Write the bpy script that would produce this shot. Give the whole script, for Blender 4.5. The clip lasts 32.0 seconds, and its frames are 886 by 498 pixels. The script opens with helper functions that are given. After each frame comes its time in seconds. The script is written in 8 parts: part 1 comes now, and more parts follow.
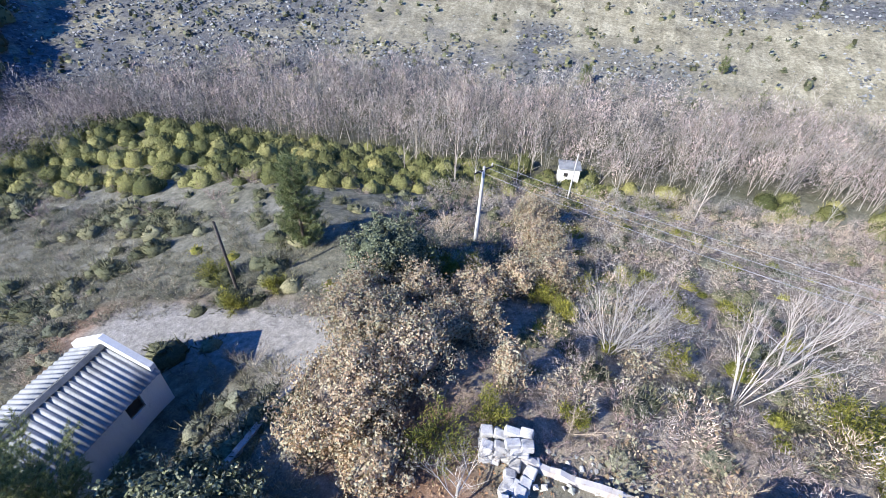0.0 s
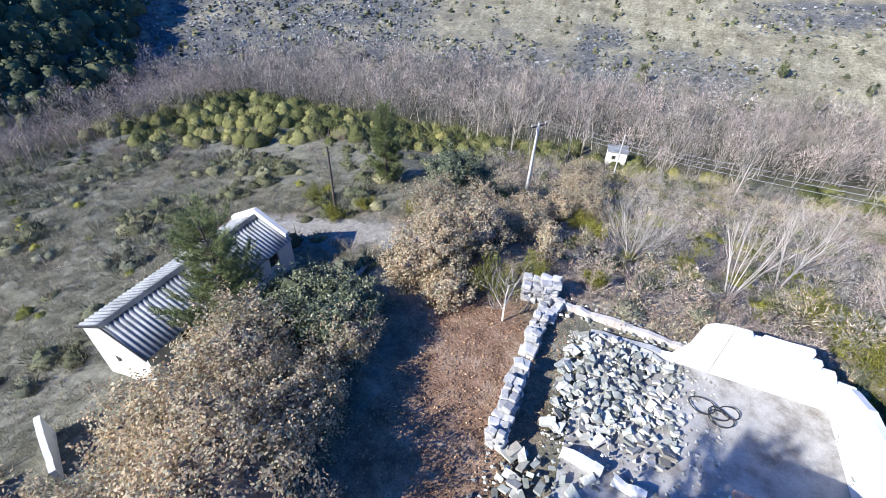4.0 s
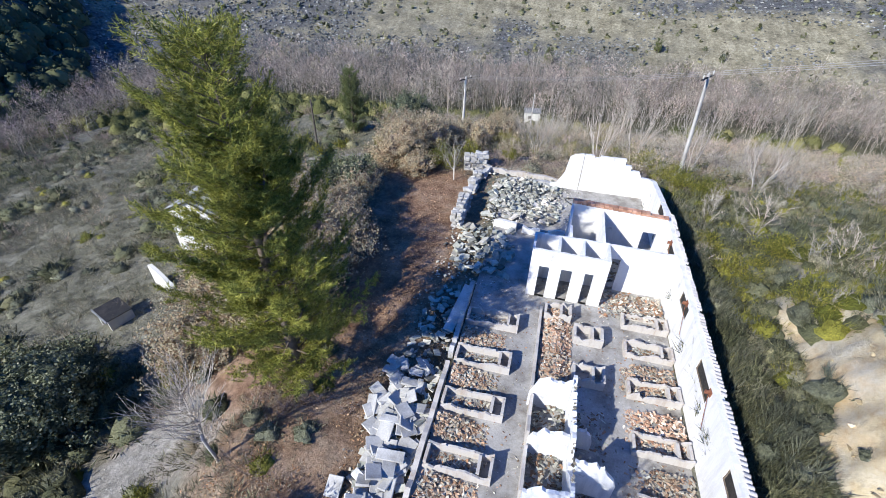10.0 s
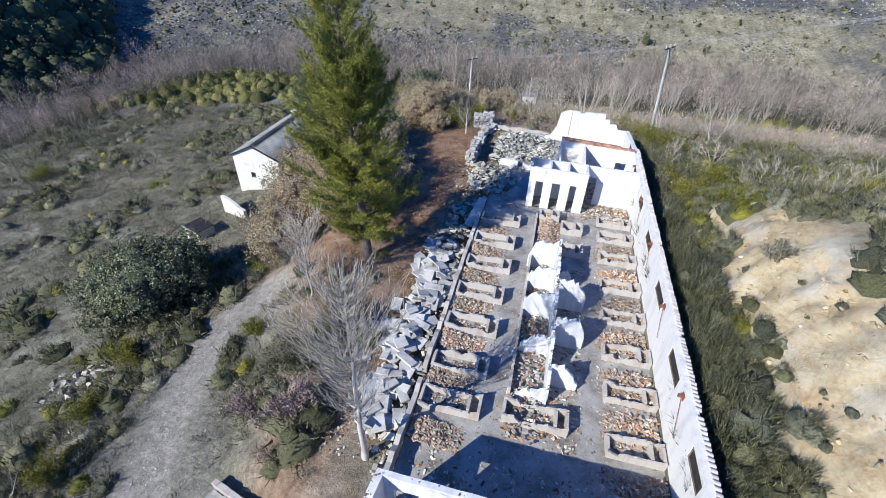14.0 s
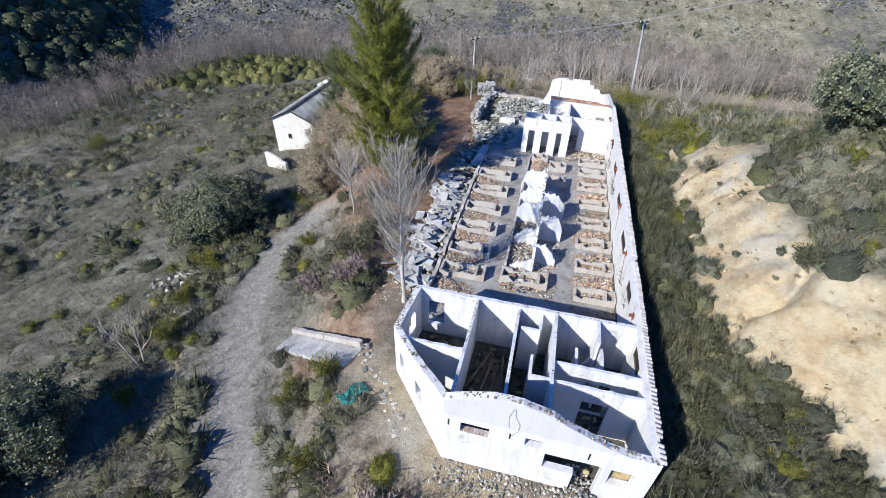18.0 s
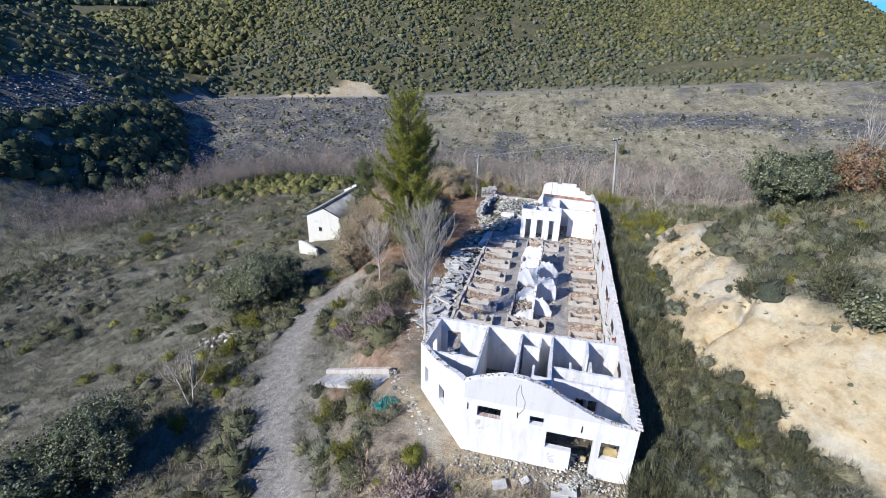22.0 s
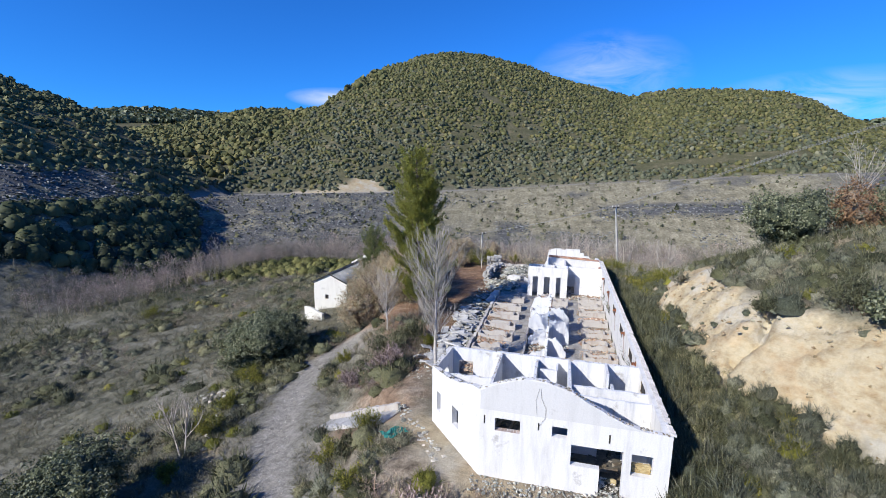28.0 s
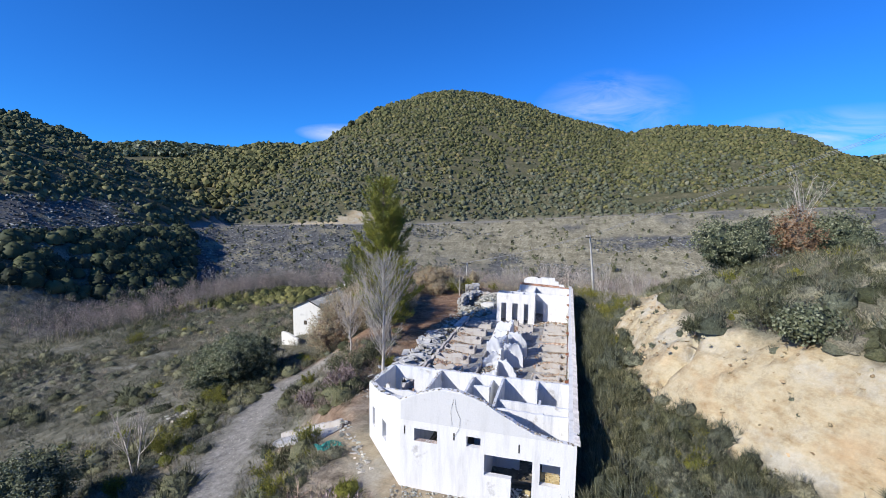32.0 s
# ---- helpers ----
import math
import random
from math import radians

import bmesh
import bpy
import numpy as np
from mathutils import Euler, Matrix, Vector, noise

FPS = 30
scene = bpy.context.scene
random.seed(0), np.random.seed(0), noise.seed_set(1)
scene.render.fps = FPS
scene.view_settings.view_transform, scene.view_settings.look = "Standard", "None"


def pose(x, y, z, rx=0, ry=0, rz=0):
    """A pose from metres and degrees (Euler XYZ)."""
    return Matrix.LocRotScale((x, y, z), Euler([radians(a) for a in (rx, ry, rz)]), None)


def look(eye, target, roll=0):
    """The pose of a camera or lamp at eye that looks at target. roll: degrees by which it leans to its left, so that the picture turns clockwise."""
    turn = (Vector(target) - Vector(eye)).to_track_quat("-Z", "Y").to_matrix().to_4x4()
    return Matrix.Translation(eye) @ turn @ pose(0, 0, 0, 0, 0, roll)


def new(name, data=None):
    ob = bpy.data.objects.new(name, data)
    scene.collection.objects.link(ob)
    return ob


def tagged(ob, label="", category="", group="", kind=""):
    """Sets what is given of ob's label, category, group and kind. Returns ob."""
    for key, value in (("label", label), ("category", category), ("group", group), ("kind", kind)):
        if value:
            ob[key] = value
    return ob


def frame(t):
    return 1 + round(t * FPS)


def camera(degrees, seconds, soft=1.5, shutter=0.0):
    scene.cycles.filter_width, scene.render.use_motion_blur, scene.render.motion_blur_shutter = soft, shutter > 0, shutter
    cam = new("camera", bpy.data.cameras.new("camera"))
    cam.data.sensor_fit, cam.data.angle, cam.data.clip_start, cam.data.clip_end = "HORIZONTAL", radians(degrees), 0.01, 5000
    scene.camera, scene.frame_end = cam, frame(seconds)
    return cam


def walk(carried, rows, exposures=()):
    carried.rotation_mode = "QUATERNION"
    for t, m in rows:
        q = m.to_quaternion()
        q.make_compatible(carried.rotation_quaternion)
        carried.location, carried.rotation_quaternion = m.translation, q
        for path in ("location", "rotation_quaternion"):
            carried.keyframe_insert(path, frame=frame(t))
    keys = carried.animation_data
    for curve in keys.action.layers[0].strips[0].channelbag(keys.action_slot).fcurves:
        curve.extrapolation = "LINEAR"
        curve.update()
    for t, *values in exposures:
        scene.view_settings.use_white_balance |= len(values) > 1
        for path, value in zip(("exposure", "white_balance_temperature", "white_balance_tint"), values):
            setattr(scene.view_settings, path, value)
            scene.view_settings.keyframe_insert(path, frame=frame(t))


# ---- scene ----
cam = camera(89.4, 32.0, soft=0.45)
PATH = [
    (0, (-13.011, 32.934, 16.843), (-13.402, 34.438, 15.584), 2.7),
    (0.5, (-12.889, 32.151, 16.672), (-13.282, 33.659, 15.417), 2.7),
    (1, (-12.747, 31.185, 16.548), (-13.188, 32.68, 15.295), 2.4),
    (1.5, (-12.545, 30.108, 16.502), (-13.105, 31.563, 15.249), 2.4),
    (2, (-12.261, 28.924, 16.491), (-12.855, 30.369, 15.243), 2.4),
    (2.5, (-11.952, 27.728, 16.529), (-12.545, 29.177, 15.285), 2.5),
    (3, (-11.587, 26.545, 16.542), (-12.184, 27.995, 15.3), 2.4),
    (3.5, (-11.213, 25.341, 16.5), (-11.81, 26.794, 15.262), 2.3),
    (5.5, (-9.884, 20.079, 16.165), (-10.464, 21.552, 14.942), 2.7),
    (6, (-9.445, 18.844, 16.094), (-10.029, 20.319, 14.876), 2.4),
    (6.5, (-9.026, 17.588, 16.021), (-9.59, 19.075, 14.808), 2.5),
    (7, (-8.591, 16.342, 16.012), (-9.04, 17.872, 14.805), 2.2),
    (7.5, (-8.196, 15.265, 16.095), (-8.579, 16.815, 14.889), 2.0),
    (8, (-7.986, 14.053, 16.244), (-8.358, 15.604, 15.038), 2.1),
    (8.5, (-7.811, 12.827, 16.424), (-8.179, 14.379, 15.216), 2.0),
    (9, (-7.596, 11.565, 16.478), (-7.966, 13.119, 15.275), 1.9),
    (9.5, (-7.345, 10.295, 16.448), (-7.724, 11.853, 15.252), 1.4),
    (10, (-7.201, 9.209, 16.455), (-7.579, 10.767, 15.258), 1.5),
    (10.5, (-7.043, 8.096, 16.459), (-7.422, 9.653, 15.263), 1.6),
    (11, (-6.995, 6.997, 16.412), (-7.364, 8.555, 15.213), 1.8),
    (11.5, (-6.828, 5.786, 16.368), (-7.202, 7.345, 15.173), 1.8),
    (12, (-6.762, 4.608, 16.351), (-7.132, 6.17, 15.158), 1.9),
    (12.5, (-6.698, 3.408, 16.389), (-7.066, 4.969, 15.194), 1.9),
    (13, (-6.635, 2.217, 16.449), (-7.001, 3.777, 15.253), 1.9),
    (13.5, (-6.586, 1.019, 16.505), (-6.949, 2.581, 15.31), 2.1),
    (14, (-6.485, -0.198, 16.529), (-6.844, 1.364, 15.332), 2.2),
    (14.5, (-6.442, -1.305, 16.53), (-6.798, 0.255, 15.33), 2.3),
    (16.5, (-5.47, -5.215, 16.882), (-5.839, -3.677, 15.658), 1.7),
    (17, (-5.234, -6.261, 16.914), (-5.609, -4.726, 15.688), 1.3),
    (17.5, (-5.108, -7.372, 16.945), (-5.483, -5.839, 15.716), 1.0),
    (18, (-5.038, -8.569, 17.002), (-5.406, -7.028, 15.781), 1.5),
    (18.5, (-4.982, -9.84, 17.069), (-5.339, -8.293, 15.853), 2.3),
    (19, (-4.876, -11.1, 16.998), (-5.232, -9.548, 15.787), 2.6),
    (19.5, (-4.726, -12.272, 16.93), (-5.082, -10.718, 15.722), 2.6),
    (20, (-4.589, -13.262, 16.865), (-4.95, -11.707, 15.66), 2.6),
    (20.5, (-4.461, -14.024, 16.794), (-4.831, -12.442, 15.627), 2.6),
    (21, (-4.283, -14.532, 16.706), (-4.681, -12.887, 15.641), 1.8),
    (21.5, (-4.168, -14.866, 16.601), (-4.602, -13.141, 15.687), 1.5),
    (22, (-4.135, -15.176, 16.47), (-4.59, -13.388, 15.697), 1.3),
    (22.5, (-4.151, -15.491, 16.266), (-4.618, -13.662, 15.605), 1.5),
    (23, (-4.163, -15.686, 16.02), (-4.639, -13.831, 15.442), 1.4),
    (23.5, (-4.175, -15.77, 15.73), (-4.659, -13.899, 15.213), 1.5),
    (24, (-4.174, -15.888, 15.391), (-4.662, -14.005, 14.924), 1.5),
    (24.5, (-4.234, -15.937, 15.032), (-4.724, -14.047, 14.6), 1.6),
    (25, (-4.314, -15.994, 14.69), (-4.804, -14.098, 14.285), 1.6),
    (25.5, (-4.35, -16.084, 14.397), (-4.841, -14.184, 14.01), 1.7),
    (27.5, (-4.219, -16.33, 12.808), (-4.72, -14.425, 12.462), 1.1),
    (28, (-4.131, -16.58, 12.622), (-4.637, -14.677, 12.273), 0.6),
    (28.5, (-3.911, -16.835, 12.471), (-4.426, -14.934, 12.124), 0.6),
    (29, (-3.522, -17.018, 12.36), (-4.039, -15.118, 12.013), 0.5),
    (29.5, (-2.941, -17.084, 12.276), (-3.461, -15.184, 11.934), 0.5),
    (30, (-2.287, -17.107, 12.219), (-2.808, -15.206, 11.881), 0.8),
    (30.5, (-1.714, -17.126, 12.178), (-2.236, -15.223, 11.85), 1.0),
    (31, (-1.28, -17.183, 12.17), (-1.801, -15.272, 11.898), 1.4),
    (31.5, (-0.837, -17.079, 12.197), (-1.364, -15.164, 11.968), 1.3),
    (32, (-0.436, -16.977, 12.201), (-0.97, -15.06, 11.998), 0.9),
]
walk(cam, [(t, look(e, g, r)) for t, e, g, r in PATH], [(0, 1.22, 6200, 10), (3, 1.15, 6200, 9), (6, 0.97, 6200, 9), (9, 0.76, 6270, 8), (14, 0.5, 6320, 7), (21, 0.42, 6400, 8), (32, 0.32, 6440, 9)])


# ---- light ----
SUN_WAY = Vector((1.0, 1.29, -1.0)).normalized()
sun = new("sun", bpy.data.lights.new("sun", "SUN"))
sun.data.energy, sun.data.angle, sun.data.color = 5.0, radians(0.53), (1.0, 0.96, 0.9)
sun.matrix_world = look((-40, -52, 60), Vector((-40, -52, 60)) + SUN_WAY)
world = bpy.data.worlds.new("sky")
world.use_nodes = True
scene.world = world


def sky_nodes():
    nt = world.node_tree
    nt.nodes.clear()
    out = nt.nodes.new("ShaderNodeOutputWorld")
    bg = nt.nodes.new("ShaderNodeBackground")
    sky = nt.nodes.new("ShaderNodeTexSky")
    sky.sky_type = 'NISHITA'
    sky.sun_disc = False
    sky.sun_elevation = math.asin(-SUN_WAY.z)
    sky.sun_rotation = math.atan2(-SUN_WAY.x, -SUN_WAY.y)
    sky.altitude, sky.air_density, sky.dust_density, sky.ozone_density = 900, 1.0, 0.15, 4.0
    bg.inputs["Strength"].default_value = 0.085
    # thin cirrus high over the hills
    tc = nt.nodes.new("ShaderNodeTexCoord")
    mp = nt.nodes.new("ShaderNodeMapping")
    mp.inputs["Scale"].default_value = (3.0, 3.0, 9.0)
    nz = nt.nodes.new("ShaderNodeTexNoise")
    nz.inputs["Scale"].default_value, nz.inputs["Detail"].default_value, nz.inputs["Roughness"].default_value = 2.2, 8, 0.6
    nz.inputs["Distortion"].default_value = 1.0

    def bank(bearing, height, stretch, reach, lo, hi):
        """How far a direction lies inside one drift of cloud."""
        off = nt.nodes.new("ShaderNodeVectorMath")
        off.operation = 'SUBTRACT'
        a, h = radians(bearing), radians(height)
        off.inputs[1].default_value = (math.sin(a) * math.cos(h), math.cos(a) * math.cos(h), math.sin(h))
        sc = nt.nodes.new("ShaderNodeVectorMath")
        sc.operation = 'MULTIPLY'
        sc.inputs[1].default_value = (1.0, 1.0, stretch)
        ln = nt.nodes.new("ShaderNodeVectorMath")
        ln.operation = 'LENGTH'
        near = nt.nodes.new("ShaderNodeMapRange")
        near.inputs["From Min"].default_value, near.inputs["From Max"].default_value = reach, 0.0
        wisp = nt.nodes.new("ShaderNodeMapRange")
        wisp.inputs["From Min"].default_value, wisp.inputs["From Max"].default_value = lo, hi
        both = nt.nodes.new("ShaderNodeMath")
        both.operation = 'MULTIPLY'
        nt.links.new(tc.outputs["Generated"], off.inputs[0])
        nt.links.new(off.outputs["Vector"], sc.inputs[0])
        nt.links.new(sc.outputs["Vector"], ln.inputs[0])
        nt.links.new(ln.outputs["Value"], near.inputs["Value"])
        nt.links.new(nz.outputs["Fac"], wisp.inputs["Value"])
        nt.links.new(near.outputs["Result"], both.inputs[0])
        nt.links.new(wisp.outputs["Result"], both.inputs[1])
        return both.outputs["Value"]

    total = nt.nodes.new("ShaderNodeMath")
    total.operation = 'MAXIMUM'
    total.use_clamp = True
    tall = nt.nodes.new("ShaderNodeMath")
    tall.operation = 'MAXIMUM'
    tint = nt.nodes.new("ShaderNodeMix")
    tint.data_type, tint.blend_type = 'RGBA', 'MULTIPLY'
    tint.inputs["Factor"].default_value = 1.0
    tint.inputs["B"].default_value = (0.2, 0.8, 1.68, 1)
    mix = nt.nodes.new("ShaderNodeMix")
    mix.data_type = 'RGBA'
    mix.inputs["B"].default_value = (7.5, 8.2, 9.0, 1)
    L = nt.links.new
    L(tc.outputs["Generated"], mp.inputs["Vector"])
    L(mp.outputs["Vector"], nz.inputs["Vector"])
    L(bank(4.0, 10.5, 1.8, 0.16, 0.42, 0.9), tall.inputs[0])
    L(bank(-27.5, 8.2, 5.0, 0.11, 0.1, 0.5), tall.inputs[1])
    L(tall.outputs["Value"], total.inputs[0])
    L(bank(24.0, 7.0, 4.0, 0.2, 0.35, 0.8), total.inputs[1])
    L(total.outputs["Value"], mix.inputs["Factor"])
    L(sky.outputs["Color"], tint.inputs["A"])
    L(tint.outputs["Result"], mix.inputs["A"])
    L(mix.outputs["Result"], bg.inputs["Color"])
    L(bg.outputs["Background"], out.inputs["Surface"])


sky_nodes()

# ---- materials ----


class Nodes:
    """Short hand for building a material's nodes."""

    def __init__(self, name, rough=0.8, spec=0.3):
        self.m = bpy.data.materials.new(name)
        self.m.use_nodes = True
        self.nt = self.m.node_tree
        self.b = self.nt.nodes["Principled BSDF"]
        self.b.inputs["Roughness"].default_value = rough
        self.b.inputs["Specular IOR Level"].default_value = spec
        self.tc = self.add("ShaderNodeNewGeometry")

    def add(self, kind):
        return self.nt.nodes.new(kind)

    def link(self, a, b):
        self.nt.links.new(a, b)

    def noise(self, scale, detail=4, rough=0.6, stretch=None):
        n = self.add("ShaderNodeTexNoise")
        n.inputs["Scale"].default_value, n.inputs["Detail"].default_value, n.inputs["Roughness"].default_value = scale, detail, rough
        src = self.tc.outputs["Position"]
        if stretch:
            mp = self.add("ShaderNodeMapping")
            mp.inputs["Scale"].default_value = stretch
            self.link(src, mp.inputs["Vector"])
            src = mp.outputs["Vector"]
        self.link(src, n.inputs["Vector"])
        return n.outputs["Fac"]

    def ramp(self, fac, *stops):
        r = self.add("ShaderNodeValToRGB")
        e = r.color_ramp.elements
        while len(e) < len(stops):
            e.new(0.5)
        for el, (p, c) in zip(e, stops):
            el.position, el.color = p, (*c, 1) if len(c) == 3 else c
        self.link(fac, r.inputs["Fac"])
        return r.outputs["Color"]

    def grey(self, fac, lo, hi, a=0.0, b=1.0):
        r = self.add("ShaderNodeMapRange")
        r.inputs["From Min"].default_value, r.inputs["From Max"].default_value = lo, hi
        r.inputs["To Min"].default_value, r.inputs["To Max"].default_value = a, b
        self.link(fac, r.inputs["Value"])
        return r.outputs["Result"]

    def mix(self, fac, a, b, kind='MIX'):
        m = self.add("ShaderNodeMix")
        m.data_type, m.blend_type = 'RGBA', kind
        for sock, v in (("Factor", fac), ("A", a), ("B", b)):
            if isinstance(v, (int, float)):
                m.inputs[sock].default_value = v
            elif isinstance(v, tuple):
                m.inputs[sock].default_value = (*v, 1)
            else:
                self.link(v, m.inputs[sock])
        return m.outputs["Result"]

    def attr(self, name):
        a = self.add("ShaderNodeAttribute")
        a.attribute_name = name
        return a.outputs["Fac"]

    def colour(self, c):
        if isinstance(c, tuple):
            self.b.inputs["Base Color"].default_value = (*c, 1)
        else:
            self.link(c, self.b.inputs["Base Color"])

    def bump(self, fac, strength=0.4, dist=0.05):
        bp = self.add("ShaderNodeBump")
        bp.inputs["Strength"].default_value, bp.inputs["Distance"].default_value = strength, dist
        self.link(fac, bp.inputs["Height"])
        self.link(bp.outputs["Normal"], self.b.inputs["Normal"])


def mat_mottled(name, dark, mid, light, scale=1.2, fine=25, rough=0.85, bump=0.35, dist=0.03, rand=0.0):
    n = Nodes(name, rough)
    c = n.ramp(n.noise(scale, 6, 0.65), (0.3, dark), (0.5, mid), (0.72, light))
    f = n.noise(fine, 5, 0.7)
    c = n.mix(0.55, c, n.ramp(f, (0.25, (0.55, 0.55, 0.55)), (0.7, (1.15, 1.15, 1.15))), 'MULTIPLY')
    if rand:
        oi = n.add("ShaderNodeObjectInfo")
        v = n.ramp(oi.outputs["Random"], (0.0, (1 - rand,) * 3), (1.0, (1 + rand,) * 3))
        c = n.mix(1.0, c, v, 'MULTIPLY')
    n.colour(c)
    n.bump(f, bump, dist)
    return n.m


def mat_island(name, stops, rough=0.75, fine=None, translucent=0.0, leafy=0.0):
    """Many small pieces, each with a tone of its own."""
    n = Nodes(name, rough, 0.25)
    c = n.ramp(n.tc.outputs["Random Per Island"], *stops)
    big = n.noise(0.22, 3)
    c = n.mix(0.8, c, n.ramp(big, (0.3, (0.6, 0.64, 0.62)), (0.7, (1.25, 1.18, 1.1))), 'MULTIPLY')
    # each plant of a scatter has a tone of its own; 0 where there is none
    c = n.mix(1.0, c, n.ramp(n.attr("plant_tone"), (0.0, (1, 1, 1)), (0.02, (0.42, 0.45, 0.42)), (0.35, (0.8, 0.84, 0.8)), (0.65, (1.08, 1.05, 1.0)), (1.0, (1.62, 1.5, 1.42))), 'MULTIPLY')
    if fine:
        c = n.mix(0.6, c, n.ramp(n.noise(fine, 4, 0.7), (0.3, (0.5, 0.5, 0.5)), (0.7, (1.2, 1.2, 1.2))), 'MULTIPLY')
    if leafy:
        g = n.noise(leafy, 5, 0.75)
        c = n.mix(0.85, c, n.ramp(g, (0.34, (0.45, 0.47, 0.45)), (0.5, (1.05, 1.05, 1.03)), (0.66, (1.75, 1.72, 1.65))), 'MULTIPLY')
        n.bump(g, 0.9, 0.12)
    n.colour(c)
    if translucent:
        tr = n.add("ShaderNodeBsdfTranslucent")
        n.link(c, tr.inputs["Color"])
        ms = n.add("ShaderNodeMixShader")
        ms.inputs["Fac"].default_value = translucent
        n.link(n.b.outputs["BSDF"], ms.inputs[1])
        n.link(tr.outputs["BSDF"], ms.inputs[2])
        n.link(ms.outputs["Shader"], n.nt.nodes["Material Output"].inputs["Surface"])
    return n.m


def mat_render_wall(name, base, stain, amount=0.5):
    """Painted cement render with rain streaks and bare patches."""
    n = Nodes(name, 0.85, 0.25)
    streak = n.noise(1.0, 6, 0.7, (2.2, 2.2, 0.35))
    blot = n.noise(0.9, 8, 0.72)
    c = n.mix(n.grey(streak, 0.48, 0.75, 0, amount), base, stain)
    c = n.mix(n.grey(blot, 0.6, 0.68, 0, amount), c, (0.36, 0.34, 0.31))
    f = n.noise(18, 6, 0.7)
    c = n.mix(0.35, c, n.ramp(f, (0.3, (0.7, 0.7, 0.7)), (0.65, (1.05, 1.05, 1.05))), 'MULTIPLY')
    n.colour(c)
    n.bump(f, 0.3, 0.03)
    return n.m


def mat_ground():
    n = Nodes("ground", 0.95, 0.1)
    big, mid, fine = n.noise(0.09, 5, 0.6), n.noise(0.7, 7, 0.7), n.noise(9, 6, 0.75)
    heath = n.ramp(mid, (0.3, (0.088, 0.084, 0.059)), (0.45, (0.147, 0.141, 0.103)), (0.56, (0.202, 0.192, 0.143)), (0.72, (0.285, 0.27, 0.207)))
    heath = n.mix(n.grey(big, 0.47, 0.6, 0, 0.8), heath, n.ramp(mid, (0.32, (0.155, 0.148, 0.112)), (0.5, (0.25, 0.238, 0.188)), (0.7, (0.345, 0.328, 0.268))))
    brown = n.ramp(n.noise(1.6, 8, 0.75), (0.3, (0.13, 0.098, 0.072)), (0.5, (0.35, 0.285, 0.215)), (0.7, (0.52, 0.445, 0.345)))
    heath = n.mix(n.attr("litter"), heath, brown)
    gravel = n.ramp(n.noise(3.5, 8, 0.8), (0.3, (0.225, 0.208, 0.183)), (0.55, (0.33, 0.307, 0.273)), (0.75, (0.44, 0.412, 0.37)))
    earth = n.ramp(mid, (0.3, (0.15, 0.085, 0.055)), (0.5, (0.3, 0.19, 0.125)), (0.7, (0.42, 0.315, 0.23)))
    ochre = n.ramp(n.noise(0.9, 8, 0.7, (1, 1, 2.4)), (0.28, (0.29, 0.19, 0.1)), (0.4, (0.43, 0.33, 0.195)), (0.52, (0.5, 0.415, 0.27)), (0.75, (0.56, 0.49, 0.35)))
    ochre = n.mix(0.5, ochre, n.ramp(n.noise(1.4, 9, 0.8), (0.36, (0.55, 0.5, 0.44)), (0.47, (1.0, 0.99, 0.97)), (0.7, (1.12, 1.12, 1.1))), 'MULTIPLY')
    ochre = n.mix(n.grey(n.noise(0.35, 5, 0.6), 0.52, 0.68, 0, 0.5), ochre, (0.52, 0.34, 0.18))
    ochre = n.mix(n.grey(n.noise(0.28, 6, 0.65, (1, 1, 1.4)), 0.48, 0.62, 0, 0.7), ochre, (0.53, 0.5, 0.42))
    spoil = n.ramp(n.noise(0.22, 9, 0.72), (0.32, (0.188, 0.168, 0.126)), (0.5, (0.322, 0.293, 0.217)), (0.66, (0.415, 0.38, 0.288)))
    slate = n.ramp(n.noise(0.8, 8, 0.85), (0.35, (0.045, 0.047, 0.05)), (0.6, (0.15, 0.15, 0.152)))
    spoil = n.mix(0.55, spoil, n.ramp(n.noise(0.5, 7, 0.7, (1.6, 0.25, 0.25)), (0.36, (0.6, 0.58, 0.54)), (0.6, (1.16, 1.16, 1.14))), 'MULTIPLY')
    spoil = n.mix(0.9, spoil, n.ramp(n.noise(1.3, 8, 0.8), (0.35, (0.55, 0.55, 0.52)), (0.62, (1.2, 1.2, 1.15))), 'MULTIPLY')
    spoil = n.mix(0.4, spoil, n.ramp(n.noise(0.25, 6, 0.75), (0.38, (0.62, 0.6, 0.55)), (0.6, (1.15, 1.15, 1.12))), 'MULTIPLY')
    wood = n.ramp(n.noise(0.15, 8, 0.75), (0.35, (0.075, 0.08, 0.04)), (0.55, (0.13, 0.12, 0.07)), (0.7, (0.25, 0.21, 0.14)))
    c = n.mix(n.attr("wood"), heath, wood)
    sp = n.mix(n.mix(1.0, n.attr("slate"), n.grey(n.noise(0.12, 7, 0.7), 0.36, 0.52), 'MULTIPLY'), spoil, slate)
    c = n.mix(n.attr("spoil"), c, sp)
    c = n.mix(n.attr("ochre"), c, ochre)
    c = n.mix(n.attr("earth"), c, earth)
    c = n.mix(n.attr("gravel"), c, gravel)
    calm = n.grey(n.attr("ochre"), 0.0, 1.0, 0.7, 0.22)
    c = n.mix(calm, c, n.ramp(fine, (0.32, (0.5, 0.5, 0.5)), (0.68, (1.2, 1.2, 1.2))), 'MULTIPLY')
    c = n.mix(calm, c, n.ramp(n.noise(2.2, 6, 0.75), (0.36, (0.55, 0.55, 0.53)), (0.62, (1.2, 1.2, 1.18))), 'MULTIPLY')
    n.colour(c)
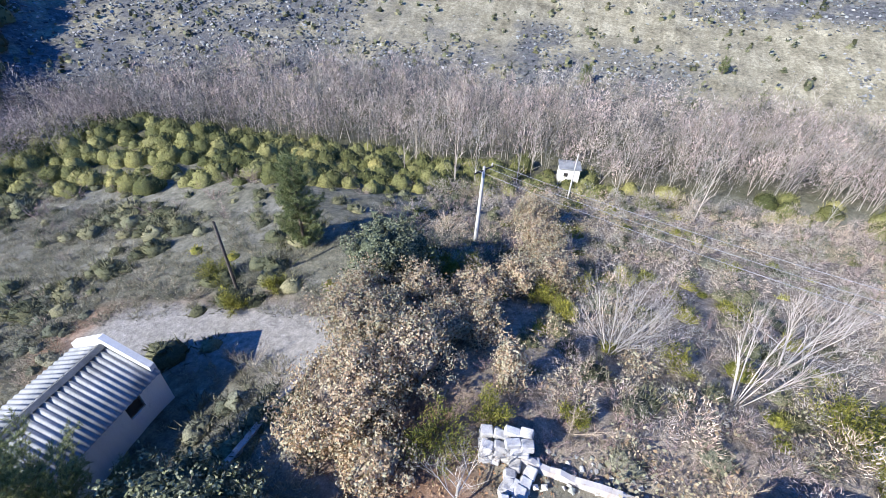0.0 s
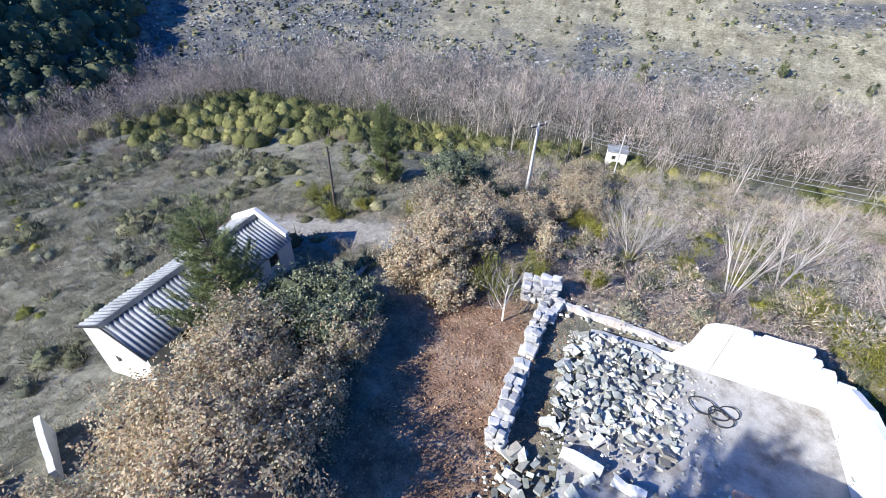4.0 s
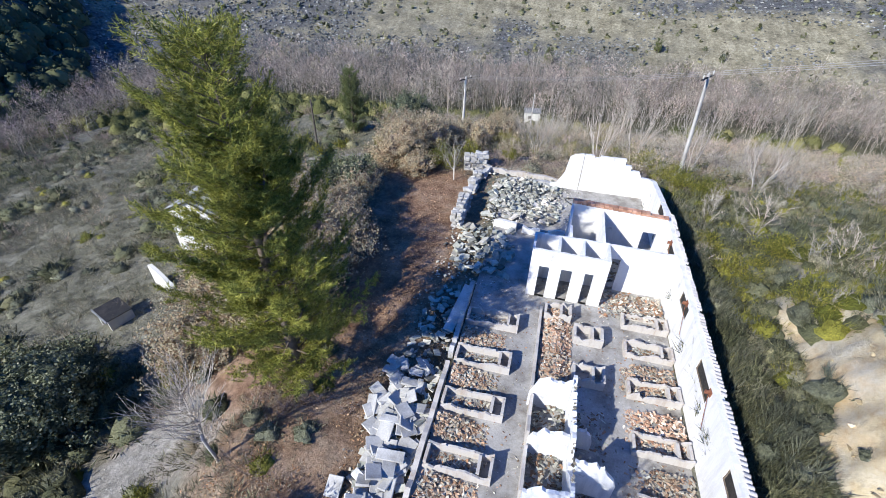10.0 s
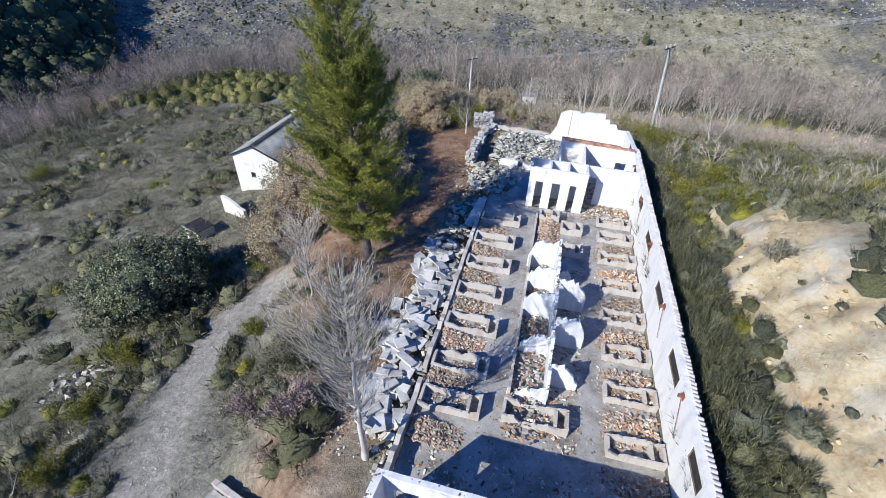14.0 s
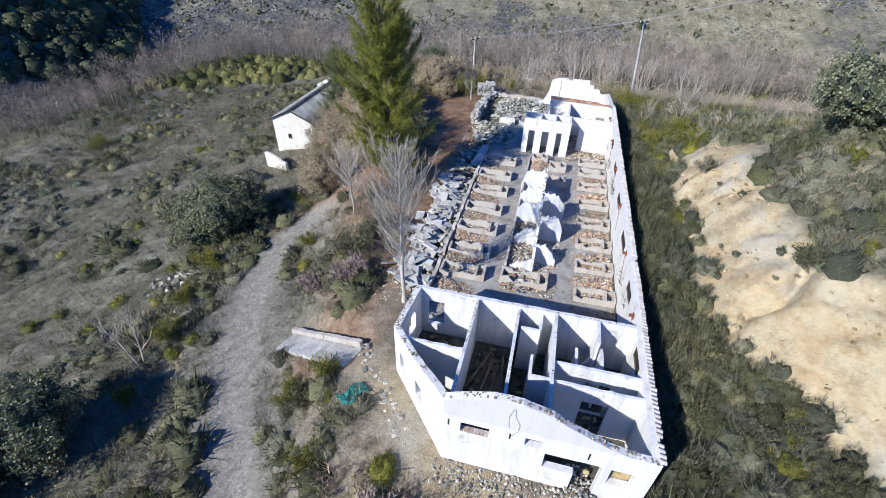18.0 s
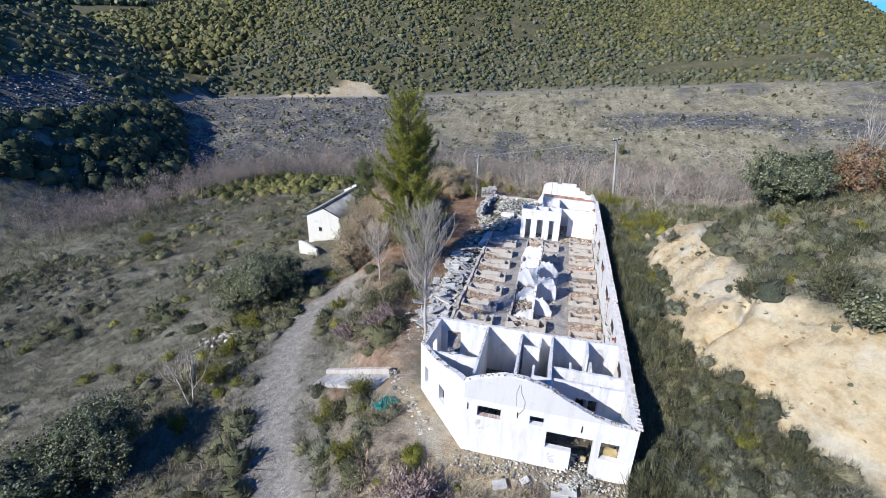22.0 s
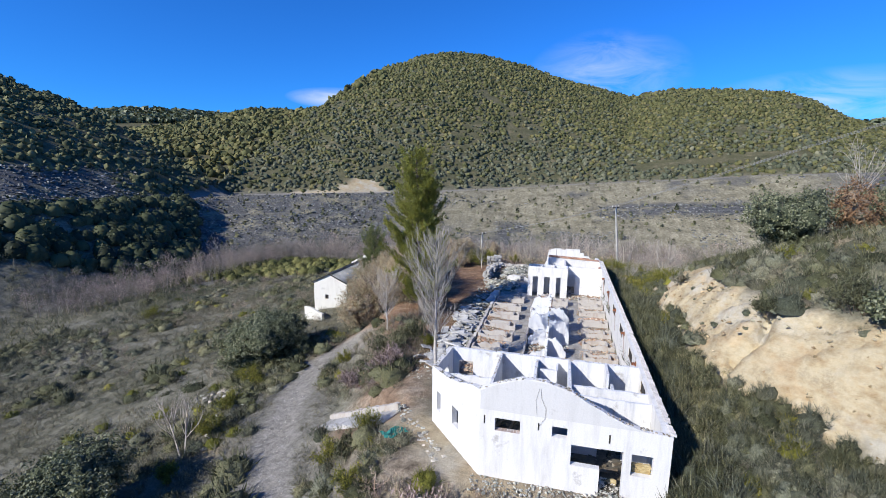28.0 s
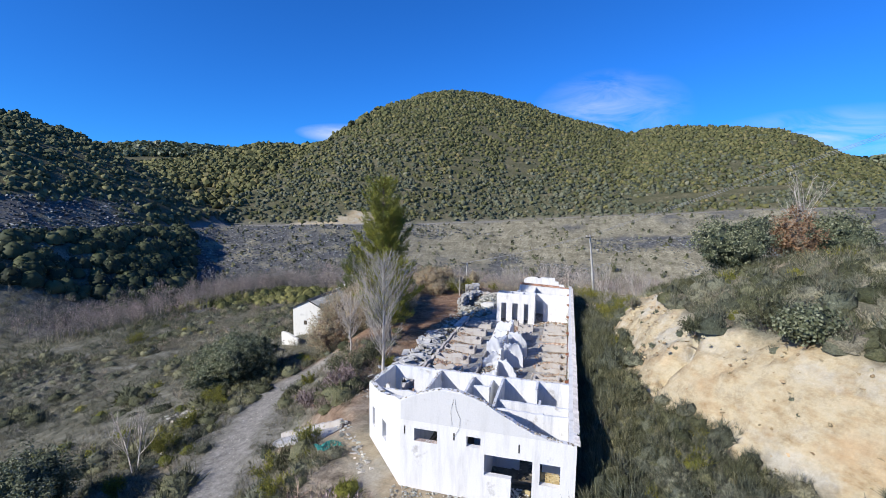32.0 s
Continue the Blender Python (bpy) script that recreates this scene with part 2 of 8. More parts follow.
    n.bump(n.noise(3.0, 9, 0.8), 0.6, 0.25)
    return n.m


M_GROUND = mat_ground()
M_WHITE = mat_render_wall("white_render", (0.7, 0.685, 0.66), (0.48, 0.465, 0.44), 0.75)
M_GREYREND = mat_render_wall("grey_render", (0.6, 0.59, 0.57), (0.46, 0.45, 0.43), 0.55)
M_INNER = mat_render_wall("inner_plaster", (0.66, 0.66, 0.66), (0.36, 0.38, 0.42), 0.85)
M_HOUSE = mat_render_wall("house_render", (0.66, 0.64, 0.58), (0.48, 0.45, 0.4), 0.5)
M_CONC = mat_mottled("floor_concrete", (0.15, 0.13, 0.11), (0.31, 0.297, 0.275), (0.44, 0.425, 0.4), 0.9, 14, 0.9, 0.3, 0.02)
M_RAW = mat_mottled("raw_masonry", (0.22, 0.2, 0.17), (0.36, 0.33, 0.29), (0.52, 0.48, 0.43), 2.0, 22, 0.9, 0.6, 0.05, 0.15)
M_BRICK = mat_mottled("brick", (0.3, 0.15, 0.095), (0.45, 0.25, 0.165), (0.54, 0.35, 0.26), 2.5, 30, 0.85, 0.4, 0.02, 0.25)
M_STONE = mat_mottled("rubble_stone", (0.2, 0.19, 0.175), (0.4, 0.385, 0.36), (0.6, 0.58, 0.54), 1.3, 18, 0.9, 0.5, 0.04, 0.2)
M_SLAB = mat_mottled("concrete_slab", (0.27, 0.26, 0.245), (0.44, 0.43, 0.41), (0.6, 0.585, 0.56), 1.1, 16, 0.9, 0.4, 0.03, 0.15)
M_POLE = mat_mottled("pole_concrete", (0.36, 0.34, 0.31), (0.48, 0.46, 0.42), (0.58, 0.56, 0.52), 1.5, 30, 0.85, 0.3, 0.01)
M_WOODPOLE = mat_mottled("dark_pole_wood", (0.05, 0.04, 0.035), (0.09, 0.075, 0.06), (0.14, 0.12, 0.1), 2.0, 25, 0.85)
M_BARK = mat_mottled("bark", (0.09, 0.07, 0.05), (0.17, 0.13, 0.1), (0.26, 0.21, 0.17), 3.0, 30, 0.9, 0.6, 0.03)
M_PALEBARK = mat_mottled("pale_bark", (0.3, 0.27, 0.23), (0.47, 0.43, 0.38), (0.6, 0.57, 0.52), 1.5, 25, 0.85)
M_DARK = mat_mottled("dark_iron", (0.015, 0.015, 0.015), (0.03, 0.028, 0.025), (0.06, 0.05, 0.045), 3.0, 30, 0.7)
M_RUST = mat_mottled("rusty_iron", (0.12, 0.045, 0.025), (0.22, 0.085, 0.045), (0.3, 0.14, 0.08), 5.0, 40, 0.8)
M_SHEET = mat_mottled("fibre_cement_sheet", (0.14, 0.145, 0.14), (0.24, 0.245, 0.24), (0.34, 0.34, 0.33), 0.8, 14, 0.8, 0.25, 0.01)
M_TILE = mat_mottled("roof_tile", (0.5, 0.46, 0.42), (0.62, 0.58, 0.54), (0.72, 0.68, 0.64), 3.0, 25, 0.85, 0.4, 0.02, 0.15)
M_GLASSGREEN = mat_mottled("green_net", (0.02, 0.13, 0.1), (0.035, 0.21, 0.17), (0.08, 0.32, 0.27), 4.0, 40, 0.6)
M_WOODRUIN = mat_mottled("weathered_wood", (0.09, 0.07, 0.05), (0.18, 0.14, 0.1), (0.27, 0.22, 0.17), 3.0, 30, 0.9)
M_CABLE = mat_mottled("cable", (0.2, 0.2, 0.2), (0.28, 0.28, 0.28), (0.36, 0.36, 0.36), 2.0, 20, 0.5)
M_DEBRIS = mat_island("debris", ((0.0, (0.14, 0.1, 0.075)), (0.25, (0.34, 0.19, 0.12)), (0.45, (0.28, 0.26, 0.23)), (0.7, (0.45, 0.42, 0.38)), (1.0, (0.62, 0.6, 0.56))), 0.9)
M_TILEBITS = mat_island("broken_tile", ((0.0, (0.21, 0.125, 0.088)), (0.3, (0.41, 0.26, 0.185)), (0.55, (0.49, 0.36, 0.275)), (0.8, (0.43, 0.38, 0.33)), (1.0, (0.62, 0.58, 0.53))), 0.9)
M_ROCKS = mat_island("loose_rock", ((0.0, (0.11, 0.11, 0.105)), (0.5, (0.2, 0.195, 0.175)), (1.0, (0.32, 0.31, 0.275))), 0.9)
M_SLATE = mat_island("slate_rock", ((0.0, (0.05, 0.054, 0.06)), (0.5, (0.13, 0.137, 0.147)), (1.0, (0.33, 0.335, 0.34))), 0.8)
M_PINE = mat_island("pine_needles", ((0.0, (0.06, 0.077, 0.017)), (0.5, (0.235, 0.25, 0.047)), (1.0, (0.47, 0.455, 0.105))), 0.6, None, 0.25)
M_DARKPINE = mat_island("dark_pine_needles", ((0.0, (0.06, 0.08, 0.03)), (0.5, (0.16, 0.19, 0.075)), (1.0, (0.29, 0.31, 0.14))), 0.6, None, 0.25)
M_HOLM = mat_island("holm_oak_leaves", ((0.0, (0.07, 0.085, 0.046)), (0.5, (0.155, 0.172, 0.098)), (1.0, (0.29, 0.3, 0.195))), 0.5, None, 0.15)
M_OAK = mat_island("dry_oak_leaves", ((0.0, (0.3, 0.2, 0.125)), (0.35, (0.5, 0.385, 0.255)), (0.6, (0.58, 0.49, 0.35)), (0.8, (0.42, 0.4, 0.27)), (1.0, (0.5, 0.47, 0.33))), 0.7, None, 0.4)
M_RUSTOAK = mat_island("rust_oak_leaves", ((0.0, (0.14, 0.075, 0.04)), (0.5, (0.27, 0.16, 0.09)), (1.0, (0.38, 0.26, 0.16))), 0.7, None, 0.2)
M_BROOM = mat_island("broom_leaves", ((0.0, (0.09, 0.1, 0.02)), (0.5, (0.21, 0.215, 0.04)), (1.0, (0.36, 0.33, 0.07))), 0.7, None, 0.2, leafy=12)
M_WILLOW = mat_island("willow_leaves", ((0.0, (0.08, 0.088, 0.03)), (0.5, (0.17, 0.175, 0.065)), (1.0, (0.29, 0.275, 0.115))), 0.7, None, 0.25, leafy=6)
M_HEATH = mat_island("heath_twigs", ((0.0, (0.12, 0.115, 0.082)), (0.35, (0.205, 0.2, 0.148)), (0.6, (0.29, 0.28, 0.212)), (0.8, (0.25, 0.21, 0.16)), (1.0, (0.39, 0.375, 0.305))), 0.85, None, 0.1, leafy=12)
M_GREENHEATH = mat_island("green_heath", ((0.0, (0.065, 0.069, 0.037)), (0.5, (0.136, 0.139, 0.08)), (1.0, (0.245, 0.24, 0.15))), 0.8, None, 0.1, leafy=12)
M_TWIG = mat_island("bare_twigs", ((0.0, (0.2, 0.17, 0.15)), (0.5, (0.33, 0.29, 0.27)), (1.0, (0.5, 0.46, 0.42))), 0.85)
M_PALETWIG = mat_island("pale_twigs", ((0.0, (0.26, 0.23, 0.2)), (0.5, (0.38, 0.345, 0.31)), (1.0, (0.53, 0.49, 0.45))), 0.85)
M_REDTWIG = mat_island("reddish_twigs", ((0.0, (0.19, 0.135, 0.125)), (0.5, (0.3, 0.225, 0.21)), (1.0, (0.42, 0.34, 0.32))), 0.85)
M_HILLTREE = mat_island("hill_trees", ((0.0, (0.1, 0.105, 0.044)), (0.4, (0.13, 0.132, 0.054)), (0.8, (0.16, 0.155, 0.066)), (1.0, (0.2, 0.176, 0.085))), 0.8, None, 0.1)
M_GREYOAK = mat_island("grey_oak_leaves", ((0.0, (0.085, 0.095, 0.062)), (0.5, (0.125, 0.135, 0.09)), (1.0, (0.175, 0.18, 0.125))), 0.8, None, 0.1)
M_GREYWOOD = mat_island("shaded_hill_scrub", ((0.0, (0.075, 0.083, 0.045)), (0.5, (0.12, 0.128, 0.068)), (1.0, (0.185, 0.187, 0.1))), 0.85)

# crown hearts darker than the leaves: shade among the foliage put into the colour
M_OAKHEART = mat_mottled("oak_heart_shade", (0.14, 0.105, 0.075), (0.29, 0.23, 0.165), (0.46, 0.38, 0.29), 7.0, 30, 0.95, 1.0, 0.1)
M_HOLMHEART = mat_mottled("holm_heart_shade", (0.035, 0.043, 0.025), (0.085, 0.1, 0.058), (0.17, 0.19, 0.11), 7.0, 30, 0.9, 1.0, 0.1)

# ---- mesh helpers ----
rng = np.random.default_rng(7)


def fast_mesh(name, verts, faces, material=None, smooth=False):
    """A mesh from arrays; all faces have the same number of corners."""
    verts, faces = np.asarray(verts, np.float32), np.asarray(faces, np.int32)
    me = bpy.data.meshes.new(name)
    k = faces.shape[1]
    me.vertices.add(len(verts))
    me.vertices.foreach_set("co", verts.ravel())
    me.loops.add(faces.size)
    me.loops.foreach_set("vertex_index", faces.ravel())
    me.polygons.add(len(faces))
    me.polygons.foreach_set("loop_start", np.arange(0, faces.size, k, dtype=np.int32))
    me.polygons.foreach_set("use_smooth", np.full(len(faces), smooth))
    me.update(calc_edges=True)
    if material:
        me.materials.append(material)
    return me


def child(ob, parent):
    ob.parent = parent
    return ob


def part(name, bm, material, parent, label=""):
    """Links a bmesh (or a ready mesh) as one mesh object under a thing or a part."""
    if isinstance(bm, bpy.types.Mesh):
        me = bm
    else:
        me = bpy.data.meshes.new(name)
        bm.to_mesh(me)
        bm.free()
        me.materials.append(material)
    ob = new(name, me)
    if parent:
        ob.parent = parent
    return tagged(ob, label)


def thing(name, at, label, category, group="", kind="", turn=0.0):
    e = new(name)
    e.matrix_world = pose(*at, 0, 0, turn)
    return tagged(e, label, category, group, kind)


def add_box(bm, x0, x1, y0, y1, z0, z1):
    v = [bm.verts.new(c) for c in ((x0, y0, z0), (x1, y0, z0), (x1, y1, z0), (x0, y1, z0), (x0, y0, z1), (x1, y0, z1), (x1, y1, z1), (x0, y1, z1))]
    for f in ((0, 3, 2, 1), (4, 5, 6, 7), (0, 1, 5, 4), (1, 2, 6, 5), (2, 3, 7, 6), (3, 0, 4, 7)):
        bm.faces.new([v[i] for i in f])
    return v


def box_bm(*a):
    bm = bmesh.new()
    add_box(bm, *a)
    return bm


def soft_box(x0, x1, y0, y1, z0, z1, r=0.02):
    bm = box_bm(x0, x1, y0, y1, z0, z1)
    bmesh.ops.bevel(bm, geom=bm.edges[:], offset=r, segments=1, affect='EDGES')
    return bm


def tube_arrays(points, radii, sides=6):
    """A tapered tube along points."""
    pts = [Vector(p) for p in points]
    vs, fs = [], []
    for i, (p, r) in enumerate(zip(pts, radii)):
        d = (pts[min(i + 1, len(pts) - 1)] - pts[max(i - 1, 0)]).normalized()
        a = d.orthogonal().normalized()
        b = d.cross(a)
        for k in range(sides):
            t = 2 * math.pi * k / sides
            vs.append(p + (a * math.cos(t) + b * math.sin(t)) * r)
    for i in range(len(pts) - 1):
        for k in range(sides):
            n = (k + 1) % sides
            fs.append((i * sides + k, i * sides + n, (i + 1) * sides + n, (i + 1) * sides + k))
    return vs, fs


def tubes_mesh(name, tubes, material, sides=6):
    vs, fs = [], []
    for points, radii in tubes:
        v, f = tube_arrays(points, radii, sides)
        o = len(vs)
        vs += v
        fs += [tuple(i + o for i in q) for q in f]
    return fast_mesh(name, vs, fs, material, True)


def wall_mesh(name, outline, holes, thick, material, jag=0.0, step=0.35, seed=1):
    """A wall in its own plane: u along, z up, 0..thick across. outline: tops as (u, z) from left to right, base 0. holes: (u0, u1, z0, z1).
    Built of upright strips, so that openings go right through; jag roughens the broken top."""
    r = random.Random(seed)
    us = [p[0] for p in outline]
    u0, u1 = us[0], us[-1]
    cuts = set(us)
    for h in holes:
        cuts |= {h[0], h[1]}
    n = max(1, int((u1 - u0) / step))
    cuts |= {u0 + (u1 - u0) * i / n for i in range(n + 1)}
    cuts = sorted(c for c in cuts if u0 <= c <= u1)
    merged = [cuts[0]]
    for c in cuts[1:]:
        if c - merged[-1] > 0.02:
            merged.append(c)
    cuts = merged
    base = outline_base.get(name, 0.0)

    def top(u):
        return float(np.interp(u, us, [p[1] for p in outline]))
    tops = {c: top(c) + r.uniform(-jag, jag) for c in cuts}
    bm = bmesh.new()
    for a, b in zip(cuts, cuts[1:]):
        m = (a + b) / 2
        spans = [(base, None)]
        for h in sorted((h for h in holes if h[0] - 0.01 < m < h[1] + 0.01), key=lambda h: h[2]):
            lo = spans.pop()[0]
            if h[2] > lo + 0.01:
                spans.append((lo, h[2]))
            spans.append((h[3], None))
        for lo, hi in spans:
            za, zb = (tops[a], tops[b]) if hi is None else (hi, hi)
            if max(za, zb) < lo + 0.02:
                continue
            za, zb = max(za, lo + 0.01), max(zb, lo + 0.01)
            v = [bm.verts.new(c) for c in ((a, 0, lo), (b, 0, lo), (b, thick, lo), (a, thick, lo), (a, 0, za), (b, 0, zb), (b, thick, zb), (a, thick, za))]
            for f in ((0, 3, 2, 1), (4, 5, 6, 7), (0, 1, 5, 4), (1, 2, 6, 5), (2, 3, 7, 6), (3, 0, 4, 7)):
                bm.faces.new([v[i] for i in f])
    bmesh.ops.remove_doubles(bm, verts=bm.verts, dist=0.0005)
    # inner faces shared by two strips
    bm.verts.index_update()
    seen = {}
    for f in bm.faces:
        seen.setdefault(frozenset(v.index for v in f.verts), []).append(f)
    bmesh.ops.delete(bm, geom=[f for fl in seen.values() if len(fl) > 1 for f in fl], context='FACES_ONLY')
    bmesh.ops.recalc_face_normals(bm, faces=bm.faces)
    me = bpy.data.meshes.new(name)
    bm.to_mesh(me)
    bm.free()
    me.materials.append(material)
    return me


outline_base = {}


def wall(name, start, end, outline, holes, thick, material, label, parent=None, jag=0.0, z=0.0, seed=1, kind="structure", step=0.35):
    """A wall from start to end (its outer, right-hand face seen along the way is y=0; the thickness goes to the left)."""
    me = wall_mesh(name, outline, holes, thick, material, jag, step, seed)
    ob = new(name, me)
    d = Vector(end) - Vector(start)
    ob.matrix_world = pose(start[0], start[1], z, 0, 0, math.degrees(math.atan2(d.y, d.x)))
    if parent:
        ob.parent = parent
        return tagged(ob, label)
    return tagged(ob, label, "wall", kind=kind)


def smooth01(a, b, x):
    t = np.clip((x - a) / (b - a), 0, 1)
    return t * t * (3 - 2 * t)


def fbm(x, y, seed=0, octaves=4):
    """Cheap value noise, about -1 to 1."""
    out, amp = np.zeros_like(np.asarray(x, float)), 1.0
    x, y = np.asarray(x, float), np.asarray(y, float)
    for o in range(octaves):
        xi, yi = np.floor(x).astype(np.int64), np.floor(y).astype(np.int64)
        fx, fy = x - xi, y - yi
        fx, fy = fx * fx * (3 - 2 * fx), fy * fy * (3 - 2 * fy)

        def h(i, j):
            n = (i * 374761393 + j * 668265263 + (seed + o) * 974711) & 0x7fffffff
            n = ((n ^ (n >> 13)) * 1274126177) & 0x7fffffff
            return (n ^ (n >> 16)) / 0x7fffffff * 2.0 - 1.0
        out += amp * ((h(xi, yi) * (1 - fx) + h(xi + 1, yi) * fx) * (1 - fy) + (h(xi, yi + 1) * (1 - fx) + h(xi + 1, yi + 1) * fx) * fy)
        x, y, amp = x * 2.03 + 17.1, y * 2.03 + 5.7, amp * 0.5
    return out / 1.9


# ---- the ground ----
CX, CY, CZ = -4.3, -16.5, 12.3      # from here the ridges are laid out by bearing


def tab(az, pairs):
    return np.interp(az, [p[0] for p in pairs], [p[1] for p in pairs])


FOOT_R = ((-90, 90), (-75, 95), (-58, 100), (-48, 112), (-41, 130), (-28, 135), (-18, 130), (3, 128), (20, 135), (35, 130), (60, 100), (90, 80))
BENCH_R = ((-90, 110), (-75, 120), (-58, 135), (-48, 160), (-41, 200), (-28, 185), (-18, 190), (-7, 205), (3, 210), (20, 220), (35, 215), (60, 160), (90, 120))
BENCH_Z = ((-90, 2.5), (-52, 2.6), (-48, 2.2), (-41, 1.6), (-28, 2.9), (-18, 3.1), (-7, 4.5), (5, 7.6), (14, 9.7), (20, 11.6), (35, 14), (60, 13), (90, 12))
HILL_R = ((-42, 205), (-40.7, 210), (-38.6, 230), (-34.8, 260), (-31.5, 295), (-28.9, 320), (-24.2, 360), (-17.4, 395), (-7, 410), (3, 440), (8, 450), (40, 450))
HILL_EL = ((-43, -3.6), (-42, -1.9), (-40.7, -0.7), (-38.6, 0.8), (-36.4, 2.2), (-34, 4.1), (-31.5, 6.0), (-30, 7.0), (-28.3, 8.3), (-25, 10.2), (-21.6, 12.0), (-18.1, 13.2), (-14.7, 13.65), (-10.5, 13.35), (-5.7, 12.3),
           (-1, 10.65), (2.9, 9.5), (6.7, 8.35), (11.3, 8.95), (16.6, 8.6), (21.4, 7.9), (23.6, 6.8), (25.9, 5.2), (28.5, 4.0), (34, 1.8))
LEFT_R = ((-90, 260), (-58, 260), (-52, 245), (-48, 230), (-43, 205), (-40, 190))
LEFT_EL = ((-90, 10), (-75, 9), (-58.3, 7.7), (-54.6, 6.2), (-52.1, 5.2), (-48.1, 2.9), (-45.7, 1.2), (-43.1, -0.5), (-41.3, -2.6), (-39.5, -5))
MID_R = ((-60, 600), (-45, 600), (-25, 520))
MID_EL = ((-58, 1), (-50, 3.4), (-45, 4.4), (-41.7, 5.2), (-37, 6.5), (-33, 6.4), (-29, 7), (-24, 5))
FAR_EL = ((-90, 3), (-60, 4.6), (-48.4, 5.5), (-41, 5.6), (-25, 4), (0, 3), (24, 4.2), (32, 4.6), (60, 4), (90, 3))


def terrace_edge(y):
    return np.interp(y, (-30, -5, 0, 5, 10, 19, 30, 40, 48, 60), (-6, -9, -10.6, -11.6, -13.6, -17.6, -18.6, -20.5, -19, -16))


CLIFF_FOOT = ((-30, 26), (-10, 14), (0, 8.9), (2, 7.2), (4, 5.4), (6.3, 3.8), (9.3, 3.0), (15, 3.0), (20, 3.1), (26, 3.8), (40, 4.2))
CLIFF_TOP = ((-30, 33), (-10, 20), (0, 13.2), (4.5, 9.6), (6.4, 9.0), (8.2, 6.7), (11, 6.4), (15, 6.1), (19.6, 5.8), (24, 6.2), (30, 7.4), (40, 9))


def near_ground(x, y):
    d = terrace_edge(y) - x
    west = 0.12 - 3.15 * smooth01(0, 6, d) - np.clip(d - 6, 0, None) * 0.2
    west = np.where(west < -8, -8 + (west + 8) * 0.55, west)
    north = 0.12 - 0.31 * np.clip(y - 44.5, 0, None)
    south = 0.12 - 0.28 * np.clip(-0.6 - y, 0, None)
    south = np.where(south < -4, -4 + (south + 4) * 0.3, south)
    z = np.minimum(np.minimum(west, north), south)
    # the cut bank and the slope above it
    xf, xt = tab(y, CLIFF_FOOT), tab(y, CLIFF_TOP)
    keep = np.interp(y, (-40, -12, 18, 24, 31, 44), (0.9, 1, 1, 0.8, 0.36, 0.0))
    wob = fbm(x * 0.5, y * 0.5, 3) * 0.5
    sill = np.interp(y, (-1, 1, 6, 12, 32, 40), (0.1, 0.3, 1.0, 1.35, 1.2, 0.4))
    foot = sill + (2.15 - sill) * smooth01(0.1, 1.0, np.clip((x - 0.5) / np.maximum(np.minimum(xf, 4.5) - 0.5, 0.6), 0, 1))
    t = np.clip((x - xf + wob) / (xt - xf), 0, 1)
    bank = foot + np.interp(y, (-12, -2, 5, 10), (4.9, 4.7, 4.2, 3.6)) * (0.3 * smooth01(0.02, 0.8, t) + 0.7 * t) + 0.35 * np.clip(x - xt, 0, 9) + 0.09 * np.clip(x - xt - 9, 0, 60)
    east = np.where(x > 0.3, bank * keep - (1 - keep) * 0.3 * np.clip(y - 44, 0, 40), z)
    z = np.where(x > 0.3, np.where(keep > 0.02, np.maximum(east, np.minimum(north, south + 0.4) - 0.2), z), z)
    return np.maximum(z, -12.8)


ROAD = ((-6, -13), (-10.5, -8), (-14.2, -3.9), (-17.5, 0.1), (-20.5, 5.1), (-22.6, 10.8), (-23.2, 14.5), (-21.6, 17.5))
PATH_W = ((-21.6, 17.5), (-18.4, 20), (-15.2, 24.5), (-14, 28), (-14, 33), (-15, 38), (-18, 43), (-24, 46.5), (-30, 46.5), (-38, 44))


def along(x, y, line):
    """Distance to a polyline."""
    best = np.full(np.shape(x), 1e9)
    for (ax, ay), (bx, by) in zip(line, line[1:]):
        t = np.clip(((x - ax) * (bx - ax) + (y - ay) * (by - ay)) / ((bx - ax) ** 2 + (by - ay) ** 2), 0, 1)
        best = np.minimum(best, np.hypot(x - ax - t * (bx - ax), y - ay - t * (by - ay)))
    return best


STEP_C, STEP_S = math.cos(radians(-19.7)), math.sin(radians(-19.7))


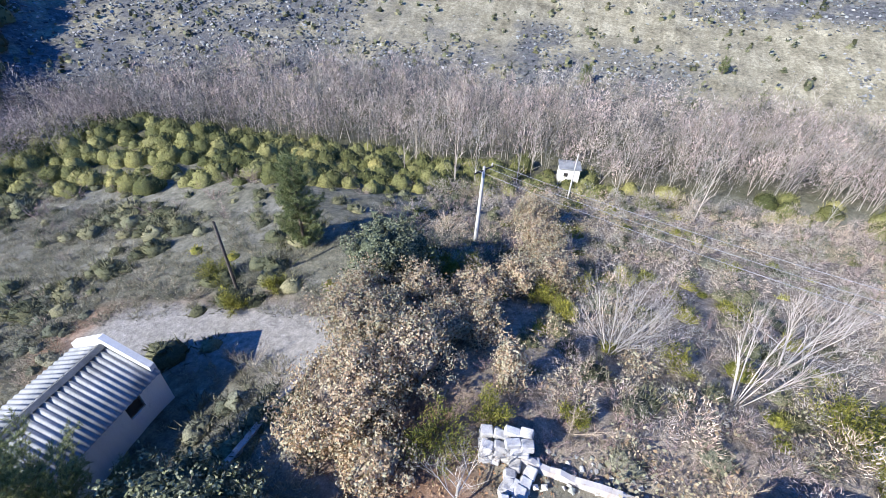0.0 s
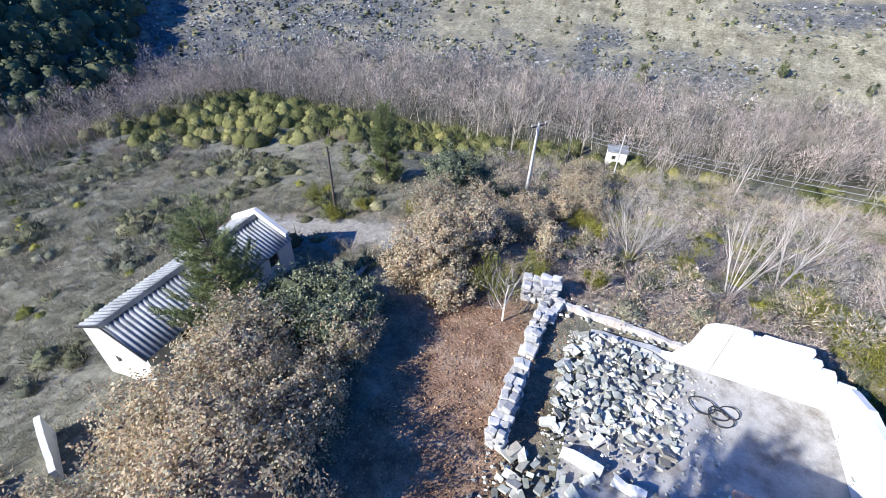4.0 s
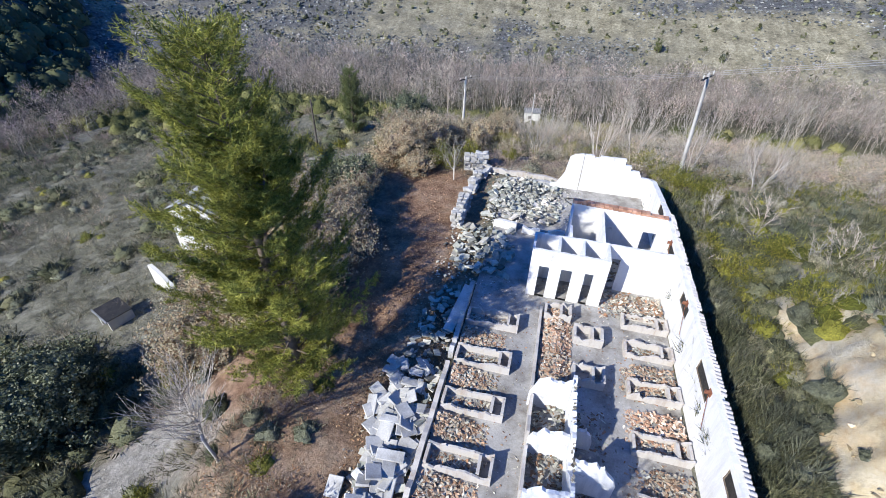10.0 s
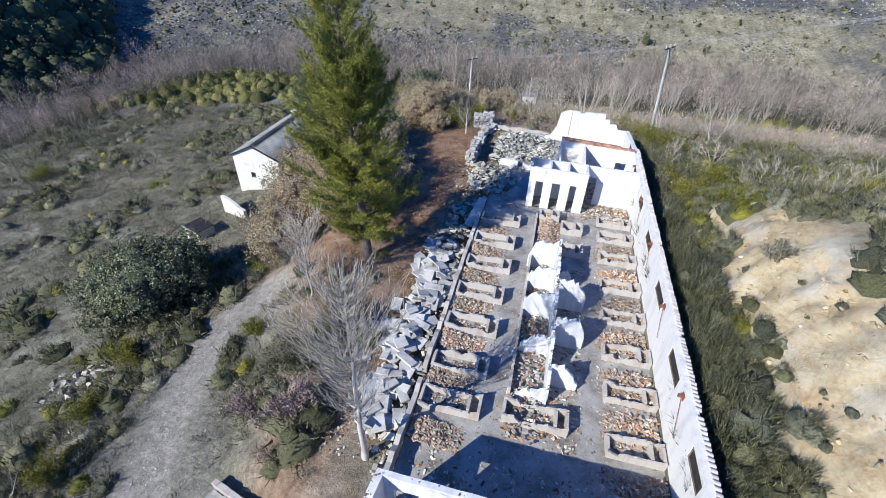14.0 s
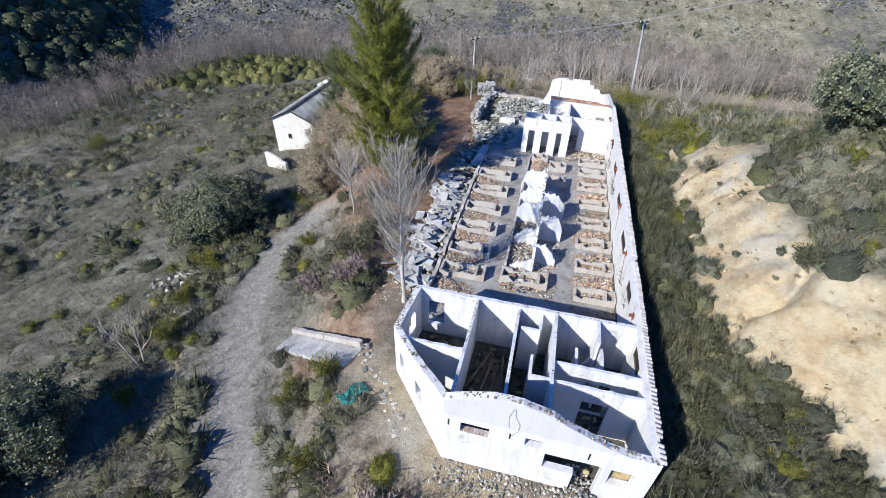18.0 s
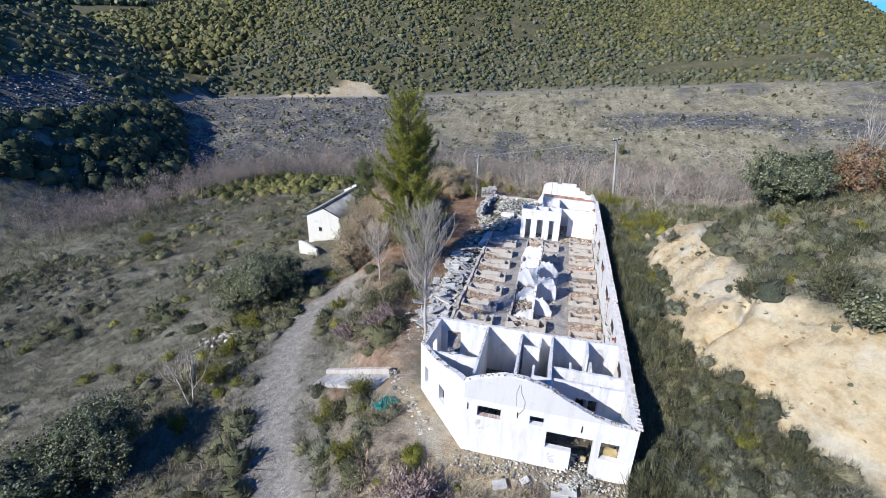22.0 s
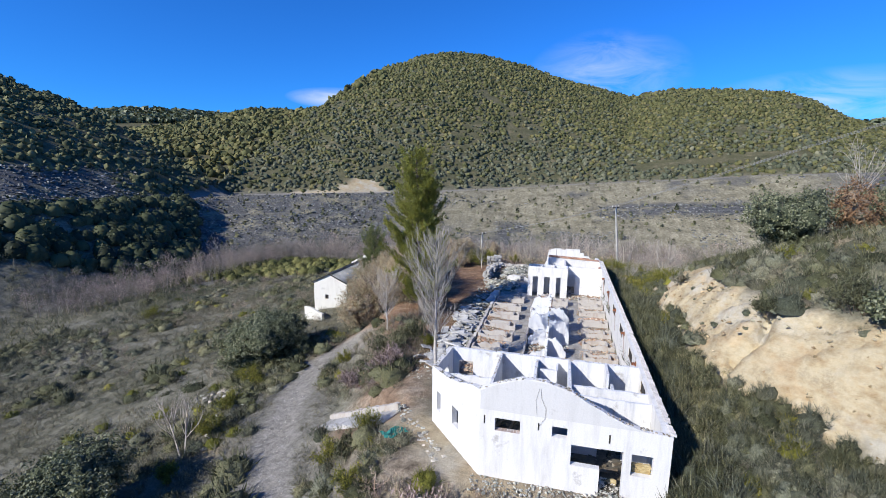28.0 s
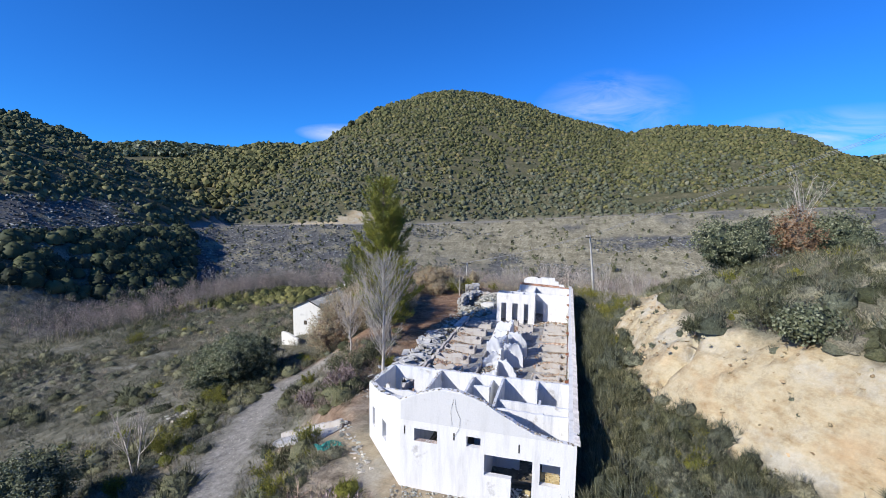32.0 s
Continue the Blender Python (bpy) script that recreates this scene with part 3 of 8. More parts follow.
def ground_z(x, y):
    x, y = np.asarray(x, float), np.asarray(y, float)
    dx, dy = x - CX, y - CY
    r, az = np.hypot(dx, dy), np.degrees(np.arctan2(dx, dy))
    near = near_ground(x, y)
    rf, rb, zb = tab(az, FOOT_R), tab(az, BENCH_R), tab(az, BENCH_Z)
    slope = -12.8 + (zb + 12.8) * np.clip((r - rf) / (rb - rf - 8), 0, 1)
    slope = np.where(r > rf - 10, slope + fbm(x * 0.06, y * 0.06, 11) * 1.2 * smooth01(0, 25, r - rf) * smooth01(0, 12, rb - r), slope)
    inside = smooth01(rf - 18, rf, r)
    low = near * (1 - inside) + slope * inside

    def ridge(rc, el, start):
        zc = CZ + rc * np.tan(np.radians(el))
        s = np.clip((r - start) / np.maximum(rc - start, 5), 0, 1)
        up = zb + (zc - zb) * (1.25 * s - 0.25 * s * s)
        return np.where(r <= rc, np.where(r > start, up, -99), zc - 0.45 * (r - rc))
    rough = fbm(x * 0.012, y * 0.012, 21) * 5 * smooth01(20, 120, r - rb)
    hill = ridge(tab(az, HILL_R), tab(az, HILL_EL), rb + 6)
    hill = np.where(az > -43, hill, -99)
    left = np.where(az < -39, ridge(tab(az, LEFT_R), tab(az, LEFT_EL), rb + 4), -99)
    mid = np.where((az > -58) & (az < -24), ridge(tab(az, MID_R), tab(az, MID_EL), rb + 120), -99)
    far = ridge(np.full(np.shape(r), 1050.0), tab(az, FAR_EL), 600 + 0 * r)
    z = low
    for h in (hill, left, mid, far):
        z = np.maximum(z, np.where(dy > -60, h + rough * 0.5, -99))
    # the cutting in which the outdoor steps lie
    u = (x + 17.14) * STEP_C + (y - 6.22) * STEP_S
    v = (y - 6.22) * STEP_C - (x + 17.14) * STEP_S
    cut = smooth01(-0.8, 0.0, u) * (1 - smooth01(5.3, 6.2, u)) * (1 - smooth01(0.8, 1.9, np.abs(v + 0.65)))
    return z + cut * (-2.84 + 0.457 * u - z)


def gz(x, y):
    return float(ground_z(np.array([x]), np.array([y]))[0])


def axis(parts):
    out = [parts[0][0]]
    for a, b, s in parts:
        n = max(1, int(round((b - a) / s)))
        out += [a + (b - a) * (i + 1) / n for i in range(n)]
    return np.array(out)


def willow_lo(x):
    """Where the willow scrub of the valley begins."""
    return np.interp(x, (-85, -62, -47, -30, -18, 0, 20, 40), (58, 59, 64, 68, 75, 82, 86, 84))


def build_ground():
    gx = axis(((-1500, -500, 50), (-500, -180, 12), (-180, -70, 3.5), (-70, -30, 1.0), (-30, 0.3, 0.5), (0.3, 14, 0.22), (14, 30, 0.8), (30, 90, 2.5), (90, 320, 8), (320, 1500, 50)))
    gy = axis(((-1200, -200, 100), (-200, -40, 12), (-40, -20, 2), (-20, -8, 0.5), (-8, 27, 0.28), (27, 50, 0.5), (50, 90, 1.0), (90, 240, 2.5), (240, 480, 6), (480, 1500, 30)))
    X, Y = np.meshgrid(gx, gy)
    Z = ground_z(X, Y)
    d = along(X, Y, ROAD)
    p = along(X, Y, PATH_W)
    lane = np.minimum(d, p)
    # lumps and small hollows off the lanes
    off = smooth01(1.2, 3.5, lane) * smooth01(1.0, 2.4, along(X, Y, ((-17.2, 6.3), (-11.2, 3.9)))) * np.where((X > -11) & (X < 0.6) & (Y > -0.5) & (Y < 46), 0.0, 1.0)
    Z = Z + off * (fbm(X * 0.35, Y * 0.35, 5) * 0.22 + fbm(X * 1.3, Y * 1.3, 9, 3) * 0.09) * np.where(np.abs(X) < 120, 1, 0)
    Z = Z - 0.12 * np.exp(-(d / 0.9) ** 2)
    # broken ledges, runnels and a gully in the cut bank
    xf, xt = tab(Y, CLIFF_FOOT), tab(Y, CLIFF_TOP)
    face = smooth01(-0.3, 0.6, X - xf) * (1 - smooth01(-0.1, 0.5, X - xt)) * (Y < 27) * (Y > -25)
    ledge = np.abs(fbm(X * 0.7, Y * 0.5, 101, 4)) * 0.6 + np.abs(fbm(X * 1.7, Y * 1.7, 103, 3)) * 0.6
    run = np.abs(fbm((Y + X * 0.5) * 1.1, X * 0.14, 105, 4))
    Z = Z - face * (ledge * np.interp(Y, (-10, 6, 10, 25), (0.5, 0.6, 1.0, 1.0)) + 0.22 * np.exp(-(run / 0.07) ** 2) - 0.12)
    Z = Z - face * 1.3 * np.exp(-((Y - 8.2 - 0.6 * (X - 5.2) - 0.25 * np.sin(X * 3)) / 0.4) ** 2) * smooth01(3.6, 5.2, X)
    nx, ny = len(gx), len(gy)
    verts = np.stack([X.ravel(), Y.ravel(), Z.ravel()], 1)
    i = np.arange(nx * ny).reshape(ny, nx)
    faces = np.stack([i[:-1, :-1].ravel(), i[:-1, 1:].ravel(), i[1:, 1:].ravel(), i[1:, :-1].ravel()], 1)
    me = fast_mesh("ground", verts, faces, M_GROUND, True)
    x, y = X.ravel(), Y.ravel()
    r, az = np.hypot(x - CX, y - CY), np.degrees(np.arctan2(x - CX, y - CY))
    edge = fbm(x * 0.8, y * 0.8, 31) * 0.6
    gravel = 1 - smooth01(0.95, 1.5, d.ravel() + edge * 0.6)
    gravel = np.maximum(gravel, 0.55 * (1 - smooth01(2.4, 3.6, d.ravel() + edge)) * (x < terrace_edge(y) - 1) * (y > -8) * (y < 12))
    gravel = np.maximum(gravel, 0.8 * (1 - smooth01(1.5, 4.0, np.hypot(x + 21.2, y - 16.2) + edge * 2)))
    apron = (1 - smooth01(0.5, 1.4, along(x, y, ((-11.6, 3.6), (-10.6, 3.0), (-7.4, -0.7), (-5.5, -1.0))) + edge * 0.6))
    park = 1 - smooth01(1.5, 3.6, along(x, y, ((-20, 45), (-27, 46.5), (-36, 45))) + edge)
    bench = np.exp(-((r - tab(az, BENCH_R)) / 5.0) ** 2) * (np.abs(az) < 60)
    earth = (1 - smooth01(1.6, 4.2, p.ravel() + edge * 1.6)) * (1 - park)
    earth = np.maximum(earth, 0.8 * (1 - smooth01(2.5, 6, np.hypot(x + 14.6, y - 17) + edge * 2)))
    earth = np.maximum(earth, 0.7 * (1 - smooth01(1.0, 4.0, np.abs(x + 13.5) + edge * 2)) * ((y > 3) & (y < 36)))
    xf, xt = tab(y, CLIFF_FOOT), tab(y, CLIFF_TOP)
    ochre = smooth01(-0.3, 0.5, x - xf + edge) * (1 - smooth01(-0.2, 0.9, x - xt + edge - np.interp(y, (12, 18, 30), (0, 1.2, 4)) * (0.5 + fbm(x * 0.4, y * 0.4, 35)))) * (y > -40) * (1 - smooth01(28, 34, y + edge * 3))
    for px, py, pr in ((-9.9, -3.2, 1.6), (-9.0, -4.6, 2.0), (-8.6, -6.6, 1.6), (-11.0, -6.2, 1.0), (-24.4, 3.6, 1.2), (-25.6, 6.6, 1.1), (-14.6, 12.5, 1.0), (6.5, 28.5, 1.2), (4.6, 36.0, 1.0), (-2.5, -3.6, 1.0)):
        ochre = np.maximum(ochre, 0.85 * (1 - smooth01(pr * 0.4, pr * 1.3, np.hypot(x - px, y - py) + edge)))
    ochre = np.maximum(ochre, 0.6 * apron)
    ochre = np.maximum(ochre, 0.35 * (1 - smooth01(3, 8, np.hypot(x - 10.5, (y - 24) * 0.6) + edge * 3)))
    rf, rb = tab(az, FOOT_R), tab(az, BENCH_R)
    spoil = smooth01(-8, 2, r - rf + edge * 4) * (1 - smooth01(0, 10, r - rb)) * (np.abs(az) < 70) * smooth01(-52, -46, az)
    spoil = np.maximum(spoil, (az < -51) * (az > -75) * smooth01(0, 3, r - rb) * (1 - smooth01(24, 30, r - rb + edge * 5)))
    ochre = np.maximum(ochre, 0.85 * smooth01(2, 4, r - rb) * (1 - smooth01(-1, 1, r - rb + edge * 5 - np.interp(az, (-35, -31, -28.5, -26, -23.5, -21.5), (3, 11, 9, 17, 15, 6)))) * smooth01(-35, -33.5, az + edge) * (1 - smooth01(-22.5, -21, az + edge)) * smooth01(-0.08, 0.06, fbm(x * 0.11, y * 0.11, 33) + 0.16))
    wood = smooth01(0, 10, r - rb) * (y > -60)
    wood = np.maximum(wood, 0.8 * smooth01(4, 9, y - willow_lo(x) + edge * 4) * (1 - smooth01(-2, 6, r - rf)) * (y > 50))
    up = np.clip((r - rf) / (rb - rf), 0, 1)
    slate = (1 - smooth01(-26, -14, az + edge * 5)) * 0.95
    slate = np.maximum(slate, smooth01(3, 6, az + edge * 3) * smooth01(0.42, 0.47, up + edge * 0.05) * (1 - smooth01(0.56, 0.63, up + edge * 0.06)))
    slate = np.maximum(slate, (1 - smooth01(1.2, 2.6, np.abs(az + 6 + edge * 2))) * (1 - smooth01(0.3, 0.45, up)))
    slate = np.maximum(slate, smooth01(22, 30, az) * smooth01(0.4, 0.7, up))
    slate = np.maximum(slate, (1 - smooth01(0.14, 0.34, up + edge * 0.12)) * smooth01(-30, -20, az) * (1 - smooth01(0, 12, az)))
    slate = np.maximum(slate, 0.8 * smooth01(0.3, 0.6, fbm(x * 0.05, y * 0.05, 95)))
    litter = 0.9 * smooth01(-14, -11, x + edge * 2) * (1 - smooth01(1, 4, x + edge * 3)) * (1 - smooth01(0, 2, y + edge)) * (y > -40)
    litter = np.maximum(litter, 0.8 * smooth01(40, 43, y + edge) * (1 - smooth01(80, 90, y)) * smooth01(-20, -14, x + edge * 3) * (x < 60))
    litter = np.maximum(litter, 0.6 * (1 - smooth01(6, 10, along(x, y, ROAD) + edge * 3)) * (x > terrace_edge(y) - 3) * (y > 0))
    for key, v in (("gravel", np.maximum(np.maximum(gravel, park), bench * 0.8)), ("earth", earth), ("ochre", ochre), ("spoil", spoil), ("wood", wood), ("slate", np.clip(slate, 0, 1)), ("litter", np.clip(litter, 0, 1))):
        a = me.attributes.new(key, 'FLOAT', 'POINT')
        a.data.foreach_set("value", v.astype(np.float32))
    return tagged(new("ground", me), "hillside of dry heath with a gravel track and an ochre cut bank", "ground", kind="structure")


build_ground()

# ---- the ruined farm building ----
FLOOR = 0.3
TOP = 3.1


def slab(name, x0, x1, y0, y1, z0, z1, material, label, category="floor", kind="structure"):
    return tagged(part(name, box_bm(x0, x1, y0, y1, z0, z1), material, None), label, category, kind=kind)


def build_shell():
    slab("floor", -9.75, -0.05, 5.9, 40.1, -0.6, FLOOR, M_CONC, "cracked grey concrete floor of the roofless shed, strewn with rubble")
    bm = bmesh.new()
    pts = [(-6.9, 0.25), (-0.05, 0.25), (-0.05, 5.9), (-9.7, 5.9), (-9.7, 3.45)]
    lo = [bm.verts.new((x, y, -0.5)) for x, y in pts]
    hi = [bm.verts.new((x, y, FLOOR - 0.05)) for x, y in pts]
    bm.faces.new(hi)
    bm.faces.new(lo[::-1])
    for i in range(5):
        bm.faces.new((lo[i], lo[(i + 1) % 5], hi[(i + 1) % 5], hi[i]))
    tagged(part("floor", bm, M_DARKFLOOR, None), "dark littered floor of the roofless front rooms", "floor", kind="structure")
    # facade, seen along +x its outer face looks south
    prof = ((0, 3.95), (0.9, 4.35), (1.75, 4.62), (2.6, 4.6), (3.6, 4.3), (4.9, 3.6), (5.6, 3.3), (6.4, 3.12), (7.2, 3.1))
    holes = ((0.65, 1.66, 2.25, 2.8), (2.9, 3.48, 2.36, 2.8), (3.65, 4.74, 1.28, 2.15), (4.74, 5.56, -1, 2.17), (5.85, 6.62, 1.26, 2.15))
    wall("wall_south", (-6.95, 0.0), (0.25, 0.0), prof, holes, 0.25, M_WHITE, "white rendered front wall with a swept gable and empty openings", jag=0.02, z=-0.0)
    me = wall_mesh("gable_render", [(u, t - 3.12) for u, t in ((0.05, 3.93), (0.9, 4.32), (1.75, 4.59), (2.6, 4.57), (3.6, 4.27), (4.9, 3.57), (5.6, 3.27), (6.3, 3.13))], (), 0.012, M_GREYREND, 0.02)
    g = new("gable_render", me)
    g.parent = bpy.data.objects["wall_south"]
    g.matrix_local = pose(0, -0.012, 3.12)
    wall("wall_southwest", (-9.92, 3.4), (-6.95, 0.0), ((0, 3.05), (1.4, 3.15), (2.6, 3.4), (3.6, 3.75), (4.51, 3.95)), ((0.55, 0.95, 1.0, 2.0), (2.15, 2.75, 1.15, 2.05)), 0.25, M_WHITE,
         "white rendered slanting wall with two empty openings", jag=0.03)
    wall("wall_west", (-9.7, 6.1), (-9.92, 3.4), ((0, 3.1), (2.7, 3.08)), ((0.9, 1.7, 1.3, 2.4),), 0.25, M_WHITE, "white rendered side wall with an empty window opening", jag=0.03)
    # long east wall; its inner face looks west
    ey = ((4.0, 5.3), (8.2, 9.6), (12.3, 14.0), (16.7, 18.4), (21.2, 22.9), (25.6, 27.0), (29.8, 31.1), (33.8, 35.2))
    wall("wall_east", (0.25, 0.25), (0.25, 40.1), ((0, TOP), (32.8, TOP), (33.6, 3.0), (38.5, 2.4), (39.85, 1.9)), tuple((a - 0.25, b - 0.25, 2.2, 2.82) for a, b in ey), 0.3, M_WHITE,
         "long white rendered wall with a row of empty windows", jag=0.015)
    # inner walls of the front rooms
    wall("wall_cross", (-9.6, 5.9), (-0.05, 5.9), ((0, TOP), (9.55, TOP)), ((0.45, 1.25, 0.9, 2.4), (7.0, 7.01, 1, 1.01)), 0.18, M_INNER, "stained white inner wall closing the front rooms", jag=0.02)
    for x, y0, y1, zt in ((-6.75, 0.25, 5.9, TOP), (-4.9, 0.25, 5.9, 3.0), (-3.3, 0.25, 5.9, TOP)):
        wall("partition_wall", (x, y0), (x, y1 - 0.01), ((0, zt), (y1 - y0, zt)), (), 0.13, M_INNER, "stained white partition wall, broken along the top", jag=0.03, seed=int(x * 10))
    for x0, x1, y, zt, hs in ((-9.3, -6.88, 2.95, 3.0, ()), (-3.3, -0.06, 3.3, 3.0, ((1.3, 2.3, 0.3, 2.2),)), (-3.3, -0.06, 2.4, 3.0, ((1.2, 2.2, 0.2, 2.2),)), (-4.77, -3.95, 4.85, 2.9, ()), (-4.2, -3.43, 2.5, 2.9, ())):
        wall("partition_wall", (x0, y), (x1, y), ((0, zt), (x1 - x0, zt)), hs, 0.12, M_INNER, "stained white partition wall, broken along the top", jag=0.03, seed=int(x1 * 7 + y * 11))
    for x, y0, y1, zt in ((-1.55, 4.7, 5.9, TOP), (-3.9, 4.98, 5.9, 2.9), (-2.3, 3.95, 4.9, 2.3), (-1.35, 3.6, 4.9, 2.6), (-4.1, 2.63, 3.8, 2.6)):
        wall("partition_wall", (x, y0), (x, y1 - 0.01), ((0, zt), (y1 - y0, zt)), (), 0.11, M_INNER, "low stained white cubicle wall", jag=0.05, seed=int(x * 13))
    wall("partition_wall", (-2.3, 4.9), (-1.35, 4.9), ((0, 2.3), (0.3, 1.2), (0.95, 2.5)), (), 0.11, M_INNER, "low stained white cubicle wall", jag=0.05)


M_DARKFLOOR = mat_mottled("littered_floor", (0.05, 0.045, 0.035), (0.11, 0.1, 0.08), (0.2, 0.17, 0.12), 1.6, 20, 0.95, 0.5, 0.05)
build_shell()


def build_north_rooms():
    wall("wall_inner", (-7.08, 27.6), (-3.3, 27.6), ((0, 3.3), (3.78, 3.25)), ((0.46, 0.97, 0.3, 2.3), (1.56, 2.11, 0.3, 2.3), (2.73, 3.15, 0.3, 2.3)), 0.15, M_WHITE, "white wall with three narrow empty doorways", jag=0.015)
    wall("wall_inner", (-7.08, 29.2), (-3.3, 29.2), ((0, 3.2), (3.78, 3.2)), (), 0.12, M_INNER, "stained white wall behind the small cubicles", jag=0.02)
    for x in (-7.08, -5.83, -4.65, -3.42):
        wall("partition_wall", (x + 0.12, 27.75), (x + 0.12, 29.2), ((0, 3.2), (1.45, 3.2)), (), 0.12, M_INNER, "white cubicle partition wall", jag=0.015)
    wall("wall_inner", (-3.3, 29.2), (-0.05, 29.2), ((0, 3.15), (3.25, 3.1)), ((0.0, 0.75, 0.3, 2.35),), 0.15, M_WHITE, "white wall with an empty doorway at its end", jag=0.015)
    wall("wall_inner", (-5.3, 32.5), (-0.05, 32.5), ((0, 3.42), (5.25, 3.2)), ((4.15, 4.9, 0.5, 2.2),), 0.2, M_WHITE, "white wall with an empty window and a brick crown", jag=0.0)
    wall("partition_wall", (-5.18, 29.35), (-5.18, 32.5), ((0, 3.2), (1.3, 3.1), (1.6, 1.9), (3.15, 3.3)), (), 0.13, M_INNER, "broken white partition wall", jag=0.05)
    wall("partition_wall", (-3.5, 29.35), (-3.5, 32.5), ((0, 3.15), (3.15, 3.2)), (), 0.13, M_WHITE, "white partition wall", jag=0.02)
    wall("wall_north", (-6.6, 40.1), (0.25, 40.1), ((0, 0.55), (0.45, 0.6), (0.9, 1.5), (1.1, 2.9), (1.95, 3.1), (2.7, 3.1), (2.72, 2.95), (3.1, 2.95), (3.12, 3.1), (4.85, 3.1), (4.87, 2.7), (5.3, 2.65), (5.32, 2.3), (5.9, 2.3), (5.92, 1.9), (6.85, 1.8)),
         ((2.02, 2.06, 0.3, 4),), 0.25, M_WHITE, "white end wall with a stepped broken top and a deep crack", jag=0.01)
    wall("wall_remnant", (-9.7, 40.1), (-6.6, 40.1), ((0, 0.45), (3.1, 0.6)), (), 0.3, M_SLAB, "low remnant of a concrete wall", jag=0.06)
    wall("wall_remnant", (-9.8, 33.6), (-5.3, 32.9), ((0, 0.75), (1.2, 0.9), (2.4, 0.7), (4.5, 1.1)), ((1.5, 1.9, 0.2, 0.9), (3.0, 3.5, 0.2, 1.1)), 0.2, M_GREYREND, "low broken grey wall among rubble", jag=0.08)
    # crown of bricks on the wall top
    wallob = bpy.data.objects["wall_inner.003"]
    crown = thing("brick_capping", (-5.3, 32.45, 3.2), "course of orange hollow bricks along the wall top", "brickwork")
    bme = bpy.data.meshes.new("brick")
    bm = soft_box(0, 0.235, 0, 0.3, 0, 0.095, 0.006)
    bm.to_mesh(bme)
    bm.free()
    bme.materials.append(M_BRICK)
    r = random.Random(3)
    for k in range(21):
        for row in range(2):
            if row == 1 and k > 16:
                continue
            ob = new("brick", bme)
            ob.parent = crown
            zt = 3.42 - 0.22 * (k * 0.25) / 5.25
            ob.matrix_local = pose(k * 0.25 + r.uniform(-0.005, 0.005), r.uniform(-0.01, 0.01), zt - 3.2 + row * 0.1 - 0.0, 0, 0, r.uniform(-1.5, 1.5))


build_north_rooms()


def build_tile_edge():
    """Half-round tiles that stay along the outer edge of the long wall."""
    edge = thing("tile_edge", (0.2, 0.0, TOP), "row of curved roof tiles still lying along the wall top", "roof tiles")
    vs, fs = [], []
    n = 6
    for i in range(2):
        x = -0.06 + 0.22 * i
        for rr in (0.085, 0.07):
            for k in range(n + 1):
                t = math.pi * k / n
                vs.append((x, math.cos(t) * rr, math.sin(t) * rr - 0.01 - 0.06 * i))
    m = n + 1
    for k in range(n):
        fs.append((k, k + 1, 2 * m + k + 1, 2 * m + k))
        fs.append((m + k, 3 * m + k, 3 * m + k + 1, m + k + 1))
        fs.append((2 * m + k, 2 * m + k + 1, 3 * m + k + 1, 3 * m + k))
        fs.append((k, m + k, m + k + 1, k + 1))
    me = fast_mesh("tile", vs, fs, M_TILE)
    r = random.Random(5)
    for k in range(180):
        if r.random() < 0.04:
            continue
        ob = new("tile", me)
        ob.parent = edge
        ob.matrix_local = pose(r.uniform(-0.02, 0.02), 0.15 + k * 0.185, 0.02, 0, r.uniform(-3, 3), r.uniform(-3, 3))


build_tile_edge()


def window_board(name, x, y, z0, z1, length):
    """An added frame with a dark sheet that stands in for the opening's shade."""
    e = thing(name, (x, y, z0), "window opening in the long wall with an added frame and dark sheet", "window", kind="structure")
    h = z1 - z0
    part("window_board", box_bm(0.0, 0.02, 0.06, length - 0.06, 0.05, h - 0.05), M_DARK, e, "dark sheet standing in for the opening's shade")
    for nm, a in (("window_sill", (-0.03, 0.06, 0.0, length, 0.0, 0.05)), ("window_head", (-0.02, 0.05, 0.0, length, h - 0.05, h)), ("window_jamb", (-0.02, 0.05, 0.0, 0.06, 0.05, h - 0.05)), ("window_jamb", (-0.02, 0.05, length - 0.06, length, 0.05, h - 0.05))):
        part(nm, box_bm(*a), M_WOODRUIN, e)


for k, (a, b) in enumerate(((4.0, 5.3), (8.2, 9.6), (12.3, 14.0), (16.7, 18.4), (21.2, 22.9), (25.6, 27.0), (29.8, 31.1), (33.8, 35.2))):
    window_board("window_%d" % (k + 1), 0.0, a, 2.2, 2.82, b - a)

# ---- plants: makers ----


def random_quads(centres, size, r, flat=0.0, lift=0.3):
    """Small leaf quads at the given places, turned at random, somewhat upward."""
    n = len(centres)
    nrm = r.normal(size=(n, 3))
    nrm[:, 2] = np.abs(nrm[:, 2]) + lift
    nrm /= np.linalg.norm(nrm, axis=1)[:, None]
    t = r.normal(size=(n, 3))
    a = np.cross(nrm, t)
    a /= np.linalg.norm(a, axis=1)[:, None] + 1e-9
    b = np.cross(nrm, a)
    s = size * r.uniform(0.6, 1.3, (n, 1))
    w = s * r.uniform(0.45, 0.8, (n, 1))
    v = np.stack([centres - a * s - b * w * 0.4, centres + b * -w, centres + a * s + b * w * 0.3, centres + b * w], 1).reshape(-1, 3)
    f = np.arange(n * 4).reshape(n, 4)
    return v, f


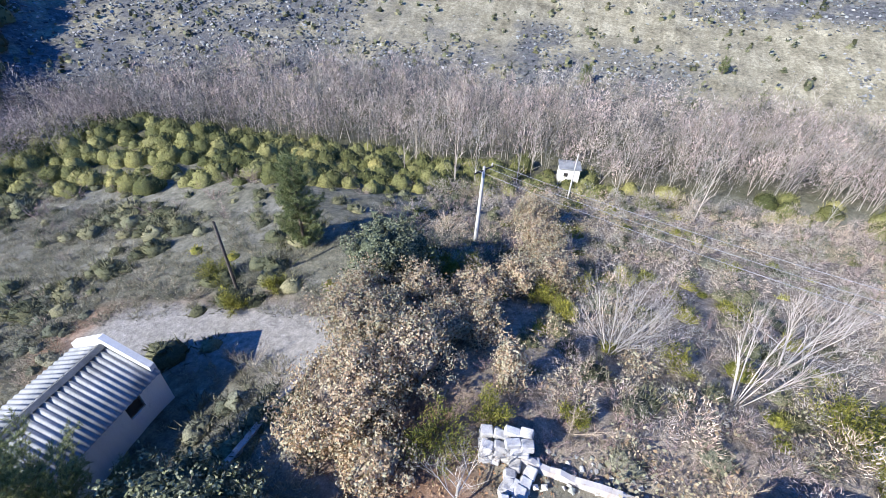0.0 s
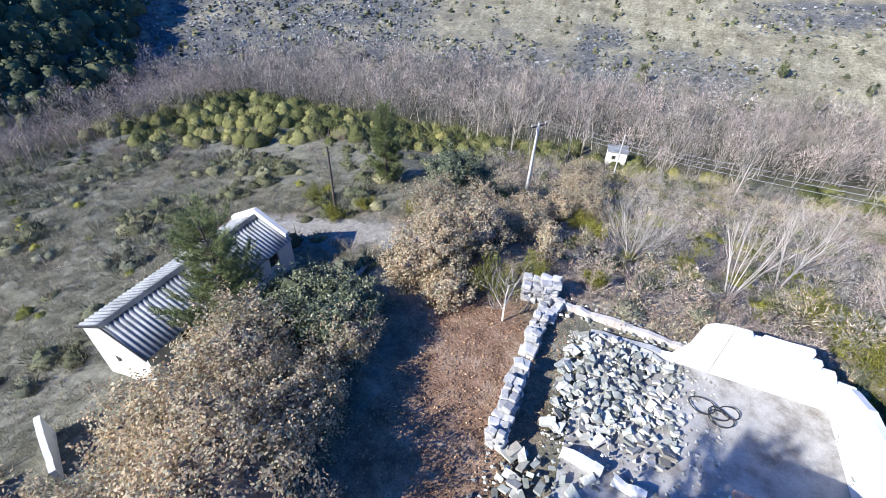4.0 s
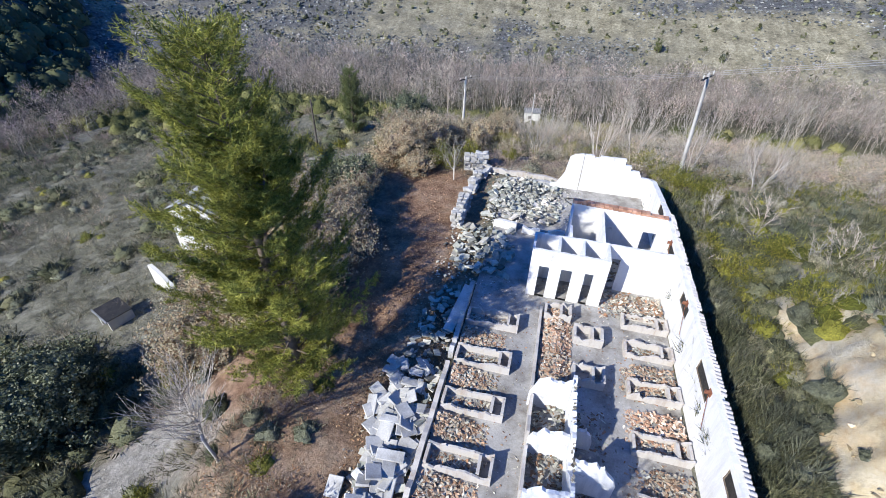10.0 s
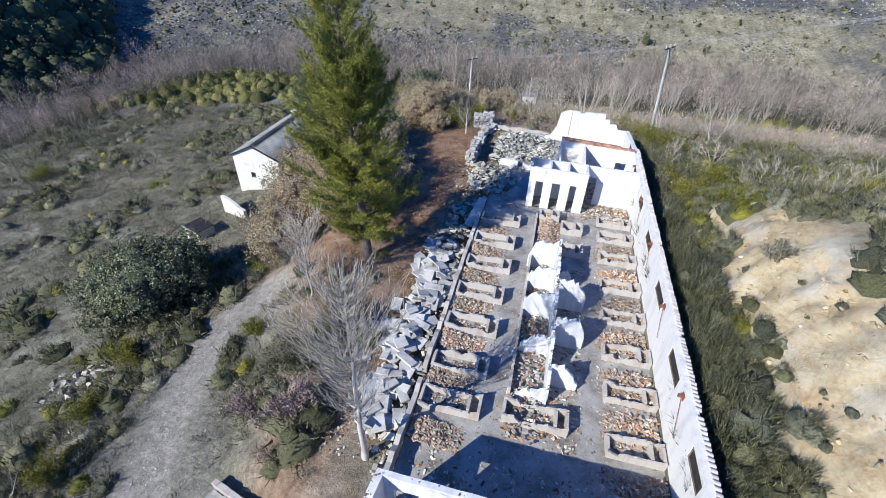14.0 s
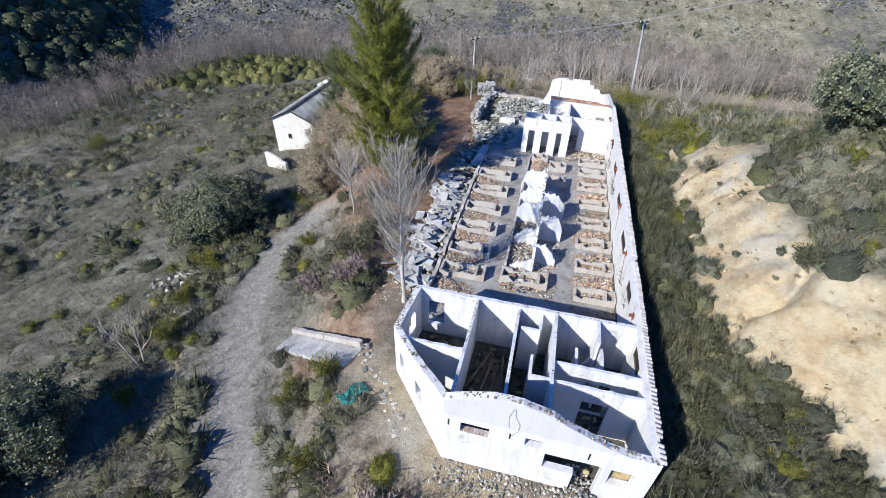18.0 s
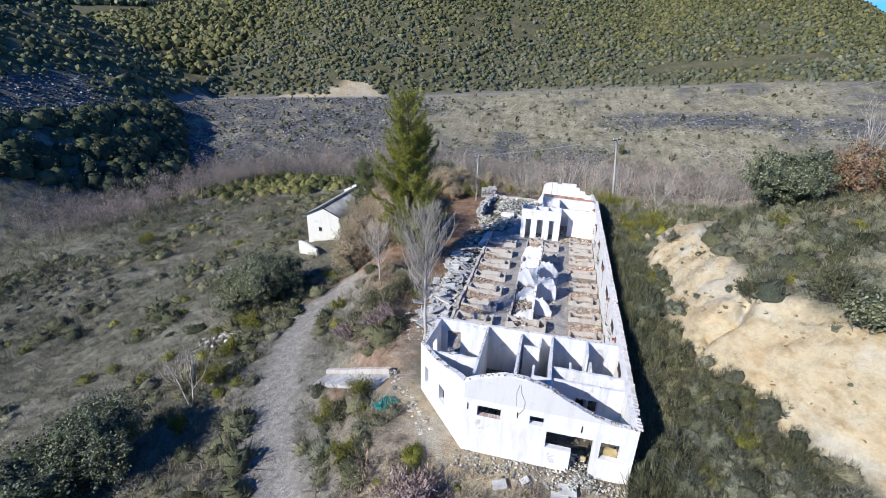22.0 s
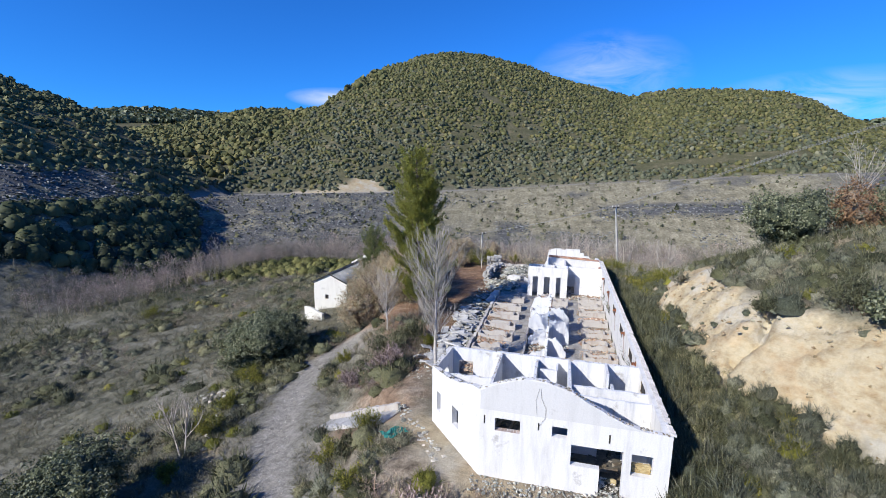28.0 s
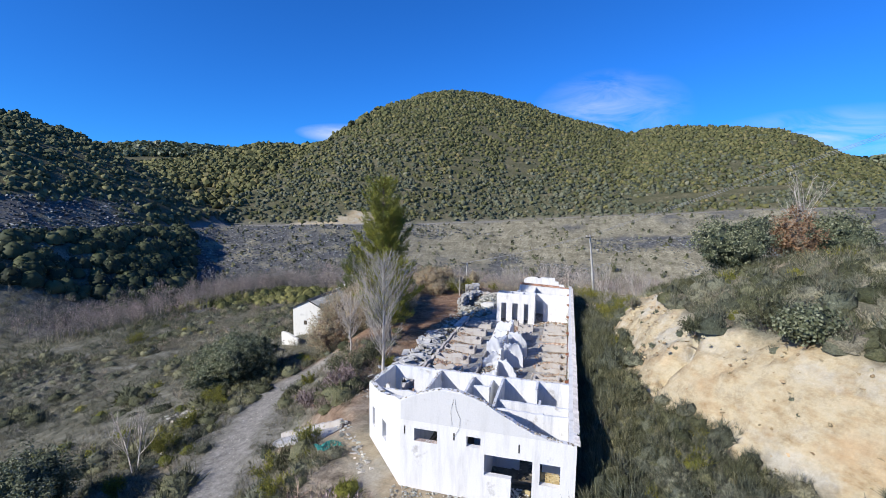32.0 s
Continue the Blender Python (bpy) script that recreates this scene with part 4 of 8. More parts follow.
def blades(bases, ways, length, width, r):
    """Thin triangles from bases along ways."""
    n = len(bases)
    ways = ways / (np.linalg.norm(ways, axis=1)[:, None] + 1e-9)
    side = np.cross(ways, r.normal(size=(n, 3)))
    side /= np.linalg.norm(side, axis=1)[:, None] + 1e-9
    L = np.broadcast_to(np.asarray(length, float).reshape(-1, 1), (n, 1))
    W = np.broadcast_to(np.asarray(width, float).reshape(-1, 1), (n, 1))
    v = np.stack([bases - side * W, bases + side * W, bases + ways * L], 1).reshape(-1, 3)
    return v, np.arange(n * 3).reshape(n, 3)


def prisms(seg):
    """Three-sided tapered sticks; seg rows: p0(3), p1(3), r0, r1."""
    seg = np.asarray(seg, float)
    p0, p1, r0, r1 = seg[:, :3], seg[:, 3:6], seg[:, 6:7], seg[:, 7:8]
    d = p1 - p0
    d /= np.linalg.norm(d, axis=1)[:, None] + 1e-9
    ref = np.where(np.abs(d[:, 2:3]) > 0.9, np.array([[1.0, 0, 0]]), np.array([[0, 0, 1.0]]))
    a = np.cross(d, ref)
    a /= np.linalg.norm(a, axis=1)[:, None] + 1e-9
    b = np.cross(d, a)
    rings = []
    for p, rr in ((p0, r0), (p1, r1)):
        for k in range(3):
            t = 2 * math.pi * k / 3
            rings.append(p + (a * math.cos(t) + b * math.sin(t)) * rr)
    v = np.stack(rings, 1).reshape(-1, 3)
    o = np.arange(len(seg))[:, None] * 6
    f = np.concatenate([o + np.array([[k, (k + 1) % 3, 3 + (k + 1) % 3, 3 + k]]) for k in range(3)], 0)
    return v, f


def grow(base, way, length, radius, depth, r, spread=0.5, up=0.25, kids=3, shrink=0.68):
    """Sticks of a branching tree."""
    out = []
    stack = [(np.array(base, float), np.array(way, float), length, radius, depth)]
    while stack:
        p, d, L, rad, k = stack.pop()
        d = d / np.linalg.norm(d)
        q = p
        n = 2 if k > 1 else 1
        for i in range(n):
            d = d + r.normal(size=3) * 0.08 + np.array([0, 0, up * 0.15])
            d /= np.linalg.norm(d)
            e = q + d * L / n
            ra, rb = rad * (1 - 0.35 * i / n), rad * (1 - 0.35 * (i + 1) / n)
            out.append((*q, *e, ra, rb))
            if k > 0:
                for j in range(kids if i == n - 1 else max(1, kids - 2)):
                    w = d + r.normal(size=3) * spread + np.array([0, 0, up])
                    stack.append((q + (e - q) * r.uniform(0.6, 1.0), w, L * shrink * r.uniform(0.75, 1.15), rb * 0.6, k - 1))
            q = e
    return out


def sticks_part(name, seg, material, parent, label=""):
    v, f = prisms(seg)
    return part(name, fast_mesh(name, v, f, material), material, parent, label)


def trunk_part(height, r0, r1, material, parent, r, lean=(0, 0), sink=0.4):
    pts = [(lean[0] * t + r.normal() * 0.04, lean[1] * t + r.normal() * 0.04, -sink + (height + sink) * t) for t in np.linspace(0, 1, 6)]
    rad = [r0 * (1.35 if i == 0 else 1) + (r1 - r0) * i / 5 for i in range(6)]
    return part("trunk", tubes_mesh("trunk", [(pts, rad)], material, 9), material, parent)


def leafy_tree(name, x, y, height, radius, material, label, category="tree", leaves=4000, leaf=0.07, seed=1, bottom=0.1, bark=None, z=None, group="", heart=0.7, loose=0.2):
    """A lobed crown of many leaves round a dense, shade-coloured heart, on a trunk with limbs."""
    r = np.random.default_rng(seed)
    z = gz(x, y) if z is None else z
    e = thing(name, (x, y, z), label, category, group)
    trunk_part(height * 0.5, 0.05 * radius + 0.05, 0.03 * radius, bark or M_BARK, e, r)
    waves = [(r.normal(size=3) * f, r.uniform(0, 6.28), amp) for f, amp in ((1.6, 0.2), (2.4, 0.16), (4, 0.1), (5, 0.09), (7, 0.08), (9, 0.08), (13, 0.06), (15, 0.06))]
    half = height * (1 - bottom) / 2
    mid = height * (bottom + (1 - bottom) / 2)

    def reach(u):
        return 1 + sum(amp * np.sin(u @ f + ph) for f, ph, amp in waves)
    # sprays of about fifteen leaves each, set over the lobes and some way into them
    m = max(40, leaves // 18)
    k = np.arange(leaves) % m
    cu = r.normal(size=(m, 3))
    cu[:, 2] = cu[:, 2] * 0.9 + 0.12
    cu /= np.linalg.norm(cu, axis=1)[:, None]
    cq = reach(cu) * (1 - loose * r.random(m) ** 1.5 + 0.05 * r.normal(size=m))
    tip = cu * cq[:, None] * np.array([radius, radius, half]) + np.array([0, 0, mid])
    way = cu + np.array([0, 0, 0.75])
    way /= np.linalg.norm(way, axis=1)[:, None]
    u = cu[k]
    p = tip[k] + way[k] * r.uniform(-0.3, 0.16, (leaves, 1)) + r.normal(size=(leaves, 3)) * 0.1
    nrm = u + r.normal(size=(leaves, 3)) * 0.8
    nrm /= np.linalg.norm(nrm, axis=1)[:, None]
    a = np.cross(nrm, r.normal(size=(leaves, 3)))
    a /= np.linalg.norm(a, axis=1)[:, None] + 1e-9
    b = np.cross(nrm, a)
    s, w = leaf * r.uniform(0.6, 1.4, (leaves, 1)), leaf * r.uniform(0.45, 0.95, (leaves, 1))
    v = np.stack([p - a * s, p - b * w, p + a * s, p + b * w], 1).reshape(-1, 3)
    f = np.arange(leaves * 4).reshape(leaves, 4)
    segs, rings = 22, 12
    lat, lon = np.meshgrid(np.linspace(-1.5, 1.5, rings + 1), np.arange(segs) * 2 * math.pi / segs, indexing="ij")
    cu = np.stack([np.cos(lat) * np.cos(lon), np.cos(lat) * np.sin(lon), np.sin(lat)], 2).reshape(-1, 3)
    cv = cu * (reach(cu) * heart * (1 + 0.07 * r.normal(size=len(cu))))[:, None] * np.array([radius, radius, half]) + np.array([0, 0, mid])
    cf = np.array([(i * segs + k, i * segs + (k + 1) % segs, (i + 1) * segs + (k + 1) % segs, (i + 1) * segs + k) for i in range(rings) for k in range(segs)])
    seg = []
    for k in range(26):
        st = np.array([0, 0, height * r.uniform(0.15, 0.5)])
        seg += [(*st, *(st * 0.5 + p[k] * 0.5), 0.035 * radius ** 0.5, 0.022), (*(st * 0.5 + p[k] * 0.5), *p[k], 0.022, 0.008)]
    sticks_part("limbwork", seg, bark or M_BARK, e)
    part("crown", fast_mesh("crown", v, f, material), material, e)
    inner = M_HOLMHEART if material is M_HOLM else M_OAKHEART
    part("inner_crown", fast_mesh("inner_crown", cv, cf, inner, True), inner, e, "dark inner crown, coloured as shaded foliage")
    return e


def pine_tree(name, x, y, height, radius, label, seed=1, bare=0.1, tufts=1500, leaders=(), group="", length=0.3, z=None, material=None, lean=(0, 0), fine=1.0):
    """leaders: side leaders as (start height share, x, y, top height share)."""
    r = np.random.default_rng(seed)
    e = thing(name, (x, y, gz(x, y) if z is None else z), label, "pine tree", group)
    trunk_part(height * 0.97, 0.019 * height, 0.03, M_BARK, e, r, lean=lean)
    seg, base, axis_way = [], [], []

    def whorls(foot, head, reach, lo, hi, gap):
        """Ascending branches round one leader, each with a fan of shoots."""
        foot, head = np.array(foot, float), np.array(head, float)
        span = np.linalg.norm(head - foot)
        turn = r.uniform(0, 6.28)
        for i in range(max(2, int(span * (hi - lo) / gap))):
            t = lo + gap * (i + r.uniform(0, 0.5)) / span
            if t > 0.985:
                break
            s1 = (t - lo) / (1.04 - lo)
            prof = float(np.interp(s1, (0, 0.12, 0.3, 0.45, 0.6, 0.78, 0.91, 1), (0.7, 0.95, 0.95, 0.76, 0.52, 0.44, 0.27, 0.06))) * (1 + 0.2 * math.sin(i * 1.1 + seed))
            turn += 0.9
            count = 5 if t < 0.85 else 3
            for b in range(count):
                if r.random() < 0.12:
                    continue
                a = turn + 2 * math.pi * b / count + r.normal() * 0.25
                L = reach * prof * r.uniform(0.4, 1.2) + 0.15
                tt = float(np.clip(t + r.uniform(-0.6, 0.6) * gap / span, lo, 0.985))
                p = foot + (head - foot) * tt
                h = np.array([math.cos(a), math.sin(a), 0])
                d = h + np.array([0, 0, 0.22 + 0.55 * t])
                q = p + d * L * 0.55
                tip = q + (h * 0.8 + np.array([0, 0, 0.45 + 0.6 * t])) * L * 0.5
                seg.append((*p, *q, 0.016 + 0.012 * L, 0.018))
                seg.append((*q, *tip, 0.018, 0.007))
                m = int(4 + L * tufts / 215)
                side = np.cross(h, (0, 0, 1.0))
                for w in np.linspace(0.28, 1.0, m):
                    c = p + (q - p) * w / 0.55 if w < 0.55 else q + (tip - q) * (w - 0.55) / 0.45
                    sw = h * 0.5 + side * r.normal() * 0.8 + np.array([0, 0, 0.15 + 1.0 * r.random()])
                    base.append(c + r.normal(size=3) * np.array([0.09, 0.09, 0.12]) * min(1.0, L))
                    axis_way.append(sw / np.linalg.norm(sw))
                base.append(tip)
                axis_way.append(h * 0.5 + np.array([0, 0, 0.9]))
    whorls((0, 0, 0), (*lean, height), radius, bare, 1.0, 0.3)
    for start, px, py, head in leaders:
        lo, hi = np.array([lean[0] * start, lean[1] * start, height * start]), np.array([px, py, height * head])
        seg.append((*lo, *hi, 0.07, 0.02))
        whorls(lo, hi, radius * 0.4, 0.3, 1.0, 0.36)
    sticks_part("branchwork", seg, M_BARK, e)
    base, axis_way = np.array(base), np.array(axis_way)
    k = int(26 * fine)
    b = np.repeat(base, k, 0)
    w = np.repeat(axis_way, k, 0)
    along_shoot = r.uniform(-0.1, 0.42, (len(b), 1))
    v, f = blades(b + w * along_shoot + r.normal(size=b.shape) * 0.02, w * 0.9 + r.normal(size=b.shape) * 0.55, length * r.uniform(0.5, 1.0, len(b)), 0.015 / fine, r)
    part("needles", fast_mesh("needles", v, f, material or M_PINE), material or M_PINE, e)
    return e


def bare_tree(name, x, y, height, label, seed=1, stems=1, spread=0.4, up=0.35, depth=4, material=None, trunk=0.25, radius=0.09, lean=0.15, z=None, kids=3, group="", twigs=0):
    r = np.random.default_rng(seed)
    material = material or M_PALEBARK
    e = thing(name, (x, y, gz(x, y) if z is None else z), label, "bare tree", group)
    main, rest = [], []
    for s in range(stems):
        a = 2 * math.pi * (s + r.uniform(0, 0.6)) / stems
        w = np.array([math.cos(a) * lean * (1 if stems > 1 else 0.2), math.sin(a) * lean * (1 if stems > 1 else 0.2), 1.0])
        L0 = height * trunk
        p0 = np.array([math.cos(a), math.sin(a), 0]) * (0.12 if stems > 1 else 0)
        p1 = p0 + w / np.linalg.norm(w) * L0
        main.append((*(p0 - np.array([0, 0, 0.3])), *p1, radius, radius * 0.75))
        for j in range(kids + 1):
            rest += grow(p1 - w * L0 * 0.12 * j, w + r.normal(size=3) * spread * 0.9, (height - L0) * 0.42, radius * 0.45, depth - 1, r, spread, up, kids)
        rest += grow(p1, w, (height - L0) * 0.45, radius * 0.7, depth - 1, r, spread * 0.8, up, kids)
    sticks_part("trunk", main, material, e)
    sticks_part("branchwork", rest, M_PALETWIG if material is M_PALEBARK else M_TWIG, e)
    return e


def leader_tree(name, x, y, height, radius, label, seed=1, clear=0.25):
    """A leafless tree with one leader and an egg-shaped crown of steep fine branches."""
    r = np.random.default_rng(seed)
    e = thing(name, (x, y, gz(x, y)), label, "bare tree")
    trunk_part(height * 0.6, 0.014 * height, 0.045, M_PALEBARK, e, r)
    seg = [(0, 0, height * 0.58, 0.03, 0.02, height * 0.8, 0.045, 0.03), (0.03, 0.02, height * 0.8, 0.0, 0.05, height, 0.03, 0.008)]
    n = int(height * 13)
    for i in range(n):
        t = clear + (0.93 - clear) * (i + r.random()) / n
        s = (t - clear) / (1 - clear)
        reach = radius * (0.5 + 1.1 * s if s < 0.45 else 1.0 - 0.95 * (s - 0.45) / 0.55) * r.uniform(0.75, 1.15)
        a = r.uniform(0, 2 * math.pi)
        h = np.array([math.cos(a), math.sin(a), 0])
        p = np.array([0, 0, t * height])
        for k in range(3):
            up = 1.0 + 0.45 * k
            q = p + (h + np.array([0, 0, up]) + r.normal(size=3) * 0.1) * reach * 0.33
            seg.append((*p, *q, 0.018 * (1 - 0.25 * k), 0.014 * (1 - 0.3 * k)))
            for m in range(3):
                w = h * r.uniform(0.2, 0.8) + r.normal(size=3) * 0.3 + np.array([0, 0, 1.1])
                w /= np.linalg.norm(w)
                st = p + (q - p) * r.uniform(0.3, 1)
                en = st + w * reach * r.uniform(0.25, 0.5)
                seg.append((*st, *en, 0.008, 0.0045))
                for _ in range(2):
                    w2 = w + r.normal(size=3) * 0.3 + np.array([0, 0, 0.25])
                    s2 = st + (en - st) * r.uniform(0.4, 1)
                    seg.append((*s2, *(s2 + w2 * reach * 0.22), 0.0055, 0.0035))
            p = q
    sticks_part("branchwork", seg, M_PALETWIG, e)
    return e


def bush(name, x, y, height, radius, material, label, category="bush", count=500, leaf=0.09, seed=1, group="", z=None):
    """A shrub of upright sprays."""
    r = np.random.default_rng(seed)
    e = thing(name, (x, y, gz(x, y) if z is None else z), label, category, group)
    m = max(8, int(radius * 12))
    a, q = r.uniform(0, 2 * math.pi, m), np.sqrt(r.uniform(0, 1, m))
    tip = np.stack([np.cos(a) * q * radius, np.sin(a) * q * radius, height * (1.05 - 0.55 * q ** 2) * r.uniform(0.7, 1.1, m)], 1)
    sticks_part("stemwork", [(t[0] * 0.15, t[1] * 0.15, -0.2, *t, 0.018, 0.005) for t in tip], M_BARK, e)
    k = max(1, count // m)
    s = r.uniform(0.35, 1.05, (m * k, 1))
    c = np.repeat(tip, k, 0) * s + r.normal(size=(m * k, 3)) * radius * 0.14
    w = np.repeat(tip, k, 0) * np.array([0.6, 0.6, 1]) + r.normal(size=(m * k, 3)) * 0.5 * height
    v, f = blades(c, w, leaf * 3 * r.uniform(0.6, 1.3, m * k), leaf * 0.42, r)
    part("foliage", fast_mesh("foliage", v, f, material), material, e)
    return e


def scatter(name, templates, x, y, scale, material, label, category, sink=0.05, seed=1, z=None, tall=None, tone=None, stony=False):
    """Many small plants or stones as one body of stuff."""
    r = np.random.default_rng(seed)
    x, y = np.asarray(x, float), np.asarray(y, float)
    z = ground_z(x, y) if z is None else z
    which = r.integers(0, len(templates), len(x))
    ang = r.uniform(0, 2 * math.pi, len(x))
    scale = np.broadcast_to(scale, x.shape)
    tall = np.ones_like(x) if tall is None else tall
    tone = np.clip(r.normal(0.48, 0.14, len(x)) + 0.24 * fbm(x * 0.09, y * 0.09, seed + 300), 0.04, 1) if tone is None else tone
    vs, fs, ts, off = [], [], [], 0
    for k, (tv, tf) in enumerate(templates):
        i = np.nonzero(which == k)[0]
        if not len(i):
            continue
        c, s, g = np.cos(ang[i])[:, None], np.sin(ang[i])[:, None], scale[i][:, None]
        px = (tv[None, :, 0] * c - tv[None, :, 1] * s) * g + x[i][:, None]
        py = (tv[None, :, 0] * s + tv[None, :, 1] * c) * g + y[i][:, None]
        pz = tv[None, :, 2] * g * tall[i][:, None] + (z[i] - sink)[:, None]
        vs.append(np.stack([px, py, pz], 2).reshape(-1, 3))
        fs.append((tf[None] + (np.arange(len(i)) * len(tv))[:, None, None]).reshape(-1, tf.shape[1]) + off)
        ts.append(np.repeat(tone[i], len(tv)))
        off += len(i) * len(tv)
    me = fast_mesh(name, np.concatenate(vs), np.concatenate(fs), material, templates[0][0].shape[0] > 30 and not stony)
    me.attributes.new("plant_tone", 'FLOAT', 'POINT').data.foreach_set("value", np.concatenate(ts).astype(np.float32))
    return tagged(new(name, me), label, category, kind="stuff")


def tuft_template(n, seed, width=0.035, spread=0.7, low=0.0):
    """Upright sprays in a unit tuft."""
    r = np.random.default_rng(seed)
    a, q = r.uniform(0, 2 * math.pi, n), np.sqrt(r.uniform(0, 1, n)) * 0.55
    b = np.stack([np.cos(a) * q, np.sin(a) * q, r.uniform(low, 0.3, n)], 1)
    w = np.stack([np.cos(a) * q * spread * 2, np.sin(a) * q * spread * 2, np.full(n, 0.8)], 1) + r.normal(size=(n, 3)) * 0.35
    w[:, 2] = np.abs(w[:, 2])
    return blades(b, w, r.uniform(0.35, 0.8, n), width, r)


def cloud_template(n, seed, size=0.11, squash=0.8, hollow=0.5):
    """A rounded leafy bush of unit radius, its base at 0, lobed and with gaps."""
    r = np.random.default_rng(seed)
    m = 14
    u = r.normal(size=(m, 3))
    u[:, 2] = np.abs(u[:, 2]) * 0.9
    u /= np.linalg.norm(u, axis=1)[:, None]
    c = u * r.uniform(hollow, 0.95, (m, 1))
    c = np.repeat(c, n // m + 1, 0)[:n] + r.normal(size=(n, 3)) * 0.2
    c[:, 2] = np.abs(c[:, 2]) * squash + 0.05
    return random_quads(c, size, r, lift=0.5)


def core_quads(seed, rx, rz, z0=0.0, segs=8, rings=4, rough=0.16, whole=False):
    """The dense lumpy heart of a bush or crown."""
    r = np.random.default_rng(seed + 500)
    lat = np.linspace(-0.5 * math.pi if whole else -0.12, 0.5 * math.pi, rings + 1)
    v = []
    for i, b in enumerate(lat):
        for k in range(segs):
            a = 2 * math.pi * (k + 0.5 * (i % 2)) / segs
            q = 1 + rough * r.normal()
            c = max(math.cos(b), 0.06)
            v.append((rx * q * c * math.cos(a), rx * q * c * math.sin(a), z0 + rz * q * math.sin(b)))
    f = [(i * segs + k, i * segs + (k + 1) % segs, (i + 1) * segs + (k + 1) % segs, (i + 1) * segs + k) for i in range(rings) for k in range(segs)]
    return np.array(v), np.array(f)


def joined(a, b):
    """Two sets of faces as one; quads are split where the other has triangles."""
    fa, fb = a[1], b[1]
    if fa.shape[1] != fb.shape[1]:
        fa, fb = [f if f.shape[1] == 3 else np.concatenate([f[:, :3], f[:, [0, 2, 3]]]) for f in (fa, fb)]
    return np.concatenate([a[0], b[0]]), np.concatenate([fa, fb + len(a[0])])


def sapling_template(seed, n=46, fan=0.16):
    """A thin bare tree of unit height: a stem and steep twigs."""
    r = np.random.default_rng(seed)
    zs = r.uniform(0.12, 0.95, n)
    a = r.uniform(0, 2 * math.pi, n)
    b = np.stack([np.cos(a) * 0.012, np.sin(a) * 0.012, zs], 1)
    w = np.stack([np.cos(a), np.sin(a), r.uniform(0.9, 2.2, n)], 1)
    L = (fan * 1.6 * np.sin(np.clip(1.1 - zs, 0.05, 1) * 2.2) + 0.1) * r.uniform(0.7, 1.5, n)
    v, f = blades(b, w, L, 0.0032, r)
    e = b + w / np.linalg.norm(w, axis=1)[:, None] * L[:, None] * 0.5
    v2, f2 = blades(e, w * np.array([1, 1, 1.3]) + r.normal(size=(n, 3)) * 0.7, L * 0.75, 0.0026, r)
    v3, f3 = blades(np.array([[0, 0, 0.0], [0, 0, 0]]), np.array([[0.02, 0.01, 1], [-0.02, 0.02, 1]]), np.array([1.0, 0.92]), 0.0075, r)
    return np.concatenate([v, v2, v3]), np.concatenate([f, f2 + len(v), f3 + len(v) + len(v2)])


def twigbush_template(seed, stems=10, twigs=24, wide=1.0):
    """A leafless shrub of unit reach: leaning stems with fine twigs along them."""
    r = np.random.default_rng(seed)
    a, t = r.uniform(0, 2 * math.pi, stems), r.uniform(0.1, 1.0, stems)
    w = np.stack([np.cos(a) * t, np.sin(a) * t, 1.3 - 0.6 * t], 1)
    w /= np.linalg.norm(w, axis=1)[:, None]
    L = r.uniform(0.6, 1.0, stems)
    b = w * np.array([0.12, 0.12, 0.0])
    v, f = blades(b, w, L, 0.0085 * wide, r)
    s = r.uniform(0.25, 0.95, (stems * twigs, 1))
    p = np.repeat(b, twigs, 0) + np.repeat(w * L[:, None], twigs, 0) * s
    v2, f2 = blades(p, np.repeat(w, twigs, 0) + r.normal(size=(stems * twigs, 3)) * 0.6, r.uniform(0.1, 0.3, stems * twigs), 0.0058 * wide, r)
    return np.concatenate([v, v2]), np.concatenate([f, f2 + len(v)])


def haze_template(seed, n=240):
    """The twiggy crown of a leafless tree of unit height, domed above and open below."""
    r = np.random.default_rng(seed)
    u = r.normal(size=(n, 3))
    u[:, 2] += 0.25
    u /= np.linalg.norm(u, axis=1)[:, None]
    lump = 1 + 0.2 * np.sin(3 * np.arctan2(u[:, 1], u[:, 0]) + seed) + 0.14 * np.sin(7 * u[:, 2] + 2 * u[:, 0] * seed)
    c = u * (lump * r.uniform(0.45, 1.0, n) ** 0.6)[:, None] * np.array([0.25, 0.25, 0.36]) + np.array([0, 0, 0.56])
    w = u * np.array([0.8, 0.8, 0.4]) + np.array([0, 0, 0.6]) + r.normal(size=(n, 3)) * 0.4
    return blades(c, w, r.uniform(0.04, 0.1, n), 0.0052, r)


def stems_template(seed, n=2):
    """The thin stems under such a crown."""
    r = np.random.default_rng(seed)
    b = r.normal(size=(n, 3)) * np.array([0.04, 0.04, 0])
    w = r.normal(size=(n, 3)) * np.array([0.13, 0.13, 0]) + np.array([0, 0, 1.0])
    return blades(b, w, r.uniform(0.7, 1.02, n), 0.0068, r)


